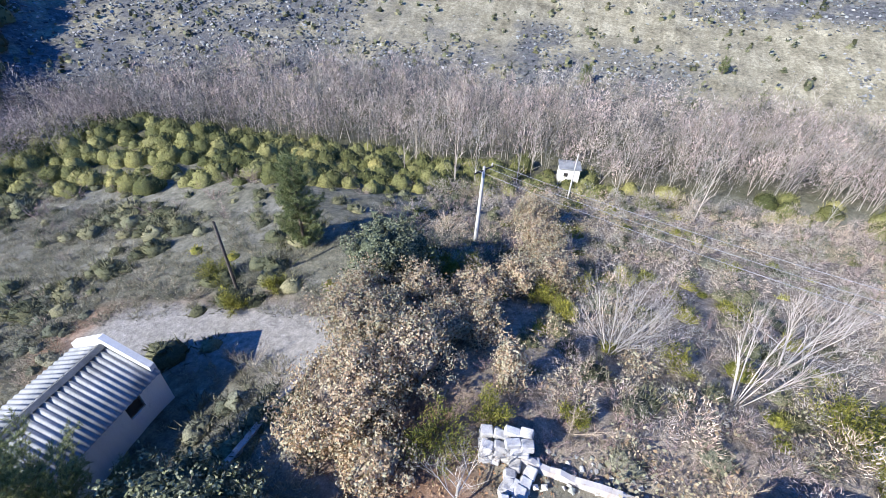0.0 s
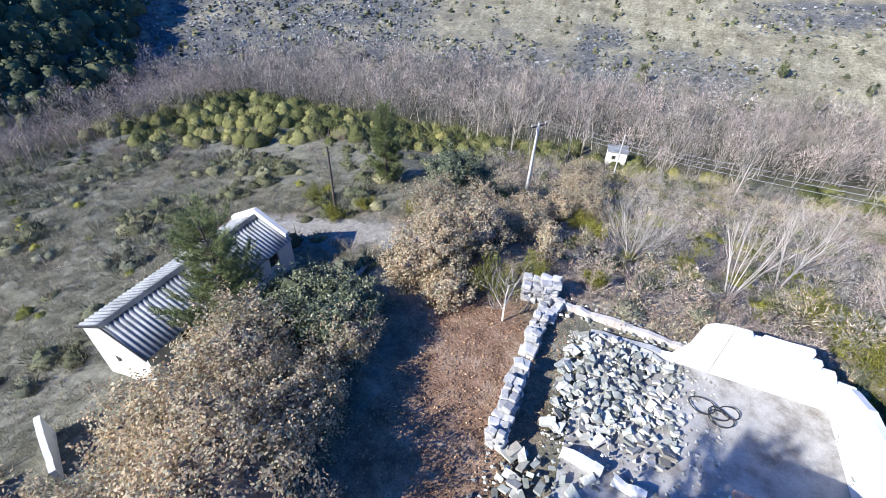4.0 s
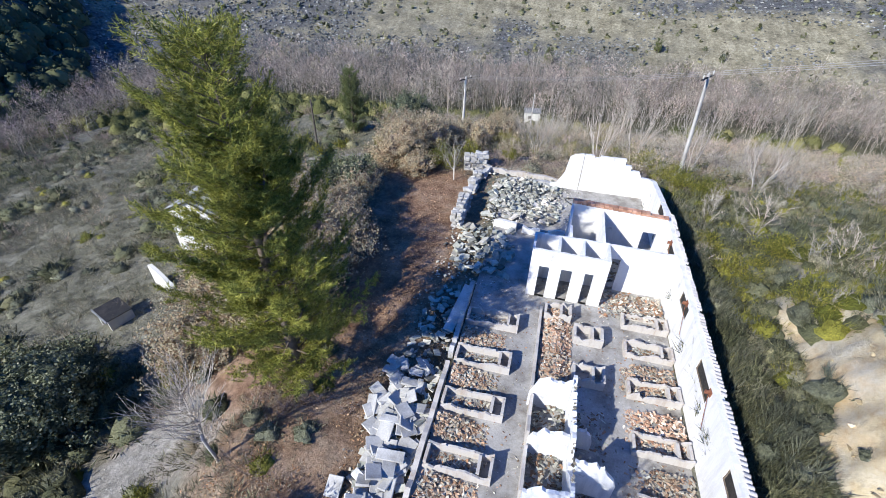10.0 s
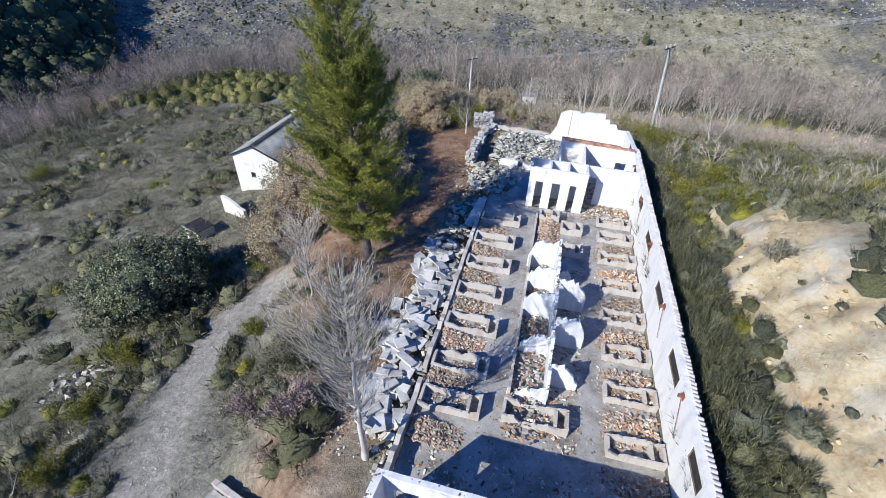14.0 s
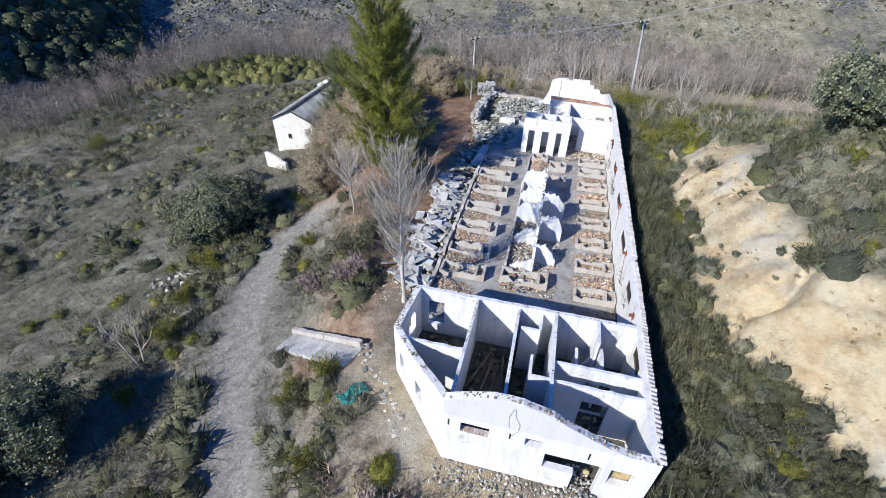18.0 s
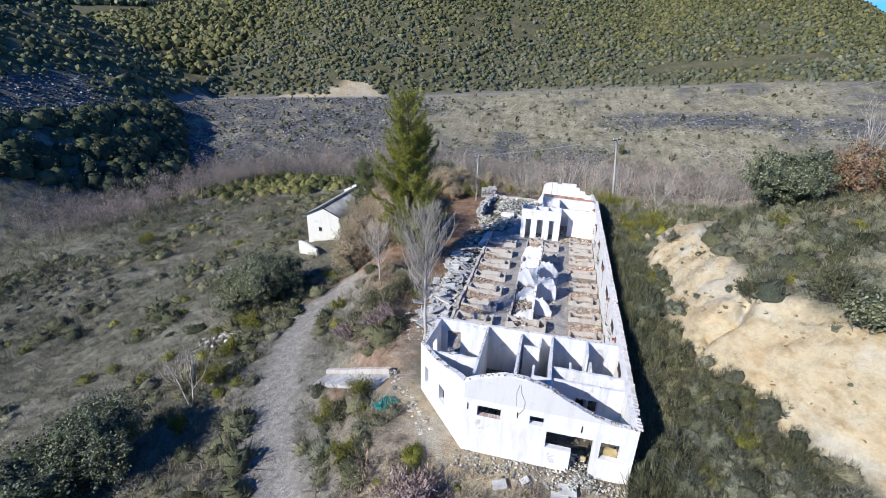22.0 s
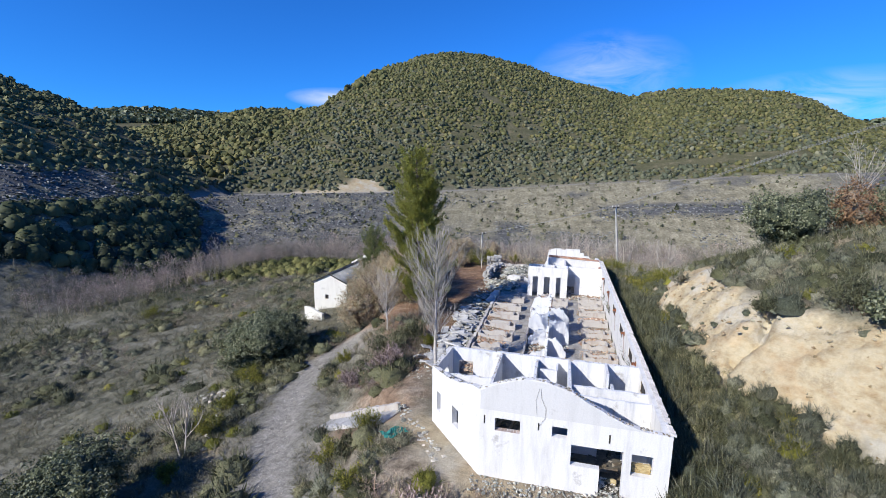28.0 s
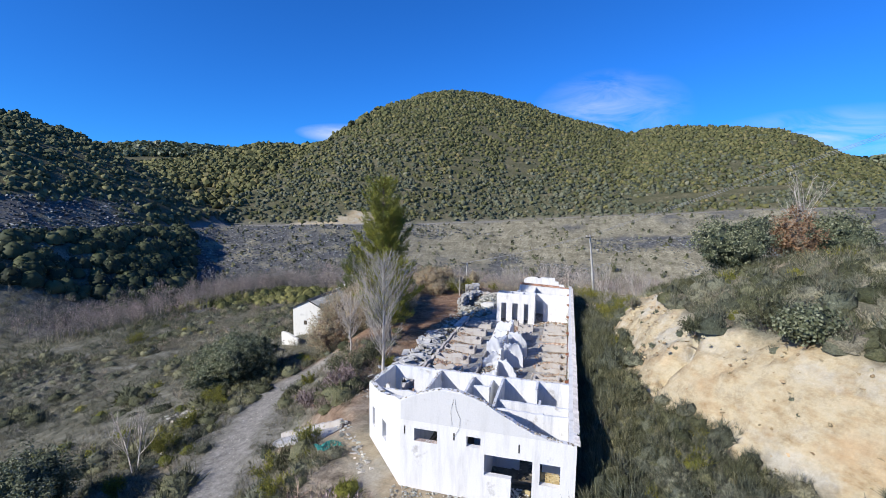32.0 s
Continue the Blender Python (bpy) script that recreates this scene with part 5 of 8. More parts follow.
def shrub_template(seed, n=190, width=0.014, length=0.3, squash=0.8, core=(9, 4)):
    """A rounded heath bush of unit radius: a dense lumpy heart with short twigs standing out all over."""
    r = np.random.default_rng(seed)
    u = r.normal(size=(n, 3))
    u[:, 2] = np.abs(u[:, 2])
    u /= np.linalg.norm(u, axis=1)[:, None]
    a = np.arctan2(u[:, 1], u[:, 0])
    b = u * (0.45 + 0.1 * np.sin(3 * a + seed) + 0.08 * np.sin(5 * a - seed))[:, None] * np.array([1, 1, squash])
    v, f = blades(b, u * np.array([0.9, 0.9, squash]) + np.array([0, 0, 0.5]) + r.normal(size=(n, 3)) * 0.4, length * r.uniform(0.6, 1.4, n), width, r)
    return joined((v, f), core_quads(seed, 0.47, 0.46 * squash, 0.0, core[0], core[1], 0.18))


def plume_template(seed, plumes=22, n=16, width=0.0095):
    """A broom bush of unit radius: upright feathery plumes of thin twigs round a dense heart."""
    r = np.random.default_rng(seed)
    a, q = r.uniform(0, 2 * math.pi, plumes), np.sqrt(r.uniform(0, 1, plumes)) * 0.62
    base = np.stack([np.cos(a) * q, np.sin(a) * q, 0.55 - 0.45 * q + r.uniform(-0.1, 0.1, plumes)], 1)
    way = np.stack([np.cos(a) * q * 1.1, np.sin(a) * q * 1.1, np.full(plumes, 0.9)], 1)
    k = np.repeat(np.arange(plumes), n)
    p = base[k] + r.normal(size=(plumes * n, 3)) * np.array([0.05, 0.05, 0.09])
    v, f = blades(p, way[k] + r.normal(size=(plumes * n, 3)) * 0.3, r.uniform(0.2, 0.48, plumes * n), width, r)
    return joined((v, f), core_quads(seed, 0.55, 0.5, 0.0, 9, 4, 0.17))


def dome_template(seed, n=120, size=0.1):
    """A rounded leafy bush of unit radius: small leaves over a lumpy dome, some inside."""
    r = np.random.default_rng(seed)
    u = r.normal(size=(n, 3))
    u[:, 2] = np.abs(u[:, 2])
    u /= np.linalg.norm(u, axis=1)[:, None]
    a = np.arctan2(u[:, 1], u[:, 0])
    lump = 1 + 0.14 * np.sin(3 * a + seed) + 0.12 * np.sin(5 * a + 2.0 * seed + 4 * u[:, 2]) + 0.06 * r.normal(size=n)
    c = u * (lump * np.where(r.random(n) < 0.75, 0.97, 0.9))[:, None]
    return joined(random_quads(c, size, r, lift=0.4), core_quads(seed, 0.86, 0.84, 0.0, 12, 6, 0.06))


def willow_template(seed, n=260):
    """A rounded willow bush of unit radius: fine shoots standing out all over a lumpy dome."""
    r = np.random.default_rng(seed)
    u = r.normal(size=(n, 3))
    u[:, 2] = np.abs(u[:, 2])
    u /= np.linalg.norm(u, axis=1)[:, None]
    a = np.arctan2(u[:, 1], u[:, 0])
    lump = 1 + 0.14 * np.sin(3 * a + seed) + 0.12 * np.sin(5 * a + 2.0 * seed + 4 * u[:, 2])
    v, f = blades(u * (0.8 * lump)[:, None], u * 0.8 + np.array([0, 0, 0.5]) + r.normal(size=(n, 3)) * 0.35, r.uniform(0.12, 0.34, n), 0.016, r)
    return joined((v, f), core_quads(seed, 0.8, 0.78, 0.0, 12, 6, 0.09))


def fuzz_template(seed, n=46, length=0.34, width=0.028):
    """A low rounded shrub of short twigs that stand out from a dome."""
    r = np.random.default_rng(seed)
    u = r.normal(size=(n, 3))
    u[:, 2] = np.abs(u[:, 2])
    u /= np.linalg.norm(u, axis=1)[:, None]
    b = u * r.uniform(0.15, 0.5, (n, 1)) * (1 + 0.3 * np.sin(3 * np.arctan2(u[:, 1:2], u[:, 0:1]) + seed))
    return blades(b, u * np.array([0.8, 0.8, 1]) + r.normal(size=(n, 3)) * 0.35 + np.array([0, 0, 0.5]), length * r.uniform(0.6, 1.4, n), width, r)


def crown_template(seed, n=11):
    """A far evergreen: leaf sprays over a lumpy crown of unit radius."""
    r = np.random.default_rng(seed)
    u = r.normal(size=(n, 3))
    u[:, 2] = u[:, 2] * 0.8 + 0.25
    u /= np.linalg.norm(u, axis=1)[:, None]
    c = u * r.uniform(0.55, 0.9, (n, 1))
    c[:, 2] = c[:, 2] * 1.05 + 0.8
    nrm = u + r.normal(size=(n, 3)) * 0.35
    nrm /= np.linalg.norm(nrm, axis=1)[:, None]
    a = np.cross(nrm, r.normal(size=(n, 3)))
    a /= np.linalg.norm(a, axis=1)[:, None]
    b = np.cross(nrm, a)
    q = r.uniform(0.42, 0.7, (n, 1))
    v = np.stack([c - a * q - b * q * 0.5, c + a * q * 0.3 - b * q, c + a * q + b * q * 0.4, c - a * q * 0.3 + b * q], 1).reshape(-1, 3)
    return v, np.arange(n * 4).reshape(n, 4)


def rock_template(seed, flat=0.55):
    """An angular stone."""
    r = np.random.default_rng(seed)
    bm = bmesh.new()
    for p in r.normal(size=(9, 3)):
        p = p / np.linalg.norm(p) * r.uniform(0.7, 1.1)
        bm.verts.new((p[0] * 0.5, p[1] * 0.4, p[2] * 0.5 * flat + 0.2))
    res = bmesh.ops.convex_hull(bm, input=bm.verts)
    bmesh.ops.delete(bm, geom=[v for v in bm.verts if not v.link_faces], context='VERTS')
    bmesh.ops.triangulate(bm, faces=bm.faces)
    bm.verts.index_update()
    v = np.array([q.co[:] for q in bm.verts])
    f = np.array([[q.index for q in g.verts] for g in bm.faces])
    bm.free()
    return v, f


def block_template(seed, a=0.5, b=0.3, c=0.12, tilt=25):
    """A broken slab or block, tilted."""
    r = np.random.default_rng(seed)
    v = np.array([(sx * a, sy * b, sz * c) for sz in (-1, 1) for sx, sy in ((-1, -1), (1, -1), (1, 1), (-1, 1))], float)
    v += r.normal(size=v.shape) * 0.06 * np.array([a, b, c]) * 2
    m = np.array(Euler([radians(t) for t in r.uniform(-tilt, tilt, 3)]).to_matrix())
    v = v @ m.T
    v[:, 2] += abs(v[:, 2].min()) * 0.6
    f = np.array([(0, 3, 2, 1), (4, 5, 6, 7), (0, 1, 5, 4), (1, 2, 6, 5), (2, 3, 7, 6), (3, 0, 4, 7)])
    return v, f


def in_lane(x, y, w):
    return np.minimum(along(x, y, ROAD), along(x, y, PATH_W)) < w


def in_build(x, y, m=0.4):
    return (x > -10.2 - m) & (x < 0.35 + m) & (y > -0.2 - m) & (y < 41 + m) | (x > -12.8) & (x < 0) & (y > 6) & (y < 41.3)


def in_house(x, y):
    return (x > -34.5) & (x < -27.8) & (y > 30.2) & (y < 42.6)


# ---- plants: single trees ----
pine_tree("pine_tree", -15.5, 19.2, 13.9, 3.0, "tall bushy green pine beside the ruin, with two leaders", 3, 0.09, 2900, ((0.5, 0.75, 0.1, 0.83), (0.3, -1.7, -0.3, 0.5)), length=0.23, lean=(-0.55, 0.17), fine=1.45)
pine_tree("pine_tree", -26.7, 34.6, 8.5, 2.5, "slender green pine close to the white farmhouse", 5, 0.1, 2300, length=0.24, material=M_DARKPINE, fine=1.3)
pine_tree("pine_tree", -29.3, 55.2, 7.2, 1.55, "dark green pine standing alone on the heath", 8, 0.05, 1900, material=M_DARKPINE)

OAKS = ((-19.2, 26.8, 4.3, 2.5, M_OAK), (-18.6, 22.9, 4.7, 2.3, M_OAK), (-21.4, 29.0, 4.9, 2.7, M_OAK), (-19.7, 31.0, 3.2, 2.2, M_OAK), (-19.3, 34.2, 2.3, 1.5, M_OAK), (-22.6, 23.6, 5.2, 2.4, M_OAK), (-22.8, 31.6, 5.6, 2.6, M_OAK),
        (-18.6, 42.2, 3.2, 2.2, M_OAK), (-17.4, 44.3, 2.9, 1.8, M_OAK), (-19.7, 45.4, 3.2, 2.0, M_OAK), (-24.4, 28.4, 5.2, 2.2, M_OAK), (-22.0, 20.4, 4.2, 2.0, M_OAK), (15.3, 20.2, 3.6, 1.9, M_RUSTOAK), (-13.0, 44.9, 2.9, 0.9, M_OAK), (-11.9, 55.3, 2.6, 1.6, M_OAK), (-13.8, 53.8, 2.4, 1.3, M_OAK), (-14.8, 48.0, 2.6, 1.3, M_OAK), (-12.4, 60.9, 2.8, 1.9, M_OAK), (-13.8, 66.5, 3.0, 2.0, M_OAK), (-17.1, 39.6, 1.7, 1.3, M_OAK),
        (-19.2, 40.4, 1.9, 1.5, M_OAK), (-16.6, 46.9, 2.2, 1.4, M_OAK), (-15.6, 50.9, 2.0, 1.5, M_OAK), (-18.6, 49.2, 2.4, 1.6, M_OAK), (-21.2, 47.6, 2.8, 1.7, M_OAK))
for i, (x, y, h, rr, m) in enumerate(OAKS):
    leafy_tree("oak_tree", x, y, h, rr, m, "oak with dry brown leaves still on" if m is M_OAK else "small oak with rust-coloured dry leaves", leaves=int((19000 if i < 8 else 11000) * (rr / 2.5) ** 2 + 1600), leaf=0.056 if i < 8 else 0.064, seed=40 + i, bottom=0.05, heart=0.58, loose=0.38)
HOLMS = ((-20.9, 35.2, 3.0, 2.1), (-22.6, 35.8, 3.4, 2.1), (-28.6, 16.7, 4.6, 3.0), (-30.5, 14.9, 3.6, 2.2), (-26.6, -2.0, 4.2, 2.7), (-28.2, -4.8, 3.6, 2.2), (11.3, 20.6, 4.2, 2.5), (-21.2, 51.6, 4.4, 2.5), (9.6, 5.2, 1.7, 1.1), (17.5, 20.5, 3.4, 2.2), (21, 26, 4.5, 3), (16.5, 29, 3.5, 2.2))
for i, (x, y, h, rr) in enumerate(HOLMS):
    leafy_tree("holm_oak", x, y, h, rr, M_HOLM, "dense dark green holm oak", leaves=int(11500 * (rr / 2.5) ** 2 + 1200), leaf=0.07, seed=70 + i, bottom=0.02, heart=0.74, loose=0.26)
leader_tree("bare_tree", -11.0, 7.7, 9.3, 1.65, "leafless grey tree with steep fine branches beside the ruin", 11)
leader_tree("bare_tree", -17.3, 15.6, 4.8, 1.5, "small leafless grey tree beside the track", 12, 0.2)
bare_tree("bare_tree", -25.7, 3.2, 4.2, "thin leafless forked tree below the track", 13, 2, 0.4, 0.35, 4, M_PALEBARK, 0.35, 0.06, 0.25)
bare_tree("bare_tree", -2.85, 47.7, 6.4, "leafless pale tree with many leaning stems", 14, 8, 0.2, 0.4, 3, M_PALEBARK, 0.42, 0.032, 0.32, kids=2)
bare_tree("bare_tree", -8.2, 49.6, 5.2, "broad leafless pale bush-like tree", 15, 8, 0.35, 0.35, 4, M_PALEBARK, 0.22, 0.038, 0.6, kids=3)
bare_tree("bare_tree", -13.8, 39.3, 4.0, "small leafless tree beside the path", 16, 1, 0.5, 0.3, 4, M_PALEBARK, 0.3, 0.06)
bare_tree("bare_tree", 15.6, 20.8, 7.2, "tall leafless pale tree above the cut bank", 17, 1, 0.4, 0.4, 4, M_PALEBARK, 0.3, 0.09)
bare_tree("bare_tree", 4.5, 47.5, 6.0, "leafless pale tree beside the power pole", 18, 3, 0.4, 0.4, 4, M_PALEBARK, 0.3, 0.06, 0.3)
bare_tree("bare_tree", 0.8, 52.0, 6.5, "leafless pale tree in the thicket", 19, 3, 0.4, 0.4, 4, M_PALEBARK, 0.3, 0.06, 0.3)
bare_tree("bare_tree", 8.5, 44.0, 4.8, "leafless pale tree in the thicket", 20, 4, 0.4, 0.35, 4, M_PALEBARK, 0.25, 0.05, 0.4)

BROOMS = ((-15.1, 41.3, 1.9, 1.4), (-13.4, 42.9, 1.6, 1.0), (-16.9, 55.0, 1.6, 1.1), (-17.9, 53.6, 1.2, 0.9), (2.6, 43.4, 1.5, 1.6), (4.6, 42.0, 1.4, 1.4), (-10.8, 51.3, 1.4, 0.9), (-30.0, 47.9, 1.3, 0.9), (-33.6, 50.6, 1.6, 1.2),
          (-28.5, 50.2, 1.0, 0.8), (-24.0, 50.0, 1.0, 0.9), (-61.5, 33.4, 1.6, 1.6), (5.4, 27.8, 1.1, 1.4), (4.3, 31.5, 1.2, 1.5), (6.2, 33.5, 1.3, 1.6), (3.0, 34.5, 1.0, 1.1), (-27.2, 11.6, 1.5, 1.2), (-26.6, 8.4, 1.2, 1.0),
          (-20.4, 14.2, 0.9, 0.6), (-13.0, 12.9, 0.9, 0.6), (-24.4, 1.0, 1.0, 0.8), (-25.6, 5.5, 1.4, 1.0), (-13.3, 2.8, 1.0, 0.9), (-15.4, 2.2, 1.1, 0.9), (-12.2, -1.2, 1.0, 0.8), (-10.0, 43.8, 1.1, 0.8), (-23.5, -6.5, 1.2, 1.2), (-12.1, 53.0, 1.3, 1.1), (-5.1, 49.4, 1.4, 1.1), (0.9, 47.0, 1.6, 1.7), (-19.3, 55.0, 1.6, 1.1), (-9.6, 56.0, 1.3, 1.0), (-7.0, 58.5, 1.3, 1.1))
for i, (x, y, h, rr) in enumerate(BROOMS):
    bush("broom_bush", x, y, h, rr, M_BROOM, "yellow-green broom bush on the heath", "bush", int(2000 * rr), 0.05, 100 + i, "broom bushes")
r0 = np.random.default_rng(99)
for i, (x, y, h, rr, m, lb) in enumerate(((-13.9, 13.2, 1.5, 1.3, M_GREENHEATH, "grey-green heath bush on the bank"), (-15.2, 11.2, 1.6, 1.4, M_GREENHEATH, "grey-green heath bush on the bank"), (-14.6, 9.0, 1.4, 1.2, M_REDTWIG, "reddish bare bush on the bank"),
                                       (-17.2, 9.4, 1.2, 1.1, M_REDTWIG, "reddish bare bush on the bank"), (-8.6, -2.9, 1.3, 1.3, M_REDTWIG, "reddish bare bush before the front wall"), (-6.2, -3.4, 1.2, 1.2, M_REDTWIG, "reddish bare bush before the front wall"), (4.6, 19.2, 0.9, 0.6, M_HEATH, "dry grey bush on the edge of the cut bank"),
                                       (6.2, 9.0, 0.9, 0.7, M_GREENHEATH, "green bush on the cut bank"), (9.0, 7.2, 1.6, 1.3, M_GREENHEATH, "green bush above the cut bank"), (3.3, 6.9, 1.0, 0.8, M_GREENHEATH, "grey-green bush at the foot of the bank"), (-14.2, 1.9, 1.0, 0.8, M_GREENHEATH, "grey-green bush beside the steps"))):
    bush("heath_bush", x, y, h, rr, m, lb, "bush", int(1300 * rr), 0.075, 160 + i, "heath bushes")


# ---- plants: what nobody could count ----
def field(n, x0, x1, y0, y1, seed, test=None):
    r = np.random.default_rng(seed)
    x, y = r.uniform(x0, x1, n), r.uniform(y0, y1, n)
    ok = ~in_lane(x, y, 1.7) & ~in_build(x, y) & ~in_house(x, y)
    if test is not None:
        ok &= test(x, y)
    return x[ok], y[ok], r


def patchy(x, y, seed, level=0.0, size=0.12):
    return fbm(x * size, y * size, seed) > level


def off_bank(x, y):
    return ~((x > tab(y, CLIFF_FOOT) - 0.2) & (x < tab(y, CLIFF_TOP) + 0.2) & (y < 24))


HEATH_T = [fuzz_template(s, 40, 0.42, 0.017) for s in range(8)]
MID_T = [shrub_template(120 + s, 70, 0.022, 0.3, 0.8, (7, 3)) for s in range(7)]
SHRUB_T = [shrub_template(20 + s) for s in range(7)]
SPRAY_T = [plume_template(60 + s, 20, 12, 0.0115) for s in range(6)]
FEATHER_T = [plume_template(160 + s, 14, 7, 0.0155) for s in range(6)]
GRASS_T = [tuft_template(14, 20 + s, 0.02, 1.0) for s in range(4)]
CLOUD_T = [cloud_template(110, s, 0.08) for s in range(5)]
TWIG_T = [twigbush_template(s) for s in range(7)]
DRY_T = [twigbush_template(70 + s, 8, 8, 2.3) for s in range(7)]
SAP_T = [sapling_template(s, 34) for s in range(6)]
HAZE_T = [haze_template(s) for s in range(7)]
STEM_T = [stems_template(s) for s in range(7)]
SLIM_T = [sapling_template(40 + s, 30, 0.07) for s in range(5)]
BALL_T = [dome_template(30 + s) for s in range(5)]


def spread(x0, x1, y0, y1, step, seed, test=None, jitter=0.38, foot=False):
    """Places about a step apart, none on the lanes or in a building."""
    r = np.random.default_rng(seed)
    gx, gy = np.meshgrid(np.arange(x0, x1, step), np.arange(y0, y1, step))
    x, y = gx.ravel() + r.normal(size=gx.size) * jitter * step, gy.ravel() + r.normal(size=gx.size) * jitter * step
    ok = (along(x, y, ((-17.2, 6.3), (-11.2, 3.9))) > 1.5) & ~((x + y < -5.6) & (x + y > -8.6) & (y > -1) & (y < 4)) & ~in_lane(x, y, 1.5) & ~in_build(x, y) & ~in_house(x, y) & (off_bank(x, y) | foot)
    if test is not None:
        ok &= test(x, y)
    return x[ok], y[ok], r


def build_heath():
    west = lambda x, y: (x < terrace_edge(y) + 1.5) & (y < 62)
    # low grey heath in drifts with bare grass between
    x, y, r = spread(-70, -10, -24, 60, 0.6, 1, lambda x, y: west(x, y) & (fbm(x * 0.22, y * 0.22, 43) > -0.6), 0.5)
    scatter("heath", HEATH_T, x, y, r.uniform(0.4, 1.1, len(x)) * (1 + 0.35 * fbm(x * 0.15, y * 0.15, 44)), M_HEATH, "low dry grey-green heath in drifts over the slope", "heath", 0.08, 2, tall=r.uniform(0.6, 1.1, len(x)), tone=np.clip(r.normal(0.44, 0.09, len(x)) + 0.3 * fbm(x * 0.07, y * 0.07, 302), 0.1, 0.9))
    x, y, r = spread(-72, -10, -26, 60, 1.45, 3, lambda x, y: west(x, y) & (fbm(x * 0.16, y * 0.16, 47) > 0.24))
    scatter("low_bushes", MID_T, x, y, r.uniform(0.9, 2.3, len(x)), M_GREENHEATH, "rounded dark green heath bushes on the slope", "bushes", 0.1, 4, tall=r.uniform(0.7, 1.1, len(x)))
    x, y, r = spread(-70, -10, -26, 56, 1.5, 5, lambda x, y: west(x, y) & (fbm(x * 0.16, y * 0.16, 49) > 0.22))
    scatter("low_bushes", MID_T, x, y, r.uniform(0.7, 1.5, len(x)), M_BLUEHEATH, "grey-blue heath bushes on the slope", "bushes", 0.1, 6)
    x, y, r = spread(-66, -10, -26, 56, 4.2, 7, lambda x, y: west(x, y) & (fbm(x * 0.17, y * 0.17, 51) > 0.25))
    scatter("low_bushes", MID_T, x, y, r.uniform(0.7, 1.3, len(x)), M_BROOM, "yellow-green broom bushes on the slope", "bushes", 0.1, 8)
    x, y, r = spread(-60, -10, -26, 50, 3.0, 9, lambda x, y: west(x, y) & (fbm(x * 0.2, y * 0.2, 53) > 0.12))
    scatter("brown_bushes", TWIG_T, x, y, r.uniform(0.9, 1.6, len(x)), M_BROWNTWIG, "low brown leafless bushes on the slope", "bushes", 0.1, 10)
    # coarse scrub on the far side of the field
    far = lambda x, y: (x < -62) | (y < -18)
    x, y, r = spread(-112, -14, -60, 62, 2.0, 40, lambda x, y: far(x, y) & (x < -18) & (fbm(x * 0.1, y * 0.1, 45) > -0.25))
    k = r.random(len(x))
    for lo, hi, mat, lb, sd in ((0, 0.45, M_GREENHEATH, "dark green scrub on the far side of the field", 41), (0.45, 0.8, M_BLUEHEATH, "grey scrub on the far side of the field", 42), (0.8, 1.01, M_HEATH, "dry scrub on the far side of the field", 43)):
        i = (k >= lo) & (k < hi)
        scatter("far_scrub", HEATH_T, x[i], y[i], r.uniform(1.2, 2.4, i.sum()), mat, lb, "bushes", 0.1, sd)
    # the terrace edge and the verges of the track
    verge = lambda x, y: (along(x, y, ROAD) < 7.5) & (y < 22)
    x, y, r = spread(-32, -4, -20, 22, 1.15, 11, lambda x, y: verge(x, y) & (fbm(x * 0.3, y * 0.3, 55) > -0.05))
    k = r.random(len(x))
    for lo, hi, mat, lb, sd in ((0, 0.35, M_BLUEHEATH, "grey heath bushes beside the track", 12), (0.35, 0.6, M_BROOM, "olive broom bushes beside the track", 13), (0.6, 0.85, M_GREENHEATH, "dark green bushes beside the track", 14), (0.85, 1.01, M_HEATH, "dry pale bushes beside the track", 15)):
        i = (k >= lo) & (k < hi)
        scatter("verge_bushes", SHRUB_T, x[i], y[i], r.uniform(0.5, 1.25, i.sum()), mat, lb, "bushes", 0.1, sd)
    x, y, r = spread(-17, -10.6, 2, 20, 1.3, 16, lambda x, y: x < -11.0)
    scatter("red_bushes", TWIG_T, x, y, r.uniform(0.6, 1.2, len(x)), M_REDTWIG, "leafless reddish bushes on the bank beside the ruin", "bushes", 0.1, 17)
    # before the front wall
    front = lambda x, y: (y < -1.2) & (x > -12 - 0.3 * y * 0) & (along(x, y, ROAD) > 2.2)
    x, y, r = spread(-13, 4, -20, -1.0, 0.5, 18, lambda x, y: front(x, y) & (fbm(x * 0.4, y * 0.4, 57) > -0.4))
    scatter("dry_scrub", DRY_T, x, y, r.uniform(0.5, 1.0, len(x)), M_BROWNTWIG, "dry brown scrub before the front wall", "scrub", 0.08, 19)
    x, y, r = spread(-13, 4, -20, -0.9, 1.05, 20, lambda x, y: front(x, y) & (fbm(x * 0.35, y * 0.35, 59) > -0.15))
    scatter("red_bushes", TWIG_T, x, y, r.uniform(0.5, 1.0, len(x)), M_REDTWIG, "leafless reddish bushes before the front wall", "bushes", 0.08, 21)
    x, y, r = spread(-13, 5, -20, -1.6, 2.2, 22, lambda x, y: front(x, y) & (fbm(x * 0.3, y * 0.3, 61) > 0.05))
    scatter("low_bushes", MID_T, x, y, r.uniform(0.35, 0.75, len(x)), M_BROOM, "small olive bushes before the front wall", "bushes", 0.08, 23)
    x, y, r = field(2200, -13, 4, -20, -1.4, 44, front)
    scatter("dry_grass", GRASS_T, x, y, r.uniform(0.3, 0.65, len(x)), M_DRYGRASS, "pale dry grass before the front wall", "grass", 0.04, 45)
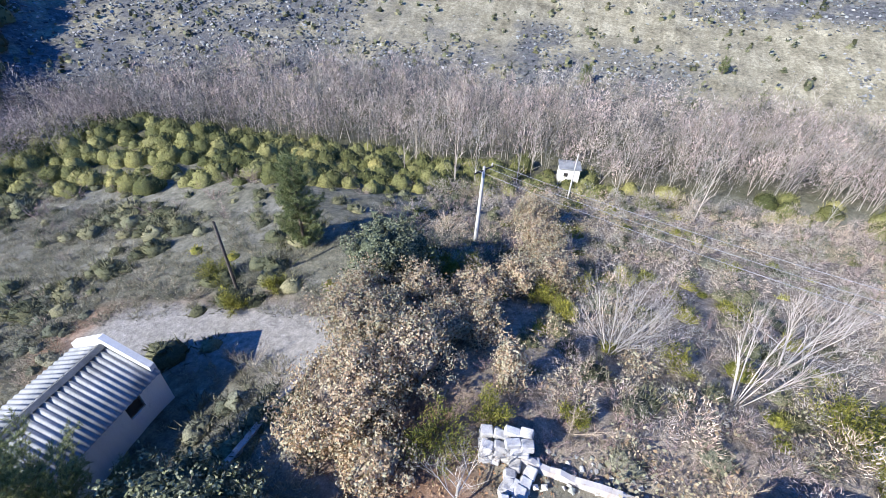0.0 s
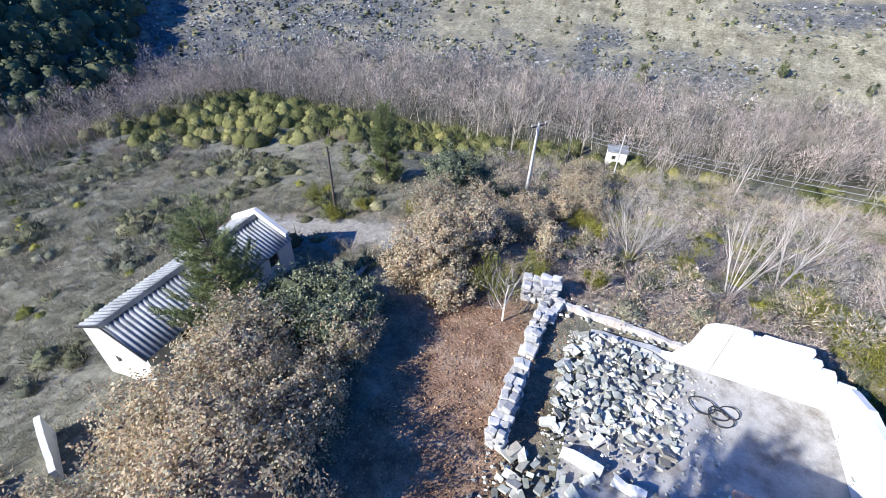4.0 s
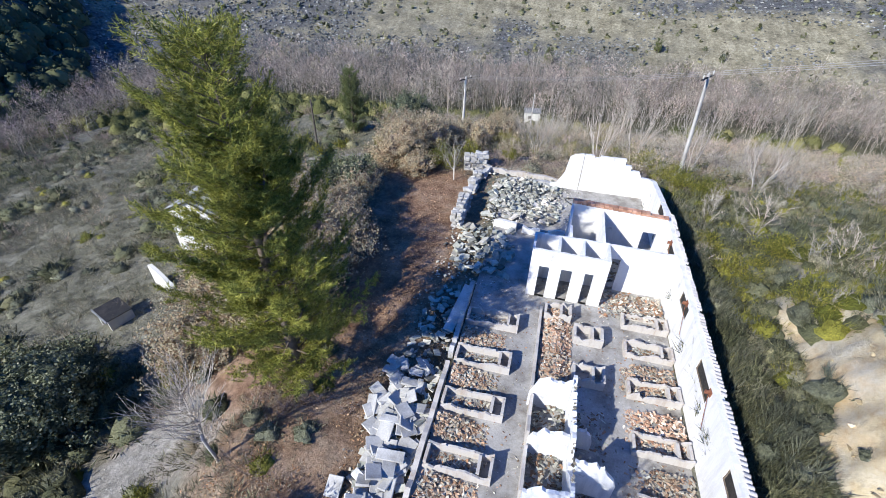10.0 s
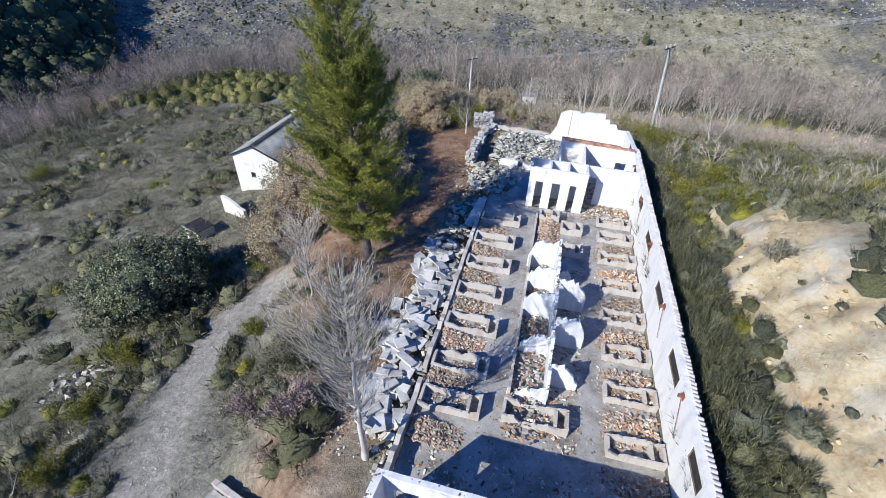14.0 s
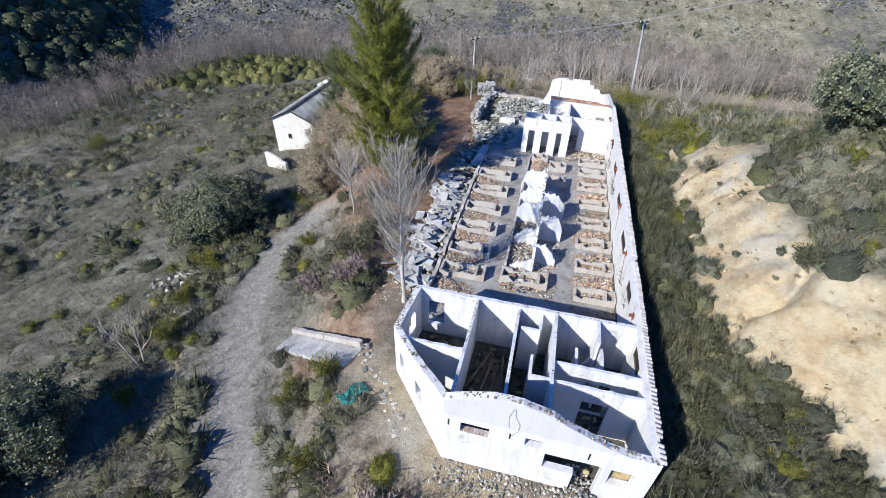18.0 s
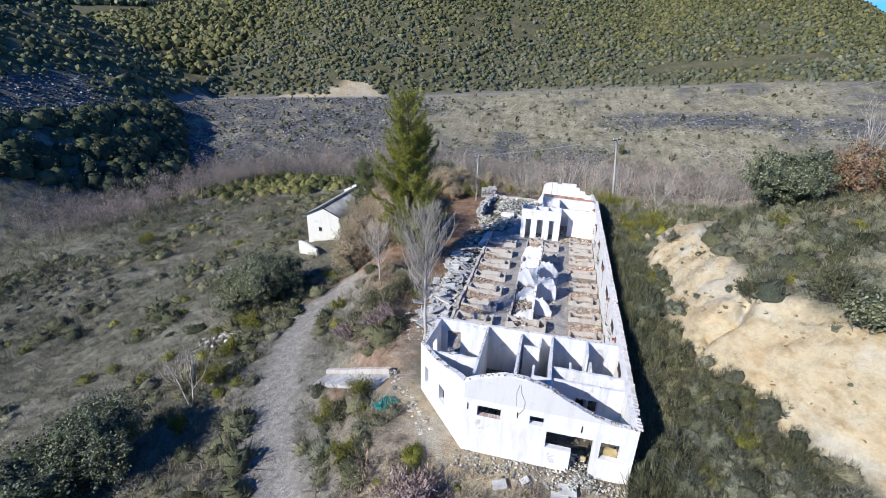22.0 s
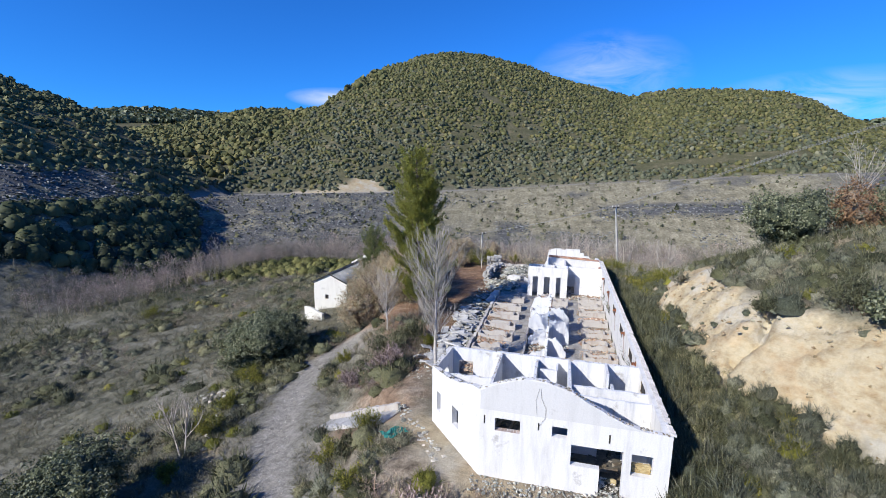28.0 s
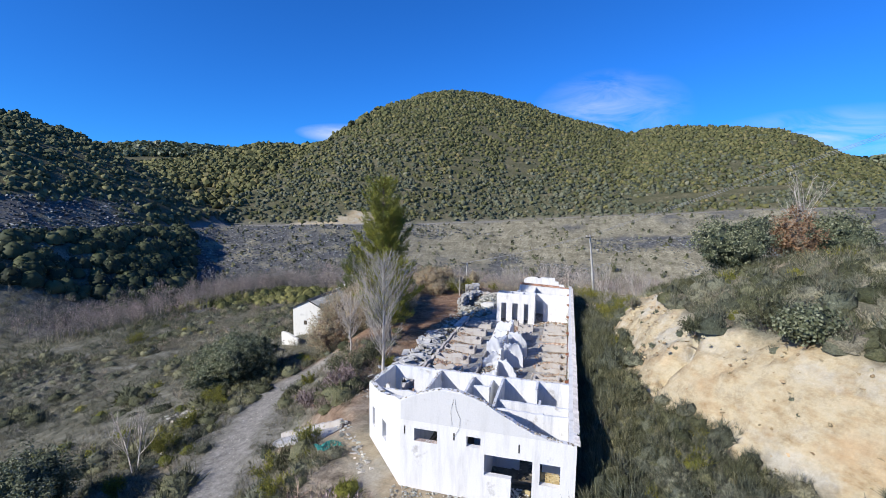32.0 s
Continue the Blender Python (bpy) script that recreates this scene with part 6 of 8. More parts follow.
    # the ditch beside the long wall and the broom below the cut bank
    x, y, r = spread(1.05, 6.0, -6, 42, 0.75, 24, lambda x, y: x < tab(y, CLIFF_FOOT) + np.interp(y, (5, 10, 28, 34), (0.7, 0.8, 0.9, 3)), foot=True)
    k = r.random(len(x))
    for lo, hi, mat, lb, sd in ((0, 0.45, M_BLUEHEATH, "grey-green broom in the ditch beside the long wall", 25), (0.45, 0.95, M_GREENHEATH, "dark green broom in the ditch beside the long wall", 26), (0.95, 1.01, M_BROOM, "yellow-green broom in the ditch beside the long wall", 27)):
        i = (k >= lo) & (k < hi)
        scatter("ditch_broom", SPRAY_T, x[i], y[i], r.uniform(0.55, 1.05, i.sum()), mat, lb, "broom thicket", 0.1, sd)
    x, y, r = spread(1.4, 18, -20, 6, 0.95, 28, lambda x, y: (x < tab(y, CLIFF_FOOT) + 0.8) & (fbm(x * 0.2, y * 0.2, 63) > -0.5), foot=True)
    k = r.random(len(x)) + 0.25 * fbm(x * 0.15, y * 0.15, 64)
    for lo, hi, mat, lb, sd in ((-1, 0.7, M_BLUEHEATH, "blue-green broom below the cut bank", 29), (0.7, 0.92, M_GREENHEATH, "dark green broom below the cut bank", 30), (0.92, 2, M_BROOM, "olive broom below the cut bank", 31)):
        i = (k >= lo) & (k < hi)
        scatter("bank_broom", SPRAY_T, x[i], y[i], r.uniform(0.6, 1.1, i.sum()), mat, lb, "broom thicket", 0.1, sd)
    x, y, r = spread(0.95, 2.3, -3, 39, 0.62, 95, foot=True)
    x, y = np.concatenate([x, r.uniform(0.75, 1.5, 70)]), np.concatenate([y, r.uniform(-2, 38, 70)])
    k = r.random(len(x))
    for lo, hi, mat, lb, sd in ((0, 0.5, M_BLUEHEATH, "tall grey-green broom against the long wall", 96), (0.5, 1.01, M_GREENHEATH, "tall dark green broom against the long wall", 97)):
        i = (k >= lo) & (k < hi)
        scatter("wall_broom", SPRAY_T, x[i], y[i], r.uniform(0.9, 1.5, i.sum()), mat, lb, "broom thicket", 0.1, sd, tall=r.uniform(1.0, 1.4, i.sum()))
    # above the cut bank
    above = lambda x, y: (x > tab(y, CLIFF_TOP) + 0.1)
    x, y, r = spread(3, 30, -14, 44, 0.9, 32, lambda x, y: above(x, y) & (fbm(x * 0.2, y * 0.2, 65) > np.where((y > 12) & (y < 22) & (x < tab(y, CLIFF_TOP) + 1.5), 0.0, -0.45)))
    k = r.random(len(x))
    for lo, hi, mat, lb, sd in ((0, 0.4, M_BLUEHEATH, "grey-green heath bushes above the cut bank", 33), (0.4, 0.7, M_HEATH, "dry grey bushes above the cut bank", 34), (0.7, 0.96, M_GREENHEATH, "green bushes above the cut bank", 35), (0.96, 1.01, M_BROOM, "olive bushes above the cut bank", 36)):
        i = (k >= lo) & (k < hi)
        scatter("bank_top_bushes", FEATHER_T, x[i], y[i], r.uniform(0.7, 1.4, i.sum()), mat, lb, "bushes", 0.1, sd)
    x, y, r = spread(1.6, 22, 22, 50, 1.0, 90, lambda x, y: (fbm(x * 0.2, y * 0.2, 85) > -0.35) & ((x < tab(y, CLIFF_FOOT) + 1) | (y > 25)), foot=True)
    k = r.random(len(x)) + 0.35 * fbm(x * 0.18, y * 0.18, 87)
    for lo, hi, mat, lb, sd in ((-1, 0.3, M_BLUEHEATH, "grey-green broom behind the long wall", 91), (0.3, 0.55, M_GREENHEATH, "dark green broom behind the long wall", 92), (0.55, 0.85, M_BROOM, "bright yellow-green broom behind the long wall", 93)):
        i = (k >= lo) & (k < hi)
        scatter("east_broom", FEATHER_T, x[i], y[i], r.uniform(0.6, 1.3, i.sum()), mat, lb, "broom thicket", 0.1, sd)
    i = k >= 0.85
    scatter("east_twigs", TWIG_T, x[i], y[i], r.uniform(1.0, 2.2, i.sum()), M_PALETWIG, "pale leafless bushes behind the long wall", "bushes", 0.1, 94)
    x, y, r = field(6000, -60, 24, -22, 56, 7, lambda x, y: off_bank(x, y))
    scatter("dry_grass", GRASS_T, x, y, r.uniform(0.22, 0.5, len(x)), M_DRYGRASS, "pale dry grass tufts over the slopes", "grass", 0.04, 8)
    # stones and small tufts on the face of the cut bank
    r = np.random.default_rng(66)
    y = r.uniform(-12, 24, 420)
    x = tab(y, CLIFF_FOOT) + (tab(y, CLIFF_TOP) - tab(y, CLIFF_FOOT)) * r.uniform(0.02, 0.95, 420) + 0.1
    scatter("bank_stones", [rock_template(110 + q) for q in range(5)], x, y, r.uniform(0.08, 0.34, 420), M_OCHREROCK, "loose ochre stones on the cut bank", "stones", 0.1, 67, stony=True)
    y = r.uniform(-10, 22, 34)
    x = tab(y, CLIFF_FOOT) + (tab(y, CLIFF_TOP) - tab(y, CLIFF_FOOT)) * r.uniform(0.1, 0.9, 34)
    scatter("bank_tufts", FEATHER_T, x, y, r.uniform(0.2, 0.55, 34), M_BLUEHEATH, "small grey-green tufts on the cut bank", "bushes", 0.25, 68)
    r = np.random.default_rng(65)
    t = r.uniform(0, 1, 260)
    x, y = np.interp(t, (0, 0.5, 1), (-30.6, -27.6, -24.6)) + r.normal(size=260) * 0.5, np.interp(t, (0, 0.5, 1), (9.4, 11.9, 5.4)) + r.normal(size=260) * 0.6
    scatter("edge_stones", [rock_template(90 + k) for k in range(5)], x, y, r.uniform(0.15, 0.7, 260), M_PALEROCK, "pale stones heaped along the lower edge of the track", "stones", 0.05, 66, stony=True)
    x, y, r = field(2600, -26, -6, -14, 20, 67, lambda x, y: along(x, y, ROAD) < 3.6)
    r2 = np.random.default_rng(68)
    x2, y2 = r2.uniform(-25, -5, 4000), r2.uniform(-13, 18, 4000)
    k = along(x2, y2, ROAD) < 1.9
    x, y = np.concatenate([x, x2[k]]), np.concatenate([y, y2[k]])
    scatter("track_gravel", [rock_template(95 + q) for q in range(4)], x, y, r2.uniform(0.04, 0.14, len(x)), M_PALEROCK, "loose pale gravel on and beside the track", "gravel", 0.01, 69, z=ground_z(x, y) - 0.06, stony=True)
    r3 = np.random.default_rng(71)
    x3, y3 = r3.uniform(-17.5, -10.4, 3200), r3.uniform(9, 42, 3200)
    scatter("fallen_leaves", [random_quads(np.random.default_rng(q).normal(size=(5, 3)) * np.array([0.25, 0.25, 0.02]) + np.array([0, 0, 0.06]), 0.04, np.random.default_rng(q), lift=2.0) for q in range(4)], x3, y3, r3.uniform(0.6, 1.4, 3200), M_LEAFLITTER, "fallen oak leaves on the path", "leaf litter", 0.0, 72)


def build_thicket():
    on = lambda x, y: (y < willow_lo(x) + 3) & (y > 42) & ((x > -13) | (y > 51)) & (x > -24) & (np.hypot(x + 12.5, y - 42) > 2.5)
    x, y, r = spread(-24, 46, 42, 96, 1.3, 11, on)
    k = r.random(len(x)) + 0.3 * fbm(x * 0.12, y * 0.12, 67)
    for lo, hi, mat, lb, sd in ((-1, 0.08, M_BROWNTWIG, "leafless grey-brown thicket below the ruin", 12), (0.08, 0.14, M_REDTWIG, "leafless reddish thicket below the ruin", 13), (0.14, 0.18, M_PALETWIG, "leafless pale grey thicket below the ruin", 14)):
        i = (k >= lo) & (k < hi)
        scatter("bare_thicket", TWIG_T, x[i], y[i], r.uniform(1.0, 2.0, i.sum()), mat, lb, "thicket", 0.1, sd)
    for lo, hi, mat, lb, sd in ((0.18, 0.34, M_PURPLE, "rounded purplish leafless bushes below the ruin", 22), (0.34, 0.52, M_BROWNTWIG, "rounded brown leafless bushes below the ruin", 23), (0.52, 0.67, M_PALETWIG, "rounded pale leafless bushes below the ruin", 24)):
        i = (k >= lo) & (k < hi)
        scatter("bare_bushes", HAZE_T, x[i], y[i], r.uniform(2.0, 3.8, i.sum()), mat, lb, "thicket", 0.7, sd, tall=r.uniform(0.7, 1.0, i.sum()))
    for lo, hi, mat, lb, sd in ((0.67, 0.84, M_GREENHEATH, "dark green bushes in the thicket", 16), (0.84, 0.95, M_BLUEHEATH, "grey-green bushes in the thicket", 25), (0.95, 3, M_BROOM, "yellow-green broom bushes in the thicket", 17)):
        i = (k >= lo) & (k < hi)
        scatter("low_bushes", SHRUB_T, x[i], y[i], r.uniform(0.7, 1.6, i.sum()), mat, lb, "bushes", 0.1, sd)
    x, y, r = spread(-22, 35, 43, 80, 2.9, 18, lambda x, y: on(x, y) & (fbm(x * 0.15, y * 0.15, 97) > np.where(x < -4, -0.35, 0.1)))
    scatter("rust_bushes", [cloud_template(260, 400 + q, 0.055) for q in range(5)], x, y, r.uniform(0.8, 1.7, len(x)), M_OAK, "low tan oak scrub in the thicket", "bushes", 0.1, 19)
    x, y, r = spread(-14, 12, 41.6, 46, 0.8, 20, lambda x, y: y > 41.6)
    scatter("dry_scrub", TWIG_T, x, y, r.uniform(0.5, 1.1, len(x)), M_REDTWIG, "dry reddish scrub behind the end wall", "scrub", 0.1, 21)


def build_valley():
    def floor_test(x, y):
        r, az = np.hypot(x - CX, y - CY), np.degrees(np.arctan2(x - CX, y - CY))
        return (r < tab(az, FOOT_R) + 4) & (az < 50)

    def wood(x, y):
        return floor_test(x, y) & (y > willow_lo(x) + np.interp(x, (-40, -16, -4), (20, 13, 6)))

    def grove(x, y, r, lo, hi, label, sd, mat):
        h = r.uniform(lo, hi, len(x)) * (1 + 0.2 * fbm(x * 0.08, y * 0.08, 69))
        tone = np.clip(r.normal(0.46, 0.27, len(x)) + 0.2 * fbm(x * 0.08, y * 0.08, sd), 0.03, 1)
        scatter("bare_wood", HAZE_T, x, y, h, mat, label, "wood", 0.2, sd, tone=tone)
        scatter("wood_stems", STEM_T, x, y, h, M_PALETWIG, "thin pale stems of the leafless wood", "wood", 0.2, sd)
    x, y, r = spread(-95, 75, 74, 134, 1.95, 21, lambda x, y: wood(x, y) & (fbm(x * 0.1, y * 0.1, 71) > -0.6))
    k = r.random(len(x)) + 0.35 * fbm(x * 0.06, y * 0.06, 73)
    grove(x[k < 0.62], y[k < 0.62], r, 4.2, 7.0, "leafless reddish-grey wood along the valley floor", 22, M_PURPLE)
    grove(x[k >= 0.62], y[k >= 0.62], r, 4.2, 7.4, "leafless pale grey wood along the valley floor", 23, M_TWIG)
    x, y, r = spread(-100, -66, 36, 84, 1.9, 27, lambda x, y: floor_test(x, y) & (x < -74 + 0.12 * (y - 50)))
    grove(x, y, r, 3.4, 5.6, "leafless grey wood at the foot of the shaded hill", 28, M_PURPLE)
    x, y, r = field(46, -30, 60, 74, 118, 25, floor_test)
    scatter("white_poplars", SLIM_T, x, y, r.uniform(6, 9, len(x)), M_PALETWIG, "tall leafless white-stemmed poplars", "wood", 0.2, 26)
    ball = [willow_template(80 + s) for s in range(7)]
    x, y, r = spread(-84, 40, 56, 100, 2.15, 29, lambda x, y: floor_test(x, y) & (y > willow_lo(x)) & (y < willow_lo(x) + np.interp(x, (-40, -16, -4), (21, 14, 7))) & ((x < -12) | (fbm(x * 0.2, y * 0.2, 77) > 0.0)), 0.34)
    scatter("willow_scrub", ball, x, y, r.uniform(0.9, 2.0, len(x)), M_WILLOW, "rounded yellow-green willow bushes in the valley", "bushes", 0.1, 30, tall=r.uniform(0.85, 1.3, len(x)))
    x, y, r = spread(-84, -16, 42, 84, 1.9, 31, lambda x, y: floor_test(x, y) & (y > np.interp(x, (-84, -60, -40, -20), (40, 50, 56, 62))) & (y < willow_lo(x) + 3))
    k = r.random(len(x))
    scatter("low_bushes", MID_T, x[k < 0.6], y[k < 0.6], r.uniform(0.7, 1.5, int((k < 0.6).sum())), M_GREENHEATH, "dark green scrub at the edge of the valley", "bushes", 0.1, 32)
    scatter("red_thicket", TWIG_T, x[k > 0.75], y[k > 0.75], r.uniform(1.0, 1.9, int((k > 0.75).sum())), M_REDTWIG, "leafless reddish bushes among the willows", "thicket", 0.1, 39)


def build_hills():
    crown = [joined(core_quads(s, 0.9, 0.72, 0.55, 6, 3, 0.2, True), crown_template(40 + s, 2)) for s in range(9)]
    r = np.random.default_rng(77)
    n = 52000
    az = r.uniform(-66, 33, n)
    rad = np.sqrt(r.uniform(110 ** 2, 470 ** 2, n))
    x, y = CX + rad * np.sin(np.radians(az)), CY + rad * np.cos(np.radians(az))
    rb = tab(az, BENCH_R)
    top = np.where(az < -41, tab(az, LEFT_R), tab(az, HILL_R)) + 12
    dens = 1.0 - 0.75 * smooth01(0.25, 0.5, fbm(x * 0.035, y * 0.035, 71)) - 0.2 * smooth01(0.0, 0.4, fbm(x * 0.1, y * 0.1, 75))
    scree = (az < -51) & (rad > rb) & (rad < rb + 26 + 6 * fbm(x * 0.1, y * 0.1, 73))
    scar = (rad - rb < np.interp(az, (-34, -31, -28.5, -26, -23.5, -21.5), (2, 9, 7, 16, 14, 4))) & (az > -34) & (az < -22)
    gully = np.abs(rad - 232 - (az - 8) * 1.5 + 5 * fbm(x * 0.06, y * 0.06, 79)) < 5
    ok = (rad > rb + 7) & (rad < top) & (r.random(n) < dens) & ~scree & ~scar & ~(gully & (az > 8) & (az < 24))
    x, y, az, rad, rb = x[ok], y[ok], az[ok], rad[ok], rb[ok]
    s = r.uniform(0.75, 1.65, len(x)) * (0.7 + 0.3 * np.clip(rad / 300, 0, 1.4))
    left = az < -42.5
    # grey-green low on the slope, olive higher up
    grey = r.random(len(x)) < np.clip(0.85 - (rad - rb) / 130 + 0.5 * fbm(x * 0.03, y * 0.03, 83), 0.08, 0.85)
    # the hill turned from the sun gets a scrub tone that includes its shade
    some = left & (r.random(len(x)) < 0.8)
    for pick, mat, lb, sd in ((~left & ~grey, M_HILLTREE, "olive-green evergreen oak forest covering the hills", 78), (~left & grey, M_GREYOAK, "grey-green evergreen oaks low on the hills", 82), (some, M_GREYWOOD, "grey-green scrub and oaks, toned for the hill's shaded side", 81)):
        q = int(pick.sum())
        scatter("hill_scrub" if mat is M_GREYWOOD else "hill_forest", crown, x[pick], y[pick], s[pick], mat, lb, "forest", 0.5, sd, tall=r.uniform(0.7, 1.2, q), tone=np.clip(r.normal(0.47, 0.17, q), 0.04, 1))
    # middle ridge and the far one
    az = r.uniform(-58, -22, 4000)
    rad = np.sqrt(r.uniform(330 ** 2, 640 ** 2, 4000))
    x, y = CX + rad * np.sin(np.radians(az)), CY + rad * np.cos(np.radians(az))
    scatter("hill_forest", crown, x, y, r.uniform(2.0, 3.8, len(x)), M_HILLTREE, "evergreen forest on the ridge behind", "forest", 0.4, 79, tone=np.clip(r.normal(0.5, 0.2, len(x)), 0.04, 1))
    az = np.concatenate([r.uniform(-62, -30, 1500), r.uniform(20, 40, 500)])
    rad = r.uniform(900, 1060, 2000)
    x, y = CX + rad * np.sin(np.radians(az)), CY + rad * np.cos(np.radians(az))
    scatter("far_forest", [crown_template(s) for s in range(8)], x, y, r.uniform(4, 7, len(x)), M_HOLM, "dark forest on the far ridge", "forest", 0.4, 80)
    # evergreens in the side valley; its shade is put into their dark colour
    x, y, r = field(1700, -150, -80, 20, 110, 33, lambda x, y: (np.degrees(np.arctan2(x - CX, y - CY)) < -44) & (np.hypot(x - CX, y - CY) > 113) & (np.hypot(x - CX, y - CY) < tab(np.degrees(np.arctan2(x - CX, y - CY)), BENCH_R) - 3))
    scatter("dark_wood", [dome_template(50 + s, 44, 0.12) for s in range(6)], x, y, r.uniform(1.2, 2.6, len(x)), M_SHADEDWOOD, "evergreen wood in the side valley, its colour lowered for the shade", "wood", 0.2, 34, tall=np.full(len(x), 1.3))
    # scrub and stones on the spoil slope
    r = np.random.default_rng(35)
    az = r.uniform(-45, 34, 1500)
    t = r.uniform(0, 1, 1500)
    rad = tab(az, FOOT_R) + t * (tab(az, BENCH_R) - tab(az, FOOT_R) - 6)
    x, y = CX + rad * np.sin(np.radians(az)), CY + rad * np.cos(np.radians(az))
    scatter("slope_scrub", [joined(core_quads(s, 0.9, 0.6, 0.0, 6, 3, 0.25), crown_template(70 + s, 3)) for s in range(6)], x[:700], y[:700], r.uniform(0.3, 0.9, 700), M_GREENHEATH, "sparse scrub on the stony slope", "bushes", 0.1, 36)
    rocks = [rock_template(s) for s in range(6)]
    scatter("slope_stones", rocks, x, y, r.uniform(0.3, 1.1, 1500), M_ROCKS, "loose grey stones on the spoil slope", "stones", 0.1, 37, stony=True)
    az = r.uniform(-46, 34, 24000)
    t = r.uniform(0, 1, 24000)
    rad = tab(az, FOOT_R) + t * (tab(az, BENCH_R) - tab(az, FOOT_R) - 6)
    x, y = CX + rad * np.sin(np.radians(az)), CY + rad * np.cos(np.radians(az))
    nz = fbm(x * 0.05, y * 0.05, 91)
    ok = ((az < -20) & (r.random(24000) < 0.75)) | ((az > 4) & (t > 0.43) & (t < 0.62) & (nz > -0.35)) | ((np.abs(az + 6) < 2.2) & (t < 0.42)) | ((t < 0.3) & (az < 8) & (nz > -0.2)) | (nz > 0.42)
    scatter("slate_scree", rocks, x[ok], y[ok], r.uniform(0.3, 1.15, int(ok.sum())), M_SLATE, "dark slate boulders tipped down the slope", "stones", 0.15, 38, stony=True)
    az = r.uniform(-66, -49, 1300)
    rad = tab(az, BENCH_R) + r.uniform(1, 27, 1300)
    x, y = CX + rad * np.sin(np.radians(az)), CY + rad * np.cos(np.radians(az))
    scatter("slate_scree", rocks, x, y, r.uniform(0.4, 1.6, 1300), M_SLATE, "dark slate boulders under the shaded hill", "stones", 0.15, 39, stony=True)
    for i, (ax, rr, h) in enumerate(((-2.6, 137, 3.4), (7.0, 146, 2.6), (9.6, 138, 2.4))):
        px, py = CX + rr * math.sin(math.radians(ax)), CY + rr * math.cos(math.radians(ax))
        pine_tree("pine_tree", px, py, h, h * 0.33, "small dark pine on the stony slope", 90 + i, 0.02, 400, length=0.35, material=M_DARKPINE)


M_BROWNTWIG = mat_island("brown_twigs", ((0.0, (0.22, 0.165, 0.13)), (0.5, (0.4, 0.325, 0.255)), (1.0, (0.6, 0.52, 0.43))), 0.9)
M_PURPLE = mat_island("purple_brown_twigs", ((0.0, (0.165, 0.135, 0.128)), (0.5, (0.28, 0.235, 0.225)), (1.0, (0.42, 0.37, 0.355))), 0.9)
M_SHADEDWOOD = mat_island("shaded_evergreen", ((0.0, (0.03, 0.04, 0.02)), (0.6, (0.06, 0.074, 0.036)), (1.0, (0.115, 0.125, 0.058))), 0.7, None, 0.05)
M_BLUEHEATH = mat_island("blue_green_heath", ((0.0, (0.085, 0.092, 0.066)), (0.5, (0.165, 0.17, 0.125)), (1.0, (0.27, 0.27, 0.205))), 0.8, None, 0.1, leafy=12)
M_PALEROCK = mat_island("pale_gravel", ((0.0, (0.22, 0.21, 0.19)), (0.6, (0.42, 0.4, 0.37)), (1.0, (0.6, 0.58, 0.54))), 0.9)
M_OCHREROCK = mat_island("ochre_rock", ((0.0, (0.24, 0.17, 0.1)), (0.6, (0.42, 0.34, 0.22)), (1.0, (0.55, 0.48, 0.36))), 0.9)
M_LEAFLITTER = mat_island("leaf_litter", ((0.0, (0.16, 0.08, 0.045)), (0.5, (0.32, 0.19, 0.11)), (1.0, (0.46, 0.33, 0.22))), 0.9)
M_DRYGRASS = mat_island("dry_grass", ((0.0, (0.2, 0.17, 0.1)), (0.5, (0.34, 0.3, 0.2)), (1.0, (0.5, 0.46, 0.34))), 0.9)
build_heath()
build_thicket()
build_valley()
build_hills()

# ---- pens inside the shed ----
PEN_R = random.Random(21)


def shared(name, bm, material):
    me = bpy.data.meshes.new(name)
    bm.to_mesh(me)
    bm.free()
    me.materials.append(material)
    return me


def placed(name, me, parent, m):
    ob = new(name, me)
    ob.parent = parent
    ob.matrix_local = m
    return ob


def ruin_wall(name, length, thick, prof, material, seed, jag=0.05):
    return wall_mesh(name, prof, (), thick, material, jag, 0.22, seed)


def feeding_trough(x0, x1, y, depth, height, group, seed, lid=True):
    """A low walled box with a cell at its end, chipped along the top."""
    r = random.Random(seed)
    e = thing("feeding_trough", (x0, y, FLOOR), "low chipped masonry trough filled with rubble", "trough", group)
    L = x1 - x0
    for nm, yy in (("side_wall", 0.0), ("side_wall", depth - 0.085)):
        a, b = r.uniform(0.55, 1.0), r.uniform(0.75, 1.05)
        me = ruin_wall(nm, L, 0.085, ((0, height * a), (L * 0.2, height * r.uniform(0.5, 1)), (L * 0.3, height * r.uniform(0.35, 1)), (L * 0.5, height * r.uniform(0.6, 1)), (L * 0.7, height * b), (L * 0.85, height * r.uniform(0.55, 1)), (L, height)), M_TROUGH, seed + int(yy * 10), 0.06)
        placed(nm, me, e, pose(0, yy, 0))
    for xx, hh in ((0.06, 0.8), (L - 0.5, 0.95), (L - 0.06, 1.0)):
        me = shared("end_wall", box_bm(-0.06, 0.06, 0.125, depth - 0.125, 0, height * hh - 0.01), M_TROUGH)
        placed("end_wall", me, e, pose(xx, 0, 0))
    return e


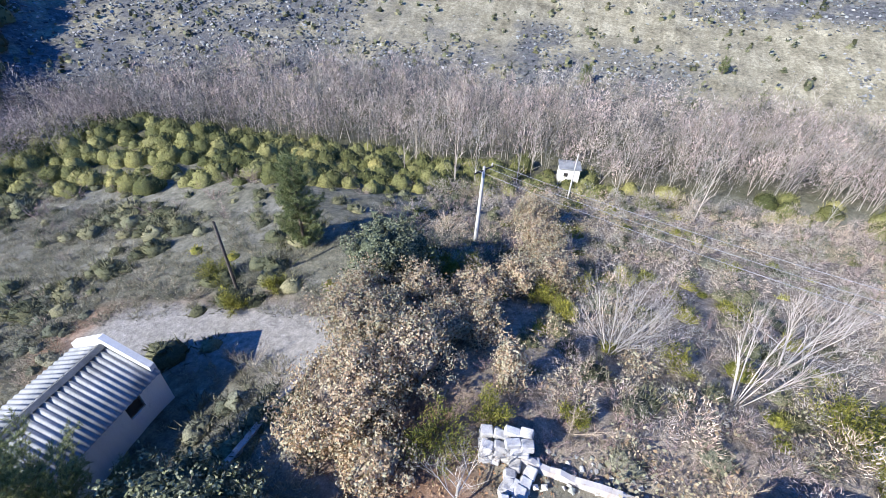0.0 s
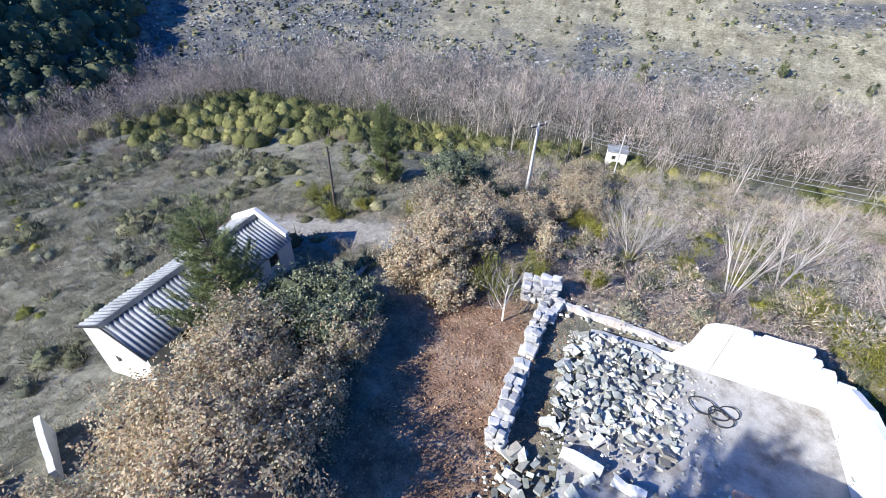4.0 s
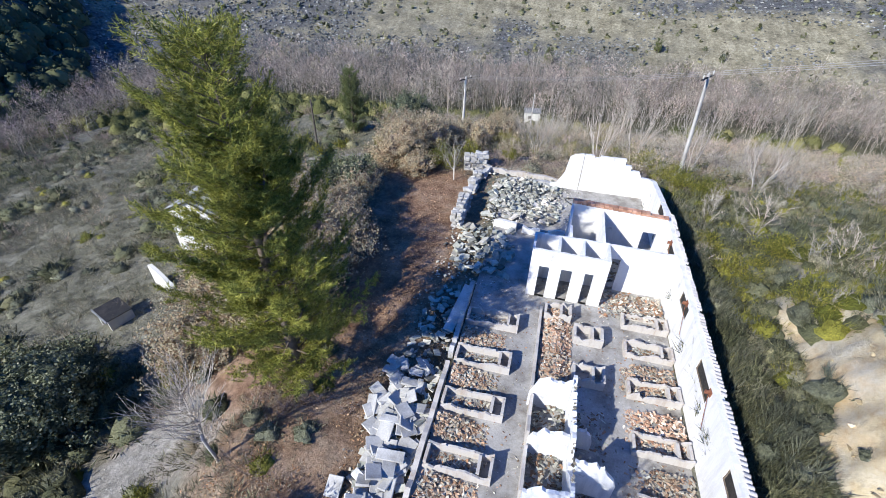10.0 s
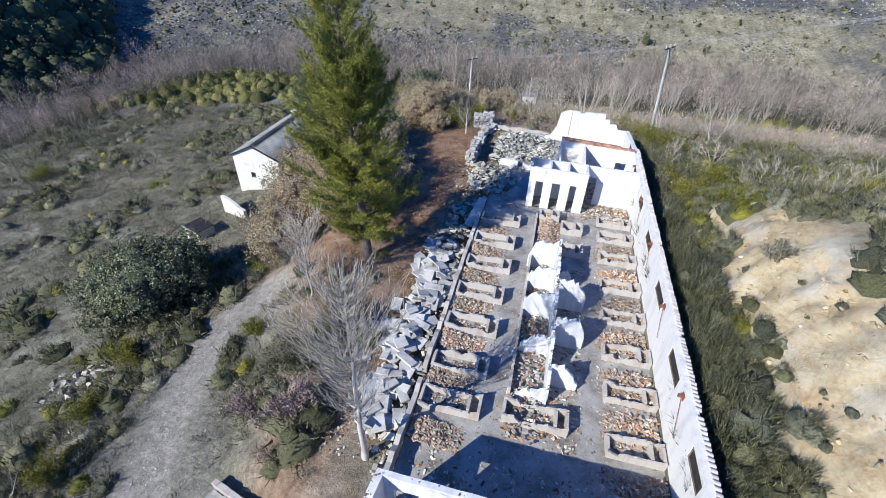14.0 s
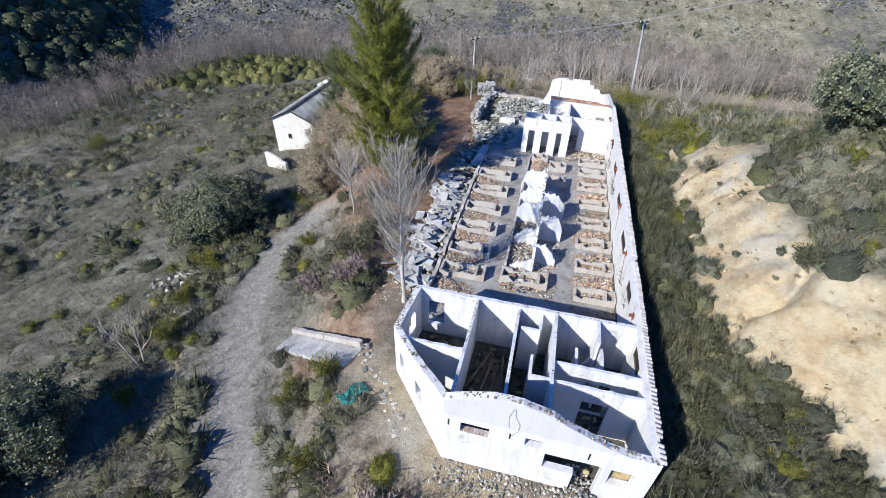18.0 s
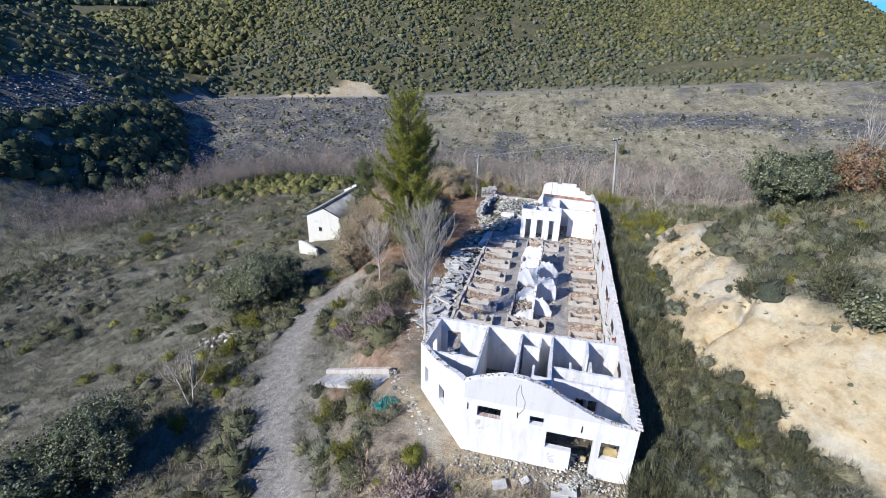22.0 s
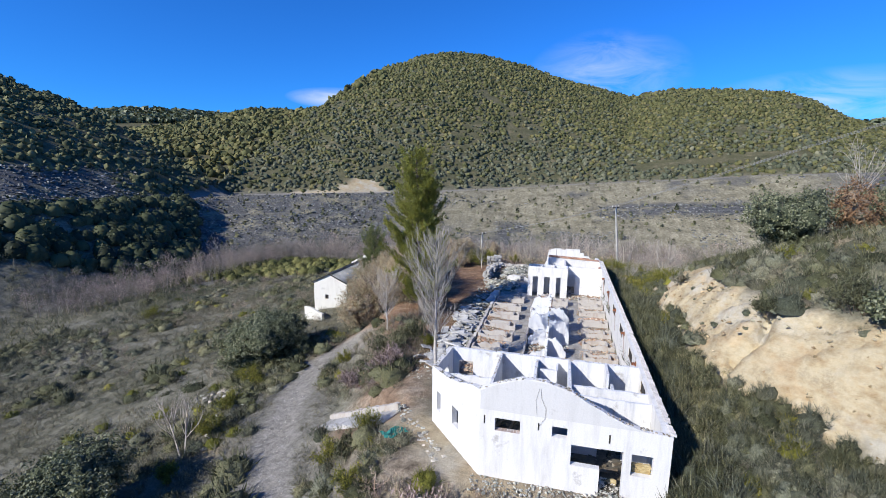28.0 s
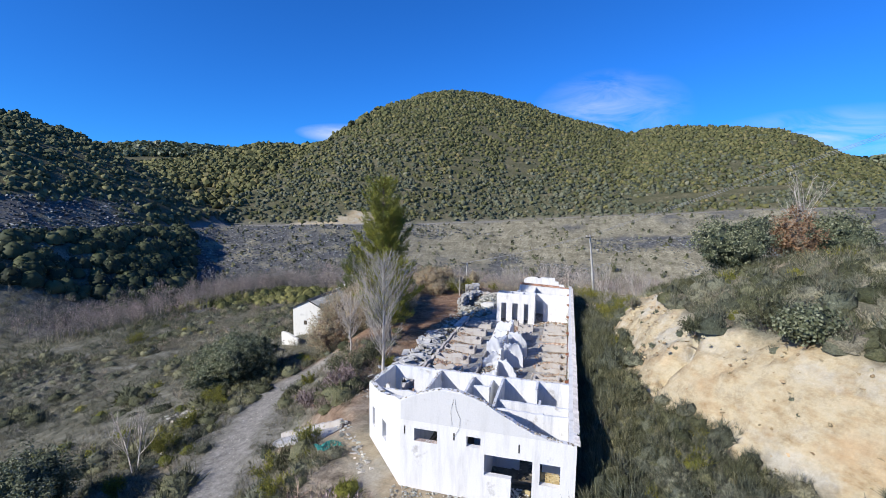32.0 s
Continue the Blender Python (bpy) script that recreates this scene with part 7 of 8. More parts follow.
M_TROUGH = mat_render_wall("trough_render", (0.46, 0.43, 0.395), (0.31, 0.235, 0.18), 0.9)
for i, y in enumerate((10.2, 12.2, 14.7, 17.1, 19.65, 22.05, 24.6)):
    feeding_trough(-9.7, -7.15 - 0.05 * (i % 2), y, 0.95, 0.47, "troughs along the west side", 300 + i)
for i, y in enumerate((7.6, 10.0, 12.5, 14.8, 17.2, 19.65, 22.2, 24.5, 26.3)):
    feeding_trough(-2.25, -0.12, y, 0.85, 0.42, "troughs along the long wall", 330 + i)
for i, (x0, x1, y) in enumerate(((-6.3, -3.7, 10.4), (-4.55, -3.2, 22.3), (-4.55, -3.2, 24.7), (-6.0, -4.7, 25.9))):
    feeding_trough(x0, x1, y, 0.9, 0.55, "troughs in the middle row", 360 + i)

wall("pen_wall", (-4.6, 11.6), (-4.6, 21.2), ((0, 0.9), (0.6, 1.3), (1.5, 1.0), (2.2, 1.7), (3.1, 1.5), (3.6, 0.9), (4.4, 1.9), (5.6, 1.75), (6.2, 1.2), (6.9, 1.95), (8.6, 1.85), (9.6, 1.95)), (), 0.14, M_INNER, "broken white pen wall with a ragged top", jag=0.13, z=FLOOR, seed=4, step=0.16)
for i, (x0, x1, y, prof) in enumerate((
        (-4.6, -3.15, 17.7, ((0, 1.9), (0.9, 1.85), (1.2, 1.5), (1.45, 0.9))), (-4.6, -3.2, 15.1, ((0, 1.75), (1.0, 1.75), (1.3, 1.2), (1.4, 0.8))), (-4.6, -3.8, 19.4, ((0, 1.0), (0.5, 1.1), (0.8, 0.6))),
        (-4.6, -3.4, 12.7, ((0, 1.2), (0.5, 1.3), (1.2, 0.5))), (-6.15, -4.75, 16.6, ((0, 1.2), (0.4, 1.6), (1.4, 1.7))), (-6.15, -4.75, 18.7, ((0, 1.0), (0.5, 1.6), (1.4, 1.6))),
        (-6.3, -4.75, 20.8, ((0, 0.6), (0.3, 1.7), (1.55, 1.9))), (-6.0, -4.75, 14.2, ((0, 0.7), (0.6, 1.2), (1.25, 1.3))), (-5.9, -4.75, 11.7, ((0, 0.3), (0.6, 0.7), (1.15, 0.8))))):
    wall("pen_wall", (x0, y), (x1 - 0.005, y), prof, (), 0.13, M_INNER, "broken white cross wall of a pen with a ragged top", jag=0.12, z=FLOOR, seed=50 + i, step=0.13)
for i, (y0, y1, zt) in enumerate(((11.8, 14.1, 0.45), (14.5, 16.5, 0.7), (16.9, 18.6, 0.8), (19.0, 20.7, 1.0), (21.5, 26.6, 0.35))):
    wall("pen_wall", (-6.1, y0), (-6.1, y1), ((0, zt), ((y1 - y0) / 2, zt * 0.7), (y1 - y0, zt * 0.9)), (), 0.12, M_TROUGH, "low edge wall of a ruined pen", jag=0.06, z=FLOOR, seed=70 + i)
wall("wall_stub", (-9.8, 6.3), (-9.8, 11.4), ((0, 0.7), (2.0, 0.6), (3.5, 0.35), (5.1, 0.4)), (), 0.2, M_TROUGH, "low remnant of the outer wall", jag=0.14, z=FLOOR, seed=81)
wall("wall_stub", (-9.8, 11.9), (-9.8, 21.8), ((0, 0.45), (3, 0.3), (6, 0.45), (9.9, 0.4)), (), 0.2, M_TROUGH, "low remnant of the outer wall", jag=0.14, z=FLOOR, seed=82)
wall("wall_stub", (-9.8, 22.3), (-9.8, 27.6), ((0, 0.35), (2.5, 0.5), (5.3, 0.3)), (), 0.22, M_SLAB, "low remnant of the outer wall", jag=0.14, z=FLOOR, seed=83)
# leaning slab fallen on the wall line
sl = tagged(part("fallen_slab", soft_box(-0.25, 0.25, -1.6, 1.6, -0.07, 0.07, 0.02), M_SLAB, None), "long grey concrete beam lying along the wall line", "concrete slab")
sl.matrix_world = pose(-10.2, 25.3, 0.62, 4, 10, -6)

# ---- rubble ----
ROCK_T = [rock_template(60 + s) for s in range(8)]
BLOCK_T = [block_template(s) for s in range(8)]
M_STONEBITS = mat_island("pale_stone_bits", ((0.0, (0.2, 0.19, 0.17)), (0.4, (0.42, 0.41, 0.385)), (1.0, (0.66, 0.64, 0.6))), 0.9, 6)
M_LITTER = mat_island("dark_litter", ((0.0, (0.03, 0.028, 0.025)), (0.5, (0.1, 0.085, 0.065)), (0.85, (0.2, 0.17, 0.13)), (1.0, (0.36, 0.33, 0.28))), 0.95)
M_FOAM = mat_mottled("old_foam", (0.3, 0.21, 0.09), (0.45, 0.34, 0.16), (0.55, 0.46, 0.27), 4.0, 25, 0.95)
BIT_T = [block_template(20 + s, 0.5, 0.22, 0.07, 40) for s in range(8)]


def heap(x, y, cx, cy, sx, sy, h):
    return h * np.exp(-((x - cx) / sx) ** 2 - ((y - cy) / sy) ** 2)


def rubble(name, n, x0, x1, y0, y1, base, size, templates, material, label, seed, height=None, category="rubble"):
    r = np.random.default_rng(seed)
    x, y = r.uniform(x0, x1, n), r.uniform(y0, y1, n)
    z = np.full(n, base) if height is None else base + height(x, y)
    scatter(name, templates, x, y, r.uniform(size * 0.5, size * 1.5, n), material, label, category, 0.03, seed, z=z, stony=True)


for i, y in enumerate((8.6, 11.2, 13.4, 15.9, 18.3, 20.8, 23.2)):
    rubble("tile_rubble", 460, -9.65, -7.6, y + 0.05, y + 1.1, FLOOR, 0.135, BIT_T, M_TILEBITS, "heap of broken roof tiles between the troughs", 400 + i, lambda x, y_: 0.25 * np.clip((-7.9 - x) / 1.6, 0, 1))
    rubble("tile_rubble", 460, -2.45, -0.15, y - 0.6, y + 0.9, FLOOR, 0.13, BIT_T, M_TILEBITS, "broken roof tiles strewn between the troughs", 420 + i, lambda x, y_: 0.16 * np.clip((x + 2.3) / 1.6, 0, 1))
for i, y in enumerate((10.2, 12.2, 14.7, 17.1, 19.65, 22.05, 24.6)):
    rubble("trough_rubble", 110, -9.5, -7.75, y + 0.16, y + 0.75, FLOOR + 0.03, 0.13, BIT_T, M_DEBRIS, "rubble lying in the trough", 440 + i)
    rubble("trough_rubble", 100, -2.1, -0.3, y + 0.1, y + 0.65, FLOOR + 0.03, 0.12, BIT_T, M_DEBRIS, "rubble lying in the trough", 460 + i)
rubble("brick_rubble", 1150, -6.0, -4.6, 21.3, 26.6, FLOOR, 0.15, BIT_T, M_TILEBITS, "long heap of broken bricks and tiles", 480, lambda x, y: 0.32 * np.exp(-((x + 5.35) / 0.5) ** 2))
rubble("brick_rubble", 1700, -6.2, -3.2, 9.6, 21.2, FLOOR, 0.16, BIT_T, M_DEBRIS, "rubble between the broken pen walls", 481, lambda x, y: 0.28 * np.exp(-((x + 5.3) / 0.6) ** 2))
rubble("brick_rubble", 600, -3.3, -0.2, 26.9, 29.1, FLOOR, 0.16, BIT_T, M_DEBRIS, "rubble before the inner wall", 482, lambda x, y: 0.25 * np.clip((x + 3.3) / 2, 0, 1) * np.clip((29 - y), 0, 1))
rubble("floor_litter", 8000, -9.6, -0.2, 6.3, 29, FLOOR, 0.095, BIT_T, M_DEBRIS, "small rubble strewn over the concrete floor", 483)
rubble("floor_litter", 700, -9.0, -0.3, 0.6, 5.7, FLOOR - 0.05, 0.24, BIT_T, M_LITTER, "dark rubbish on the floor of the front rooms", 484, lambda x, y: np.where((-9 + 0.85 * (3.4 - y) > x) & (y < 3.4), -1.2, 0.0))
rubble("room_rubble", 260, -5.0, -0.3, 29.5, 32.3, FLOOR, 0.2, BIT_T, M_LITTER, "dark rubble on the floor of the inner rooms", 485)
rubble("stone_rubble", 250, -10.6, -5.6, 35.4, 40.0, FLOOR, 0.4, ROCK_T, M_STONEBITS, "field of pale broken stones at the end of the ruin", 486, lambda x, y: 0.35 * np.exp(-((x + 8.6) / 1.6) ** 2))
rubble("stone_rubble", 640, -10.6, -4.2, 33.6, 40.0, FLOOR, 0.19, ROCK_T, M_STONEBITS, "small pale stones and mortar at the end of the ruin", 487, lambda x, y: 0.3 * np.exp(-((x + 8.6) / 1.6) ** 2))
rubble("stone_rubble", 150, -10.6, -6.0, 34.6, 39.9, FLOOR, 0.4, BLOCK_T, M_STONEBITS, "pale broken blocks at the end of the ruin", 498, lambda x, y: 0.15 + 0 * x)
rubble("stone_rubble", 120, -11.6, -8.2, 28.6, 33.2, 0.2, 0.42, BLOCK_T, M_STONEBITS, "tumbled pale blocks beside the path", 488, lambda x, y: 0.3 * np.exp(-((x + 9.8) / 1.3) ** 2))
rubble("stone_rubble", 260, -12.4, -8.2, 27.4, 33.4, 0.18, 0.2, ROCK_T, M_STONEBITS, "small pale stones beside the path", 489, lambda x, y: 0.22 * np.exp(-((x + 9.8) / 1.3) ** 2))
rubble("slab_rubble", 330, -12.0, -9.9, 8.5, 27, 0.18, 0.3, BLOCK_T, M_STONEBITS, "broken concrete pieces along the wall line", 490, lambda x, y: 0.2 * np.exp(-((x + 10.6) / 0.9) ** 2))
rubble("slab_rubble", 900, -12.8, -9.9, 7.5, 27, 0.15, 0.14, ROCK_T, M_DEBRIS, "small stones along the wall line", 491, lambda x, y: 0.15 * np.exp(-((x + 10.6) / 0.9) ** 2))
rubble("front_rubble", 420, -7.2, 0.3, -1.1, -0.05, 0.02, 0.15, ROCK_T, M_STONEBITS, "small pale rubble along the foot of the front wall", 492, lambda x, y: 0.12 + 0.25 * np.exp(-((x + 1.7) / 0.8) ** 2))
rubble("front_rubble", 180, -2.3, -1.3, -0.9, 0.9, 0.1, 0.14, ROCK_T, M_STONEBITS, "small pale rubble in the broken doorway", 493, lambda x, y: 0.25 + 0 * x)


def slab_heap():
    e = thing("slab_heap", (-11.2, 15.5, 0.2), "heap of broken grey concrete slabs beside the ruin", "slab heap")
    r = random.Random(8)
    meshes = []
    for k in range(6):
        a, b, c = r.uniform(0.22, 0.52), r.uniform(0.16, 0.36), r.uniform(0.035, 0.07)
        meshes.append(shared("slab", soft_box(-a, a, -b, b, -c, c, 0.018), M_SLAB))
    for i in range(160):
        y = r.uniform(-6.8, 6.0)
        x = r.gauss(0.0 if y > -1 else -0.5, 0.62)
        placed("slab", r.choice(meshes), e, pose(x, y, 0.12 + max(0, 0.5 - 0.45 * abs(x)) * r.random() * 1.1, r.gauss(0, 13), r.gauss(0, 13), r.uniform(0, 180)))


slab_heap()


def stone_wall(name, x, y, length, courses, label, seed, turn=90.0, wide=0.55):
    """Dry-laid pale blocks, the top courses partly fallen."""
    r = random.Random(seed)
    e = thing(name, (x, y, gz(x, y) if x < -10.5 else FLOOR), label, "stone wall", turn=turn)
    meshes = []
    for k in range(5):
        a, b, c = r.uniform(0.13, 0.3), r.uniform(0.14, 0.25), r.uniform(0.09, 0.16)
        meshes.append((a, shared("stone", soft_box(-a, a, -b, b, -c, c, 0.035), M_STONE)))
    for c in range(courses):
        u = 0.0
        while u < length:
            a, me = r.choice(meshes)
            if c < courses - 1 or r.random() < 0.55:
                for side in (-1, 1):
                    placed("stone", me, e, pose(u + a, side * wide * 0.28 + r.uniform(-0.1, 0.1), 0.1 + c * 0.22 + r.uniform(-0.03, 0.05), r.uniform(-14, 14), r.uniform(-14, 14), r.uniform(-24, 24)))
            u += 2 * a + 0.02
    return e


stone_wall("stone_wall", -12.15, 32.9, 3.5, 5, "low wall of pale rough blocks beside the path", 31)
stone_wall("stone_wall", -12.1, 37.6, 2.6, 3, "fallen low wall of pale rough blocks", 32)
stone_wall("stone_pillar", -13.5, 41.6, 1.5, 6, "broken pillar of pale rough blocks at the corner of the ruin", 33, 12.0, 0.8)
stone_wall("stone_wall", -12.0, 40.2, 1.3, 2, "fallen pale rough blocks beside the path", 34, 80.0, 0.9)

# black hose in loops on the rubble
hose = thing("hose", (-4.4, 37.9, FLOOR + 0.06), "loops of black hose on the pale rubble", "hose")
r = random.Random(2)
loops = []
for k in range(4):
    cx, cy, rr = r.uniform(-0.6, 0.6), r.uniform(-0.35, 0.35), r.uniform(0.35, 0.55)
    pts = [(cx + math.cos(t) * rr, cy + math.sin(t) * rr * 0.8, 0.06 + 0.04 * math.sin(t * 2 + k)) for t in np.linspace(0, 2 * math.pi, 20)]
    loops.append((pts, [0.025] * 20))
for lp in loops:
    part("loop", tubes_mesh("loop", [lp], M_DARK, 6), M_DARK, hose)

# rusty roof brackets and their stays on the long wall
for i, y in enumerate((6.9, 11.5, 16.3, 21.2, 26.0, 30.75)):
    e = thing("roof_bracket", (-0.06, y, 2.86), "rusty iron roof bracket fixed on the long white wall", "bracket", "roof brackets")
    part("plate", soft_box(-0.03, 0.0, -0.13, 0.13, -0.13, 0.13, 0.01), M_RUST, e)
    part("arm", box_bm(-0.2, -0.03, -0.035, 0.035, -0.05, 0.09), M_RUST, e)
    part("stay", tubes_mesh("stay", [([(-0.05, 0, -0.1), (-0.06, -0.75, -1.25)], [0.012, 0.012])], M_RUST, 5), M_RUST, e)


# ---- front rooms: fallen timbers ----
r = random.Random(14)
for i, (x, y, L, a) in enumerate(((-6.0, 3.2, 3.6, 82), (-5.6, 2.6, 3.2, 88), (-5.2, 3.8, 2.6, 95), (-6.3, 4.2, 2.4, 70), (-5.9, 1.4, 1.6, 20), (-4.2, 2.0, 1.8, 80), (-8.2, 4.6, 1.8, 10), (-7.8, 4.2, 1.4, 40), (-2.2, 1.2, 1.8, 15))):
    t = tagged(part("fallen_timber", soft_box(-L / 2, L / 2, -0.06, 0.06, -0.05, 0.05, 0.01), M_WOODRUIN, None), "weathered roof timber lying in the front rooms", "timber", "fallen timbers")
    t.matrix_world = pose(x, y, FLOOR + 0.12, r.uniform(-4, 4), r.uniform(-3, 3), a)
for i, (x, y, s) in enumerate(((-7.6, 4.9, 0.5), (-8.1, 3.5, 0.4), (-7.5, 1.9, 0.5), (-1.6, 0.75, 0.55), (-0.8, 0.8, 0.5), (-6.3, 1.0, 0.4))):
    v, f = rock_template(200 + i)
    ob = new("foam_lump", fast_mesh("foam_lump", v * s, f, M_FOAM))
    ob.matrix_world = pose(x, y, FLOOR - 0.05)
    tagged(ob, "lump of yellowish insulation rubbish on the floor", "rubbish", "insulation lumps")


# ---- before the front wall ----
def build_steps():
    e = thing("outdoor_steps", (-17.14, 6.22, -2.2), "broken white concrete steps climbing from the track to the ruin", "steps", turn=-19.7)
    me = shared("step", soft_box(0, 0.4, -1.3, -0.02, -0.7, 0.0, 0.015), M_SLAB)
    for k in range(14):
        placed("step", me, e, pose(0.385 * k, PEN_R.uniform(-0.05, 0.03), 0.457 * 0.385 * (k + 0.6) - 0.47, PEN_R.uniform(-2, 2), PEN_R.uniform(-3, 3), PEN_R.uniform(-1.5, 1.5)))
    for u0, u1, lift in ((-0.25, 2.55, 0.0), (2.6, 5.3, 0.05)):
        prof = [(u - u0, 0.457 * u + lift + 1.18 + PEN_R.uniform(-0.02, 0.02)) for u in np.linspace(u0, u1, 8)]
        placed("side_wall", wall_mesh("side_wall", prof, (), 0.22, M_TROUGH, 0.04, 0.2), e, pose(u0, 0.0, -1.3))


build_steps()
bm = bmesh.new()
bmesh.ops.create_grid(bm, x_segments=16, y_segments=9, size=0.5)
for v in bm.verts:
    v.co = Vector((v.co.x * 1.3, v.co.y * 0.6 + 0.12 * math.sin(v.co.x * 7), 0.16 + 0.12 * noise.noise(v.co * 4) + 0.08 * noise.noise(v.co * 11)))
bmesh.ops.solidify(bm, geom=bm.faces[:], thickness=0.012)
net = tagged(part("garden_net", bm, M_GLASSGREEN, None), "crumpled green plastic net lying on the bank", "net")
net.matrix_world = pose(-11.3, 1.6, gz(-11.3, 1.6) + 0.1, 0, 10, 55)
for i in range(3):
    p = tagged(part("pipe", tubes_mesh("pipe", [([(-1.7, 0, 0), (1.7, 0, 0)], [0.06, 0.06])], M_POLE, 8), M_POLE, None), "long pale concrete pipe lying on the slope", "pipe", "pipes on the slope")
    p.matrix_world = pose(-4.6 + 0.04 * i, -2.55 - 0.2 * i, gz(-4.6, -2.5 - 0.2 * i) + 0.12, 0, 0, -14 - i)
for i, (x, y, a, s) in enumerate(((-4.95, -1.35, 20, 0.3), (-2.2, -0.95, 5, 0.38), (-2.5, -1.35, -8, 0.36), (-3.95, -0.95, 40, 0.2), (-6.9, -3.0, 30, 0.25))):
    ob = tagged(part("concrete_piece", soft_box(-s, s, -s * 0.7, s * 0.7, -0.06, 0.06, 0.02), M_SLAB, None), "flat piece of pale concrete lying on the slope", "concrete slab", "concrete pieces")
    ob.matrix_world = pose(x, y, gz(x, y) + 0.14, 8, -6, a)

# ---- the white farmhouse ----
HX0, HX1, HY0, HY1 = -33.2, -28.75, 31.05, 41.6
HRX, EAVE, RIDGE, HBASE = -31.0, -1.05, 0.02, -6.2


def build_house():
    e = thing("farmhouse", (0, 0, 0), "small white two-storey farmhouse with a corrugated grey roof", "house")
    H = -HBASE

    def hw(start, end, prof, holes, lb=""):
        me = wall_mesh("wall", prof, holes, 0.3, M_HOUSE, 0.0, 0.6)
        ob = new("wall", me)
        d = Vector(end) - Vector(start)
        ob.parent = e
        ob.matrix_local = pose(start[0], start[1], HBASE, 0, 0, math.degrees(math.atan2(d.y, d.x)))
        return ob
    w, L = HX1 - HX0, HY1 - HY0
    gab = ((0, H + EAVE), (HRX - HX0, H + RIDGE - 0.08), (w, H + EAVE))
    s = hw((HX0, HY0), (HX1, HY0), gab, ((1.5, 1.95, H - 3.15, H - 2.6), (2.6, 3.2, H - 4.9, H - 4.2)))
    hw((HX1, HY1), (HX0, HY1), ((0, H + EAVE + 0.35), (w - (HRX - HX0), H + RIDGE + 0.5), (w, H + EAVE + 0.4)), ())
    hw((HX1, HY0 + 0.3), (HX1, HY1 - 0.3), ((0, H + EAVE - 0.1), (L - 0.6, H + EAVE - 0.1)), ((1.6, 2.4, H - 2.3, H - 1.45), (5.0, 5.8, H - 2.3, H - 1.45), (8.2, 9.0, H - 2.3, H - 1.45)))
    hw((HX0, HY1 - 0.3), (HX0, HY0 + 0.3), ((0, H + EAVE - 0.1), (L - 0.6, H + EAVE - 0.1)), ((3, 3.8, H - 2.6, H - 1.7),))
    for ax, y0, z0, z1 in (("s", 1.5, -3.15, -2.6), ("e", 1.9, -2.3, -1.45), ("e", 5.3, -2.3, -1.45), ("e", 8.5, -2.3, -1.45)):
        wide = 0.45 if ax == "s" else 0.8
        win = part("window", box_bm(0.02, wide - 0.02, -0.01, 0.01, z0 + 0.02, z1 - 0.02), M_DARK, e, "dark empty window")
        win.matrix_local = pose(HX0 + y0, HY0 + 0.14, 0) if ax == "s" else pose(HX1 - 0.14, HY0 + y0, 0, 0, 0, 90)
        part("window_frame", box_bm(-0.0, 0.05, -0.04, -0.012, z0, z1), M_WOODRUIN, win)
        part("window_frame", box_bm(wide - 0.05, wide, -0.04, -0.012, z0, z1), M_WOODRUIN, win)
        part("window_sill", box_bm(0.05, wide - 0.05, -0.05, -0.012, z0, z0 + 0.05), M_WOODRUIN, win)
    fl = part("floor", box_bm(HX0 + 0.3, HX1 - 0.3, HY0 + 0.3, HY1 - 0.3, -3.9, -3.75), M_DARKFLOOR, e)
    # corrugated sheets, one mesh for all
    for side, xe in ((-1, HX0 - 0.28), (1, HX1 + 0.28)):
        n, wid = 48, 1.06
        run = abs(xe - HRX)
        drop = (RIDGE - EAVE) / abs((HX1 if side > 0 else HX0) - HRX) * run
        vs, fs = [], []
        for i in range(n + 1):
            yy = wid * i / n
            zz = 0.034 * math.cos(2 * math.pi * yy / 0.265)
            for xx, dz in ((0, 0.0), (side * run, -drop)):
                vs += [(xx, yy, zz + dz), (xx, yy, zz + dz - 0.012)]
        for i in range(n):
            a = i * 4
            fs += [(a, a + 4, a + 6, a + 2), (a + 1, a + 3, a + 7, a + 5), (a + 2, a + 6, a + 7, a + 3), (a, a + 1, a + 5, a + 4)]
        me = fast_mesh("roof_sheet", vs, fs, M_SHEET, True)
        for k in range(10):
            placed("roof_sheet", me, e, pose(HRX, HY0 - 0.15 + 1.06 * k, RIDGE + 0.05 + 0.004 * (k % 2)))
    bm = bmesh.new()
    for i, (dx, dz) in enumerate(((-0.22, -0.07), (0, 0.06), (0.22, -0.07))):
        for y in (HY0 - 0.2, HY1 - 0.3):
            bm.verts.new((HRX + dx, y, RIDGE + 0.09 + dz))
    bm.verts.ensure_lookup_table()
    bm.faces.new([bm.verts[i] for i in (0, 1, 3, 2)])
    bm.faces.new([bm.verts[i] for i in (2, 3, 5, 4)])
    bmesh.ops.solidify(bm, geom=bm.faces[:], thickness=0.02)
    part("ridge_cap", bm, M_SHEET, e)
    for x0, x1 in ((HX0 - 0.3, HRX), (HRX, HX1 + 0.3)):
        za, zb = (EAVE - 0.1, RIDGE + 0.0) if x0 < HX0 else (RIDGE + 0.0, EAVE - 0.1)
        part("verge_board", tubes_mesh("verge_board", [([(x0, HY0 - 0.17, za), (x1, HY0 - 0.17, zb)], [0.06, 0.06])], M_DARK, 4), M_DARK, e)


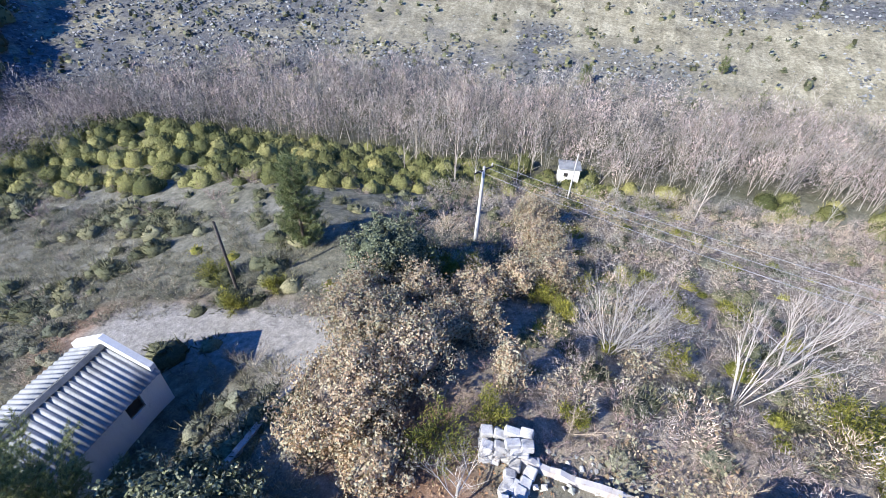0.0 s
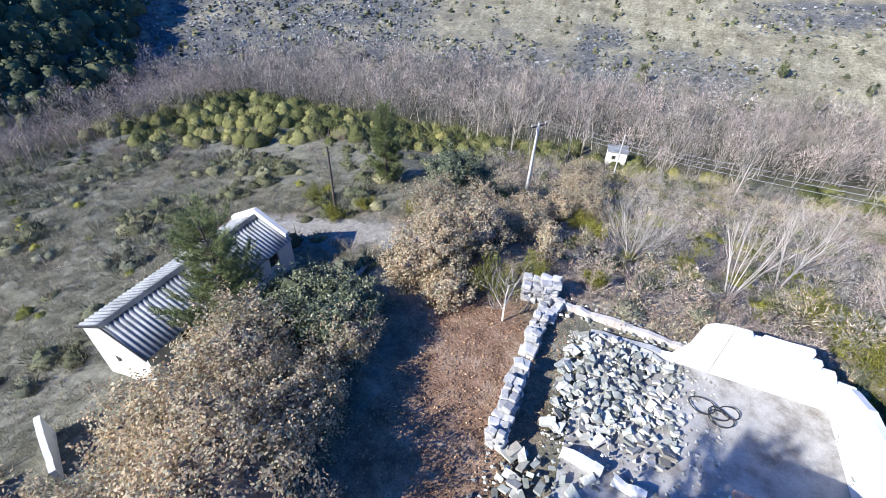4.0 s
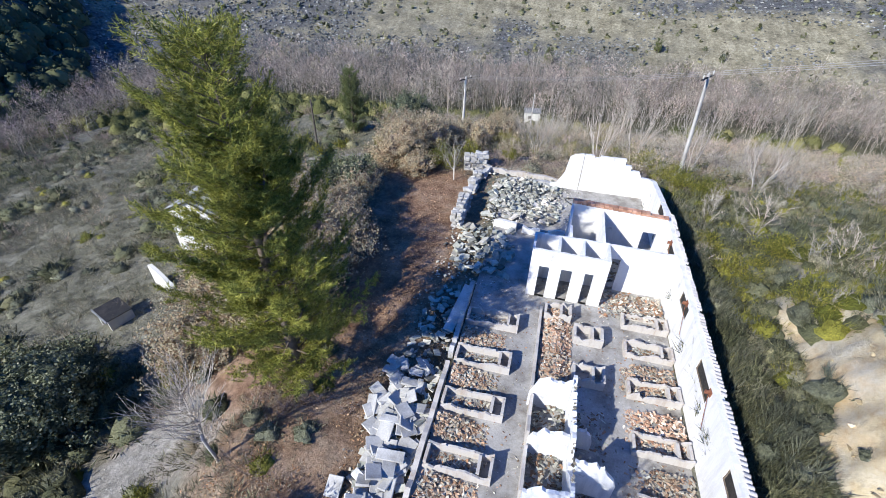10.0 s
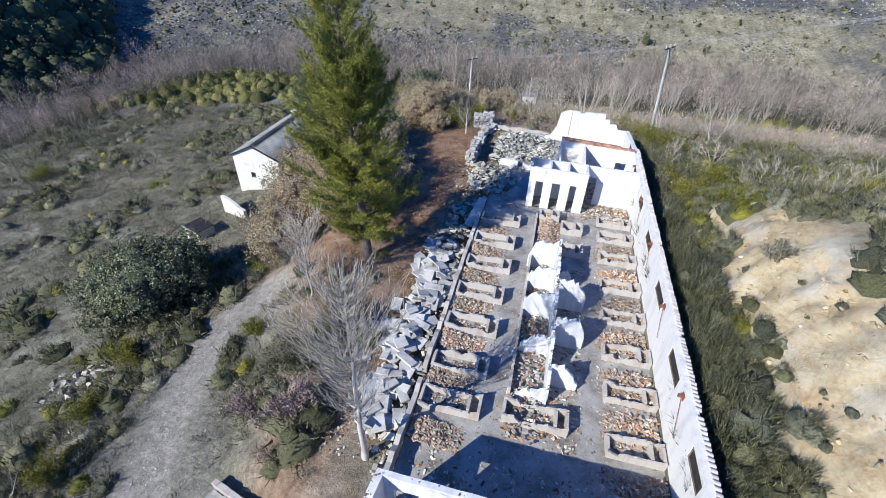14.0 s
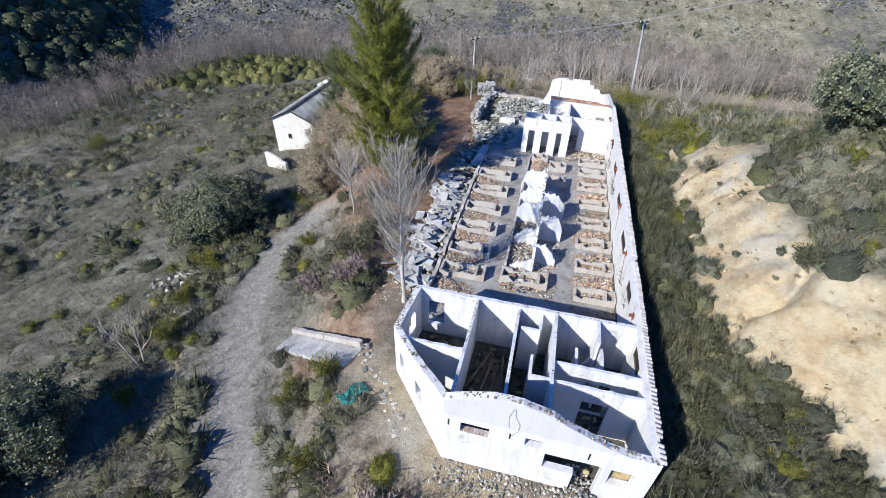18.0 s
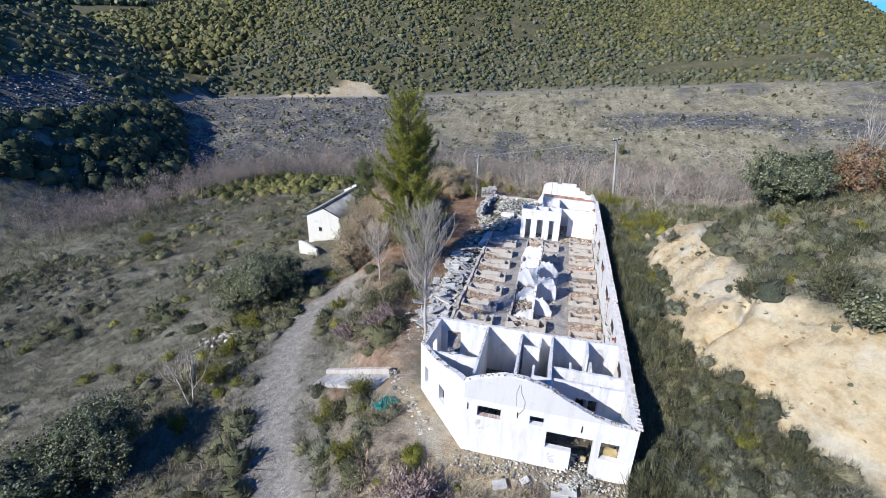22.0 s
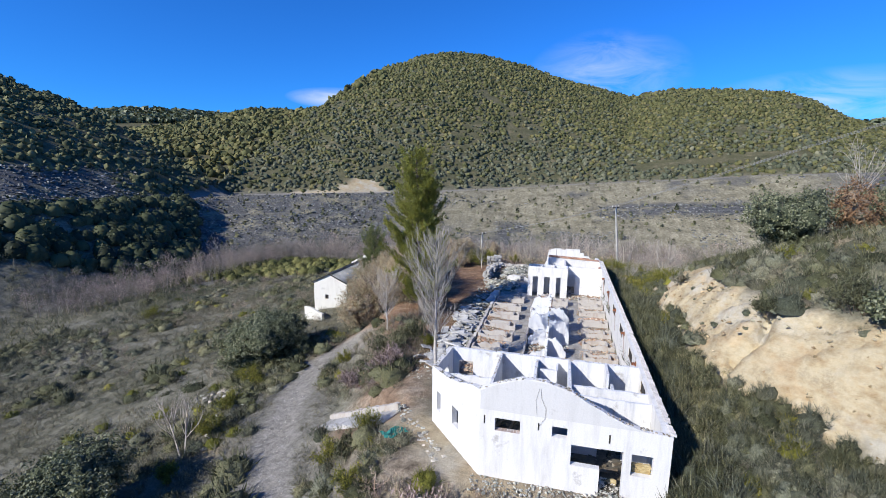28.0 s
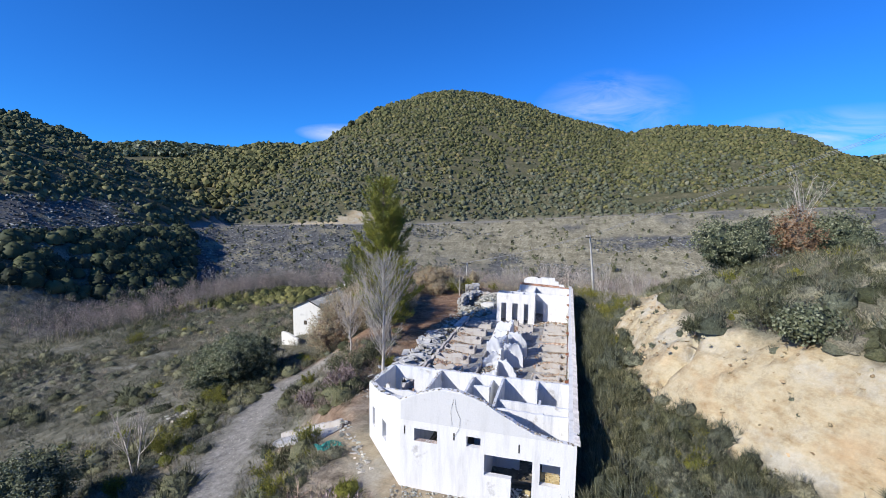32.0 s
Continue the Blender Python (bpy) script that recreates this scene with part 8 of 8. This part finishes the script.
build_house()
wl = wall("yard_wall", (-32.2, 27.2), (-29.2, 25.9), ((0, 2.7), (1.2, 2.75), (2.6, 2.5), (3.27, 2.45)), (), 0.25, M_HOUSE, "short white wall standing below the farmhouse", jag=0.04, z=-5.7)
shed = thing("lean_to", (-31.6, 23.5, gz(-31.6, 23.5)), "small dark lean-to with a tilted roof sheet", "shed", turn=-20)
part("roof", soft_box(-0.9, 0.9, -0.75, 0.75, 1.0, 1.05, 0.01), M_DARK, shed)
part("back_wall", box_bm(-0.85, 0.85, 0.55, 0.7, -0.4, 1.0), M_HOUSE, shed)
part("side_wall", box_bm(-0.85, -0.7, -0.7, 0.55, -0.4, 1.0), M_HOUSE, shed)
part("side_wall", box_bm(0.7, 0.85, -0.7, 0.55, -0.4, 1.0), M_HOUSE, shed)
part("edge_board", box_bm(-0.95, 0.95, -0.82, -0.75, 0.93, 1.08), M_SHEET, shed)
# white hut in the valley
hut = thing("pump_hut", (-10.8, 87.0, gz(-10.8, 87.0)), "small white flat-roofed hut in the thicket", "hut", turn=8)
part("wall", box_bm(-1.25, 1.25, -1.1, 1.1, -0.4, 2.4), M_HOUSE, hut)
part("roof", soft_box(-1.4, 1.4, -1.25, 1.25, 2.4, 2.55, 0.03), M_SHEET, hut)
part("window", box_bm(-0.7, -0.2, -1.13, -1.08, 1.4, 1.9), M_DARK, hut)
wall("garden_wall", (-22.4, 37.6), (-21.5, 43.8), ((0, 0.45), (3, 0.4), (6.26, 0.35)), (), 0.25, M_RAW, "low grey wall beside the path to the farmhouse", jag=0.05, z=gz(-22, 40.5) - 0.1)


# ---- power line ----
def power_pole(name, x, y, base, top, lean, material, label, arm=True, r0=0.17, r1=0.1, turn=0.0):
    e = thing(name, (x, y, base), label, "power pole", turn=turn)
    h = top - base
    part("pole", tubes_mesh("pole", [([(0, 0, -0.5), (lean[0] * 0.5, lean[1] * 0.5, h * 0.5), (lean[0], lean[1], h)], [r0, (r0 + r1) / 2, r1])], material, 8), material, e)
    if arm:
        arm_ob = part("crossarm", soft_box(-0.95, 0.95, -0.05, 0.05, -0.28, -0.18, 0.01), M_DARK, e)
        arm_ob.matrix_local = pose(lean[0], lean[1], h, 0, 0, 57)
        for k in (-0.8, 0.0, 0.8):
            part("insulator", tubes_mesh("insulator", [([(k, 0, dz) for dz in (-0.18, -0.02, 0.08)], [0.03, 0.06, 0.03])], M_POLE, 8), M_POLE, arm_ob)
    return e


power_pole("power_pole", 3.3, 45.1, gz(3.3, 45.1), 8.4, (-1.0, -1.8), M_POLE, "tall leaning concrete power pole behind the ruin", turn=0)
power_pole("power_pole", -17.6, 60.5, gz(-17.6, 60.5), 1.8, (0.1, 0.0), M_POLE, "concrete power pole among the oaks", turn=0)
power_pole("wooden_pole", -31.17, 49.65, gz(-31.17, 49.65), 1.25, (0.0, 0.0), M_WOODPOLE, "dark wooden pole beside the yard", False, 0.11, 0.08)
power_pole("wooden_pole", -10.5, 79.6, gz(-10.5, 79.6), gz(-10.5, 79.6) + 5.6, (0.0, 0.0), M_POLE, "thin pale pole beside the white hut", False, 0.1, 0.07)


def wire(a, b, sag, label):
    pts = []
    for t in np.linspace(0, 1, 24):
        p = Vector(a).lerp(Vector(b), t)
        pts.append((p.x, p.y, p.z - sag * 4 * t * (1 - t)))
    ob = new("power_line", tubes_mesh("power_line", [(pts, [0.013] * 24)], M_CABLE, 4))
    tagged(ob, label, "cable", "power lines")


WIRE_WAY = Vector((0.62, -0.71, 0.335))
for k in (-0.8, 0.0, 0.8):
    side = Vector((0.54, 0.84, 0)) * k
    p1, p2 = Vector((2.3, 43.3, 8.42)) + side, Vector((-17.5, 60.5, 1.85)) + side
    wire(p2, p1, 0.35, "thin overhead power line between two poles")
    wire(p1, p1 + WIRE_WAY * 120, 1.2, "thin overhead power line climbing over the hillside")


# ---- ragged masonry along the broken wall tops ----
CREST_T = [block_template(70 + s, 0.5, 0.4, 0.2, 20) for s in range(6)]


def crest(lines, label, seed, size=0.13, step=0.07, material=None, wide=0.1):
    """Broken masonry left along wall tops; lines of (x, y, z)."""
    r = np.random.default_rng(seed)
    xs, ys, zs = [], [], []
    for line in lines:
        for a, b in zip(line, line[1:]):
            n = max(2, int(math.hypot(b[0] - a[0], b[1] - a[1]) / step))
            t = r.uniform(0, 1, n)
            d = np.array([b[1] - a[1], a[0] - b[0]]) / (math.hypot(b[0] - a[0], b[1] - a[1]) + 1e-6)
            o = r.uniform(-wide, wide, n)
            xs.append(a[0] + (b[0] - a[0]) * t + d[0] * o)
            ys.append(a[1] + (b[1] - a[1]) * t + d[1] * o)
            zs.append(a[2] + (b[2] - a[2]) * t)
    x, y, z = np.concatenate(xs), np.concatenate(ys), np.concatenate(zs)
    scatter("wall_crest", CREST_T, x, y, r.uniform(size * 0.5, size * 1.3, len(x)), material or M_CREST, label, "masonry", 0.02, seed, z=z)


M_CREST = mat_island("crest_masonry", ((0.0, (0.14, 0.12, 0.1)), (0.5, (0.33, 0.29, 0.24)), (1.0, (0.55, 0.51, 0.46))), 0.95)
gable = [(-6.95 + u, 0.125, z) for u, z in ((0, 3.95), (0.9, 4.35), (1.75, 4.62), (2.6, 4.6), (3.6, 4.3), (4.9, 3.6), (5.6, 3.3), (6.4, 3.12), (7.1, 3.1))]
slant = [(-9.83, 3.5, 3.05), (-8.9, 2.43, 3.15), (-8.1, 1.5, 3.4), (-7.4, 0.72, 3.75), (-6.88, 0.15, 3.95)]
crest([gable, slant, [(-9.82, 3.45, 3.08), (-9.6, 6.05, 3.1)]], "ragged masonry along the top of the front walls", 601, 0.075, 0.06, None, 0.1)
crest([[(-9.55, 5.99, 3.1), (-0.1, 5.99, 3.1)], [(-6.8, 0.3, 3.1), (-6.8, 5.85, 3.1)], [(-4.96, 0.3, 3.0), (-4.96, 5.85, 3.0)], [(-3.36, 0.3, 3.1), (-3.36, 5.85, 3.1)], [(-9.2, 3.0, 3.0), (-6.9, 3.0, 3.0)]], "chipped masonry along the tops of the inner walls", 602, 0.055, 0.12, None, 0.05)
crest([[(-4.67, 11.7, 1.3), (-4.67, 14.0, 1.9), (-4.67, 16.0, 2.1), (-4.67, 18.5, 2.1), (-4.67, 21.1, 2.2)]], "chipped masonry along the pen wall", 603, 0.09, 0.1, None, 0.04)
crest([[(-12.0, 4.3, 0.1), (-10.8, 2.9, 0.1), (-8.6, 0.4, 0.1)], [(-9.6, 6.2, 0.2), (-10.4, 7.6, 0.25), (-10.6, 10.0, 0.2)]], "loose stones along the edge of the apron", 604, 0.16, 0.07, M_STONEBITS, 0.35)

# brick sills under the front windows and a cable down the gable
M_PALEBRICK = mat_mottled("limewashed_brick", (0.3, 0.2, 0.15), (0.46, 0.36, 0.3), (0.6, 0.54, 0.48), 3.0, 30, 0.9, 0.4, 0.02, 0.2)
for x0, x1, z in ((-6.3, -5.29, 2.25),):
    e = thing("brick_sill", (x0, -0.04, z - 0.055), "row of orange bricks under an empty window", "window sill", "brick sills")
    me = shared("brick", soft_box(0.0, 0.115, 0.05, 0.3, 0.02, 0.06, 0.006), M_PALEBRICK)
    for k in range(int((x1 - x0) / 0.125)):
        placed("brick", me, e, pose(k * 0.125, 0.0, 0.0, 0, 0, PEN_R.uniform(-2, 2)))
pts = [(-4.55, -0.03, 4.3), (-4.5, -0.035, 3.9), (-4.32, -0.04, 3.5), (-4.35, -0.04, 3.1), (-4.58, -0.04, 2.7)]
tagged(new("loose_cable", tubes_mesh("loose_cable", [(pts, [0.005] * 5), ([(-4.6, -0.03, 4.32), (-4.72, -0.035, 3.8), (-4.66, -0.04, 3.2)], [0.004] * 3)], M_DARK, 5)), "loose black cable hanging down the gable", "cable")
for x, z0, z1 in ((-1.95, 2.45, 2.8), (-6.75, 2.5, 2.85), (-4.6, 2.55, 2.85)):
    ob = tagged(part("wall_gap", box_bm(x, x + 0.05, -0.016, -0.004, z0, z1), M_DARK, None), "dark slot of a broken pipe in the front wall", "wall slot", "wall slots")

# yellowish bricks walled up behind the last front window
fill = thing("brick_infill", (-1.1, 0.27, 1.22), "low infill of yellowish bricks behind the front window", "brickwork")
me = shared("brick", soft_box(0.0, 0.235, 0.0, 0.11, 0.0, 0.07, 0.006), M_FOAM)
for c in range(5):
    for k in range(3 if c % 2 == 0 else 4):
        placed("brick", me, fill, pose(k * 0.245 + (0.02 if c % 2 == 0 else -0.1), PEN_R.uniform(-0.008, 0.008), c * 0.08, 0, 0, PEN_R.uniform(-1.5, 1.5)))

rubble("end_rubble", 260, -12.5, -0.4, 40.7, 42.6, 0.1, 0.28, ROCK_T, M_STONEBITS, "pale stones fallen behind the end wall", 495, lambda x, y: 0.25 * np.clip(41.6 - y, 0, 1))
rubble("end_rubble", 500, -12.5, 1.5, 40.6, 44.0, 0.08, 0.13, ROCK_T, M_DEBRIS, "small stones and mortar behind the end wall", 496)
wall("curb_wall", (-11.9, 41.45), (-5.4, 41.05), ((0, 0.55), (2, 0.35), (3.2, 0.45), (6.51, 0.3)), (), 0.22, M_TROUGH, "low pale remnant of a yard wall behind the ruin", jag=0.07, z=0.1, seed=84)

rubble("floor_litter", 420, -9.4, -2.4, 6.2, 8.6, FLOOR, 0.14, BIT_T, M_DEBRIS, "rubbish strewn behind the front rooms", 497, lambda x, y: 0.12 * np.exp(-((y - 7.0) / 0.7) ** 2))
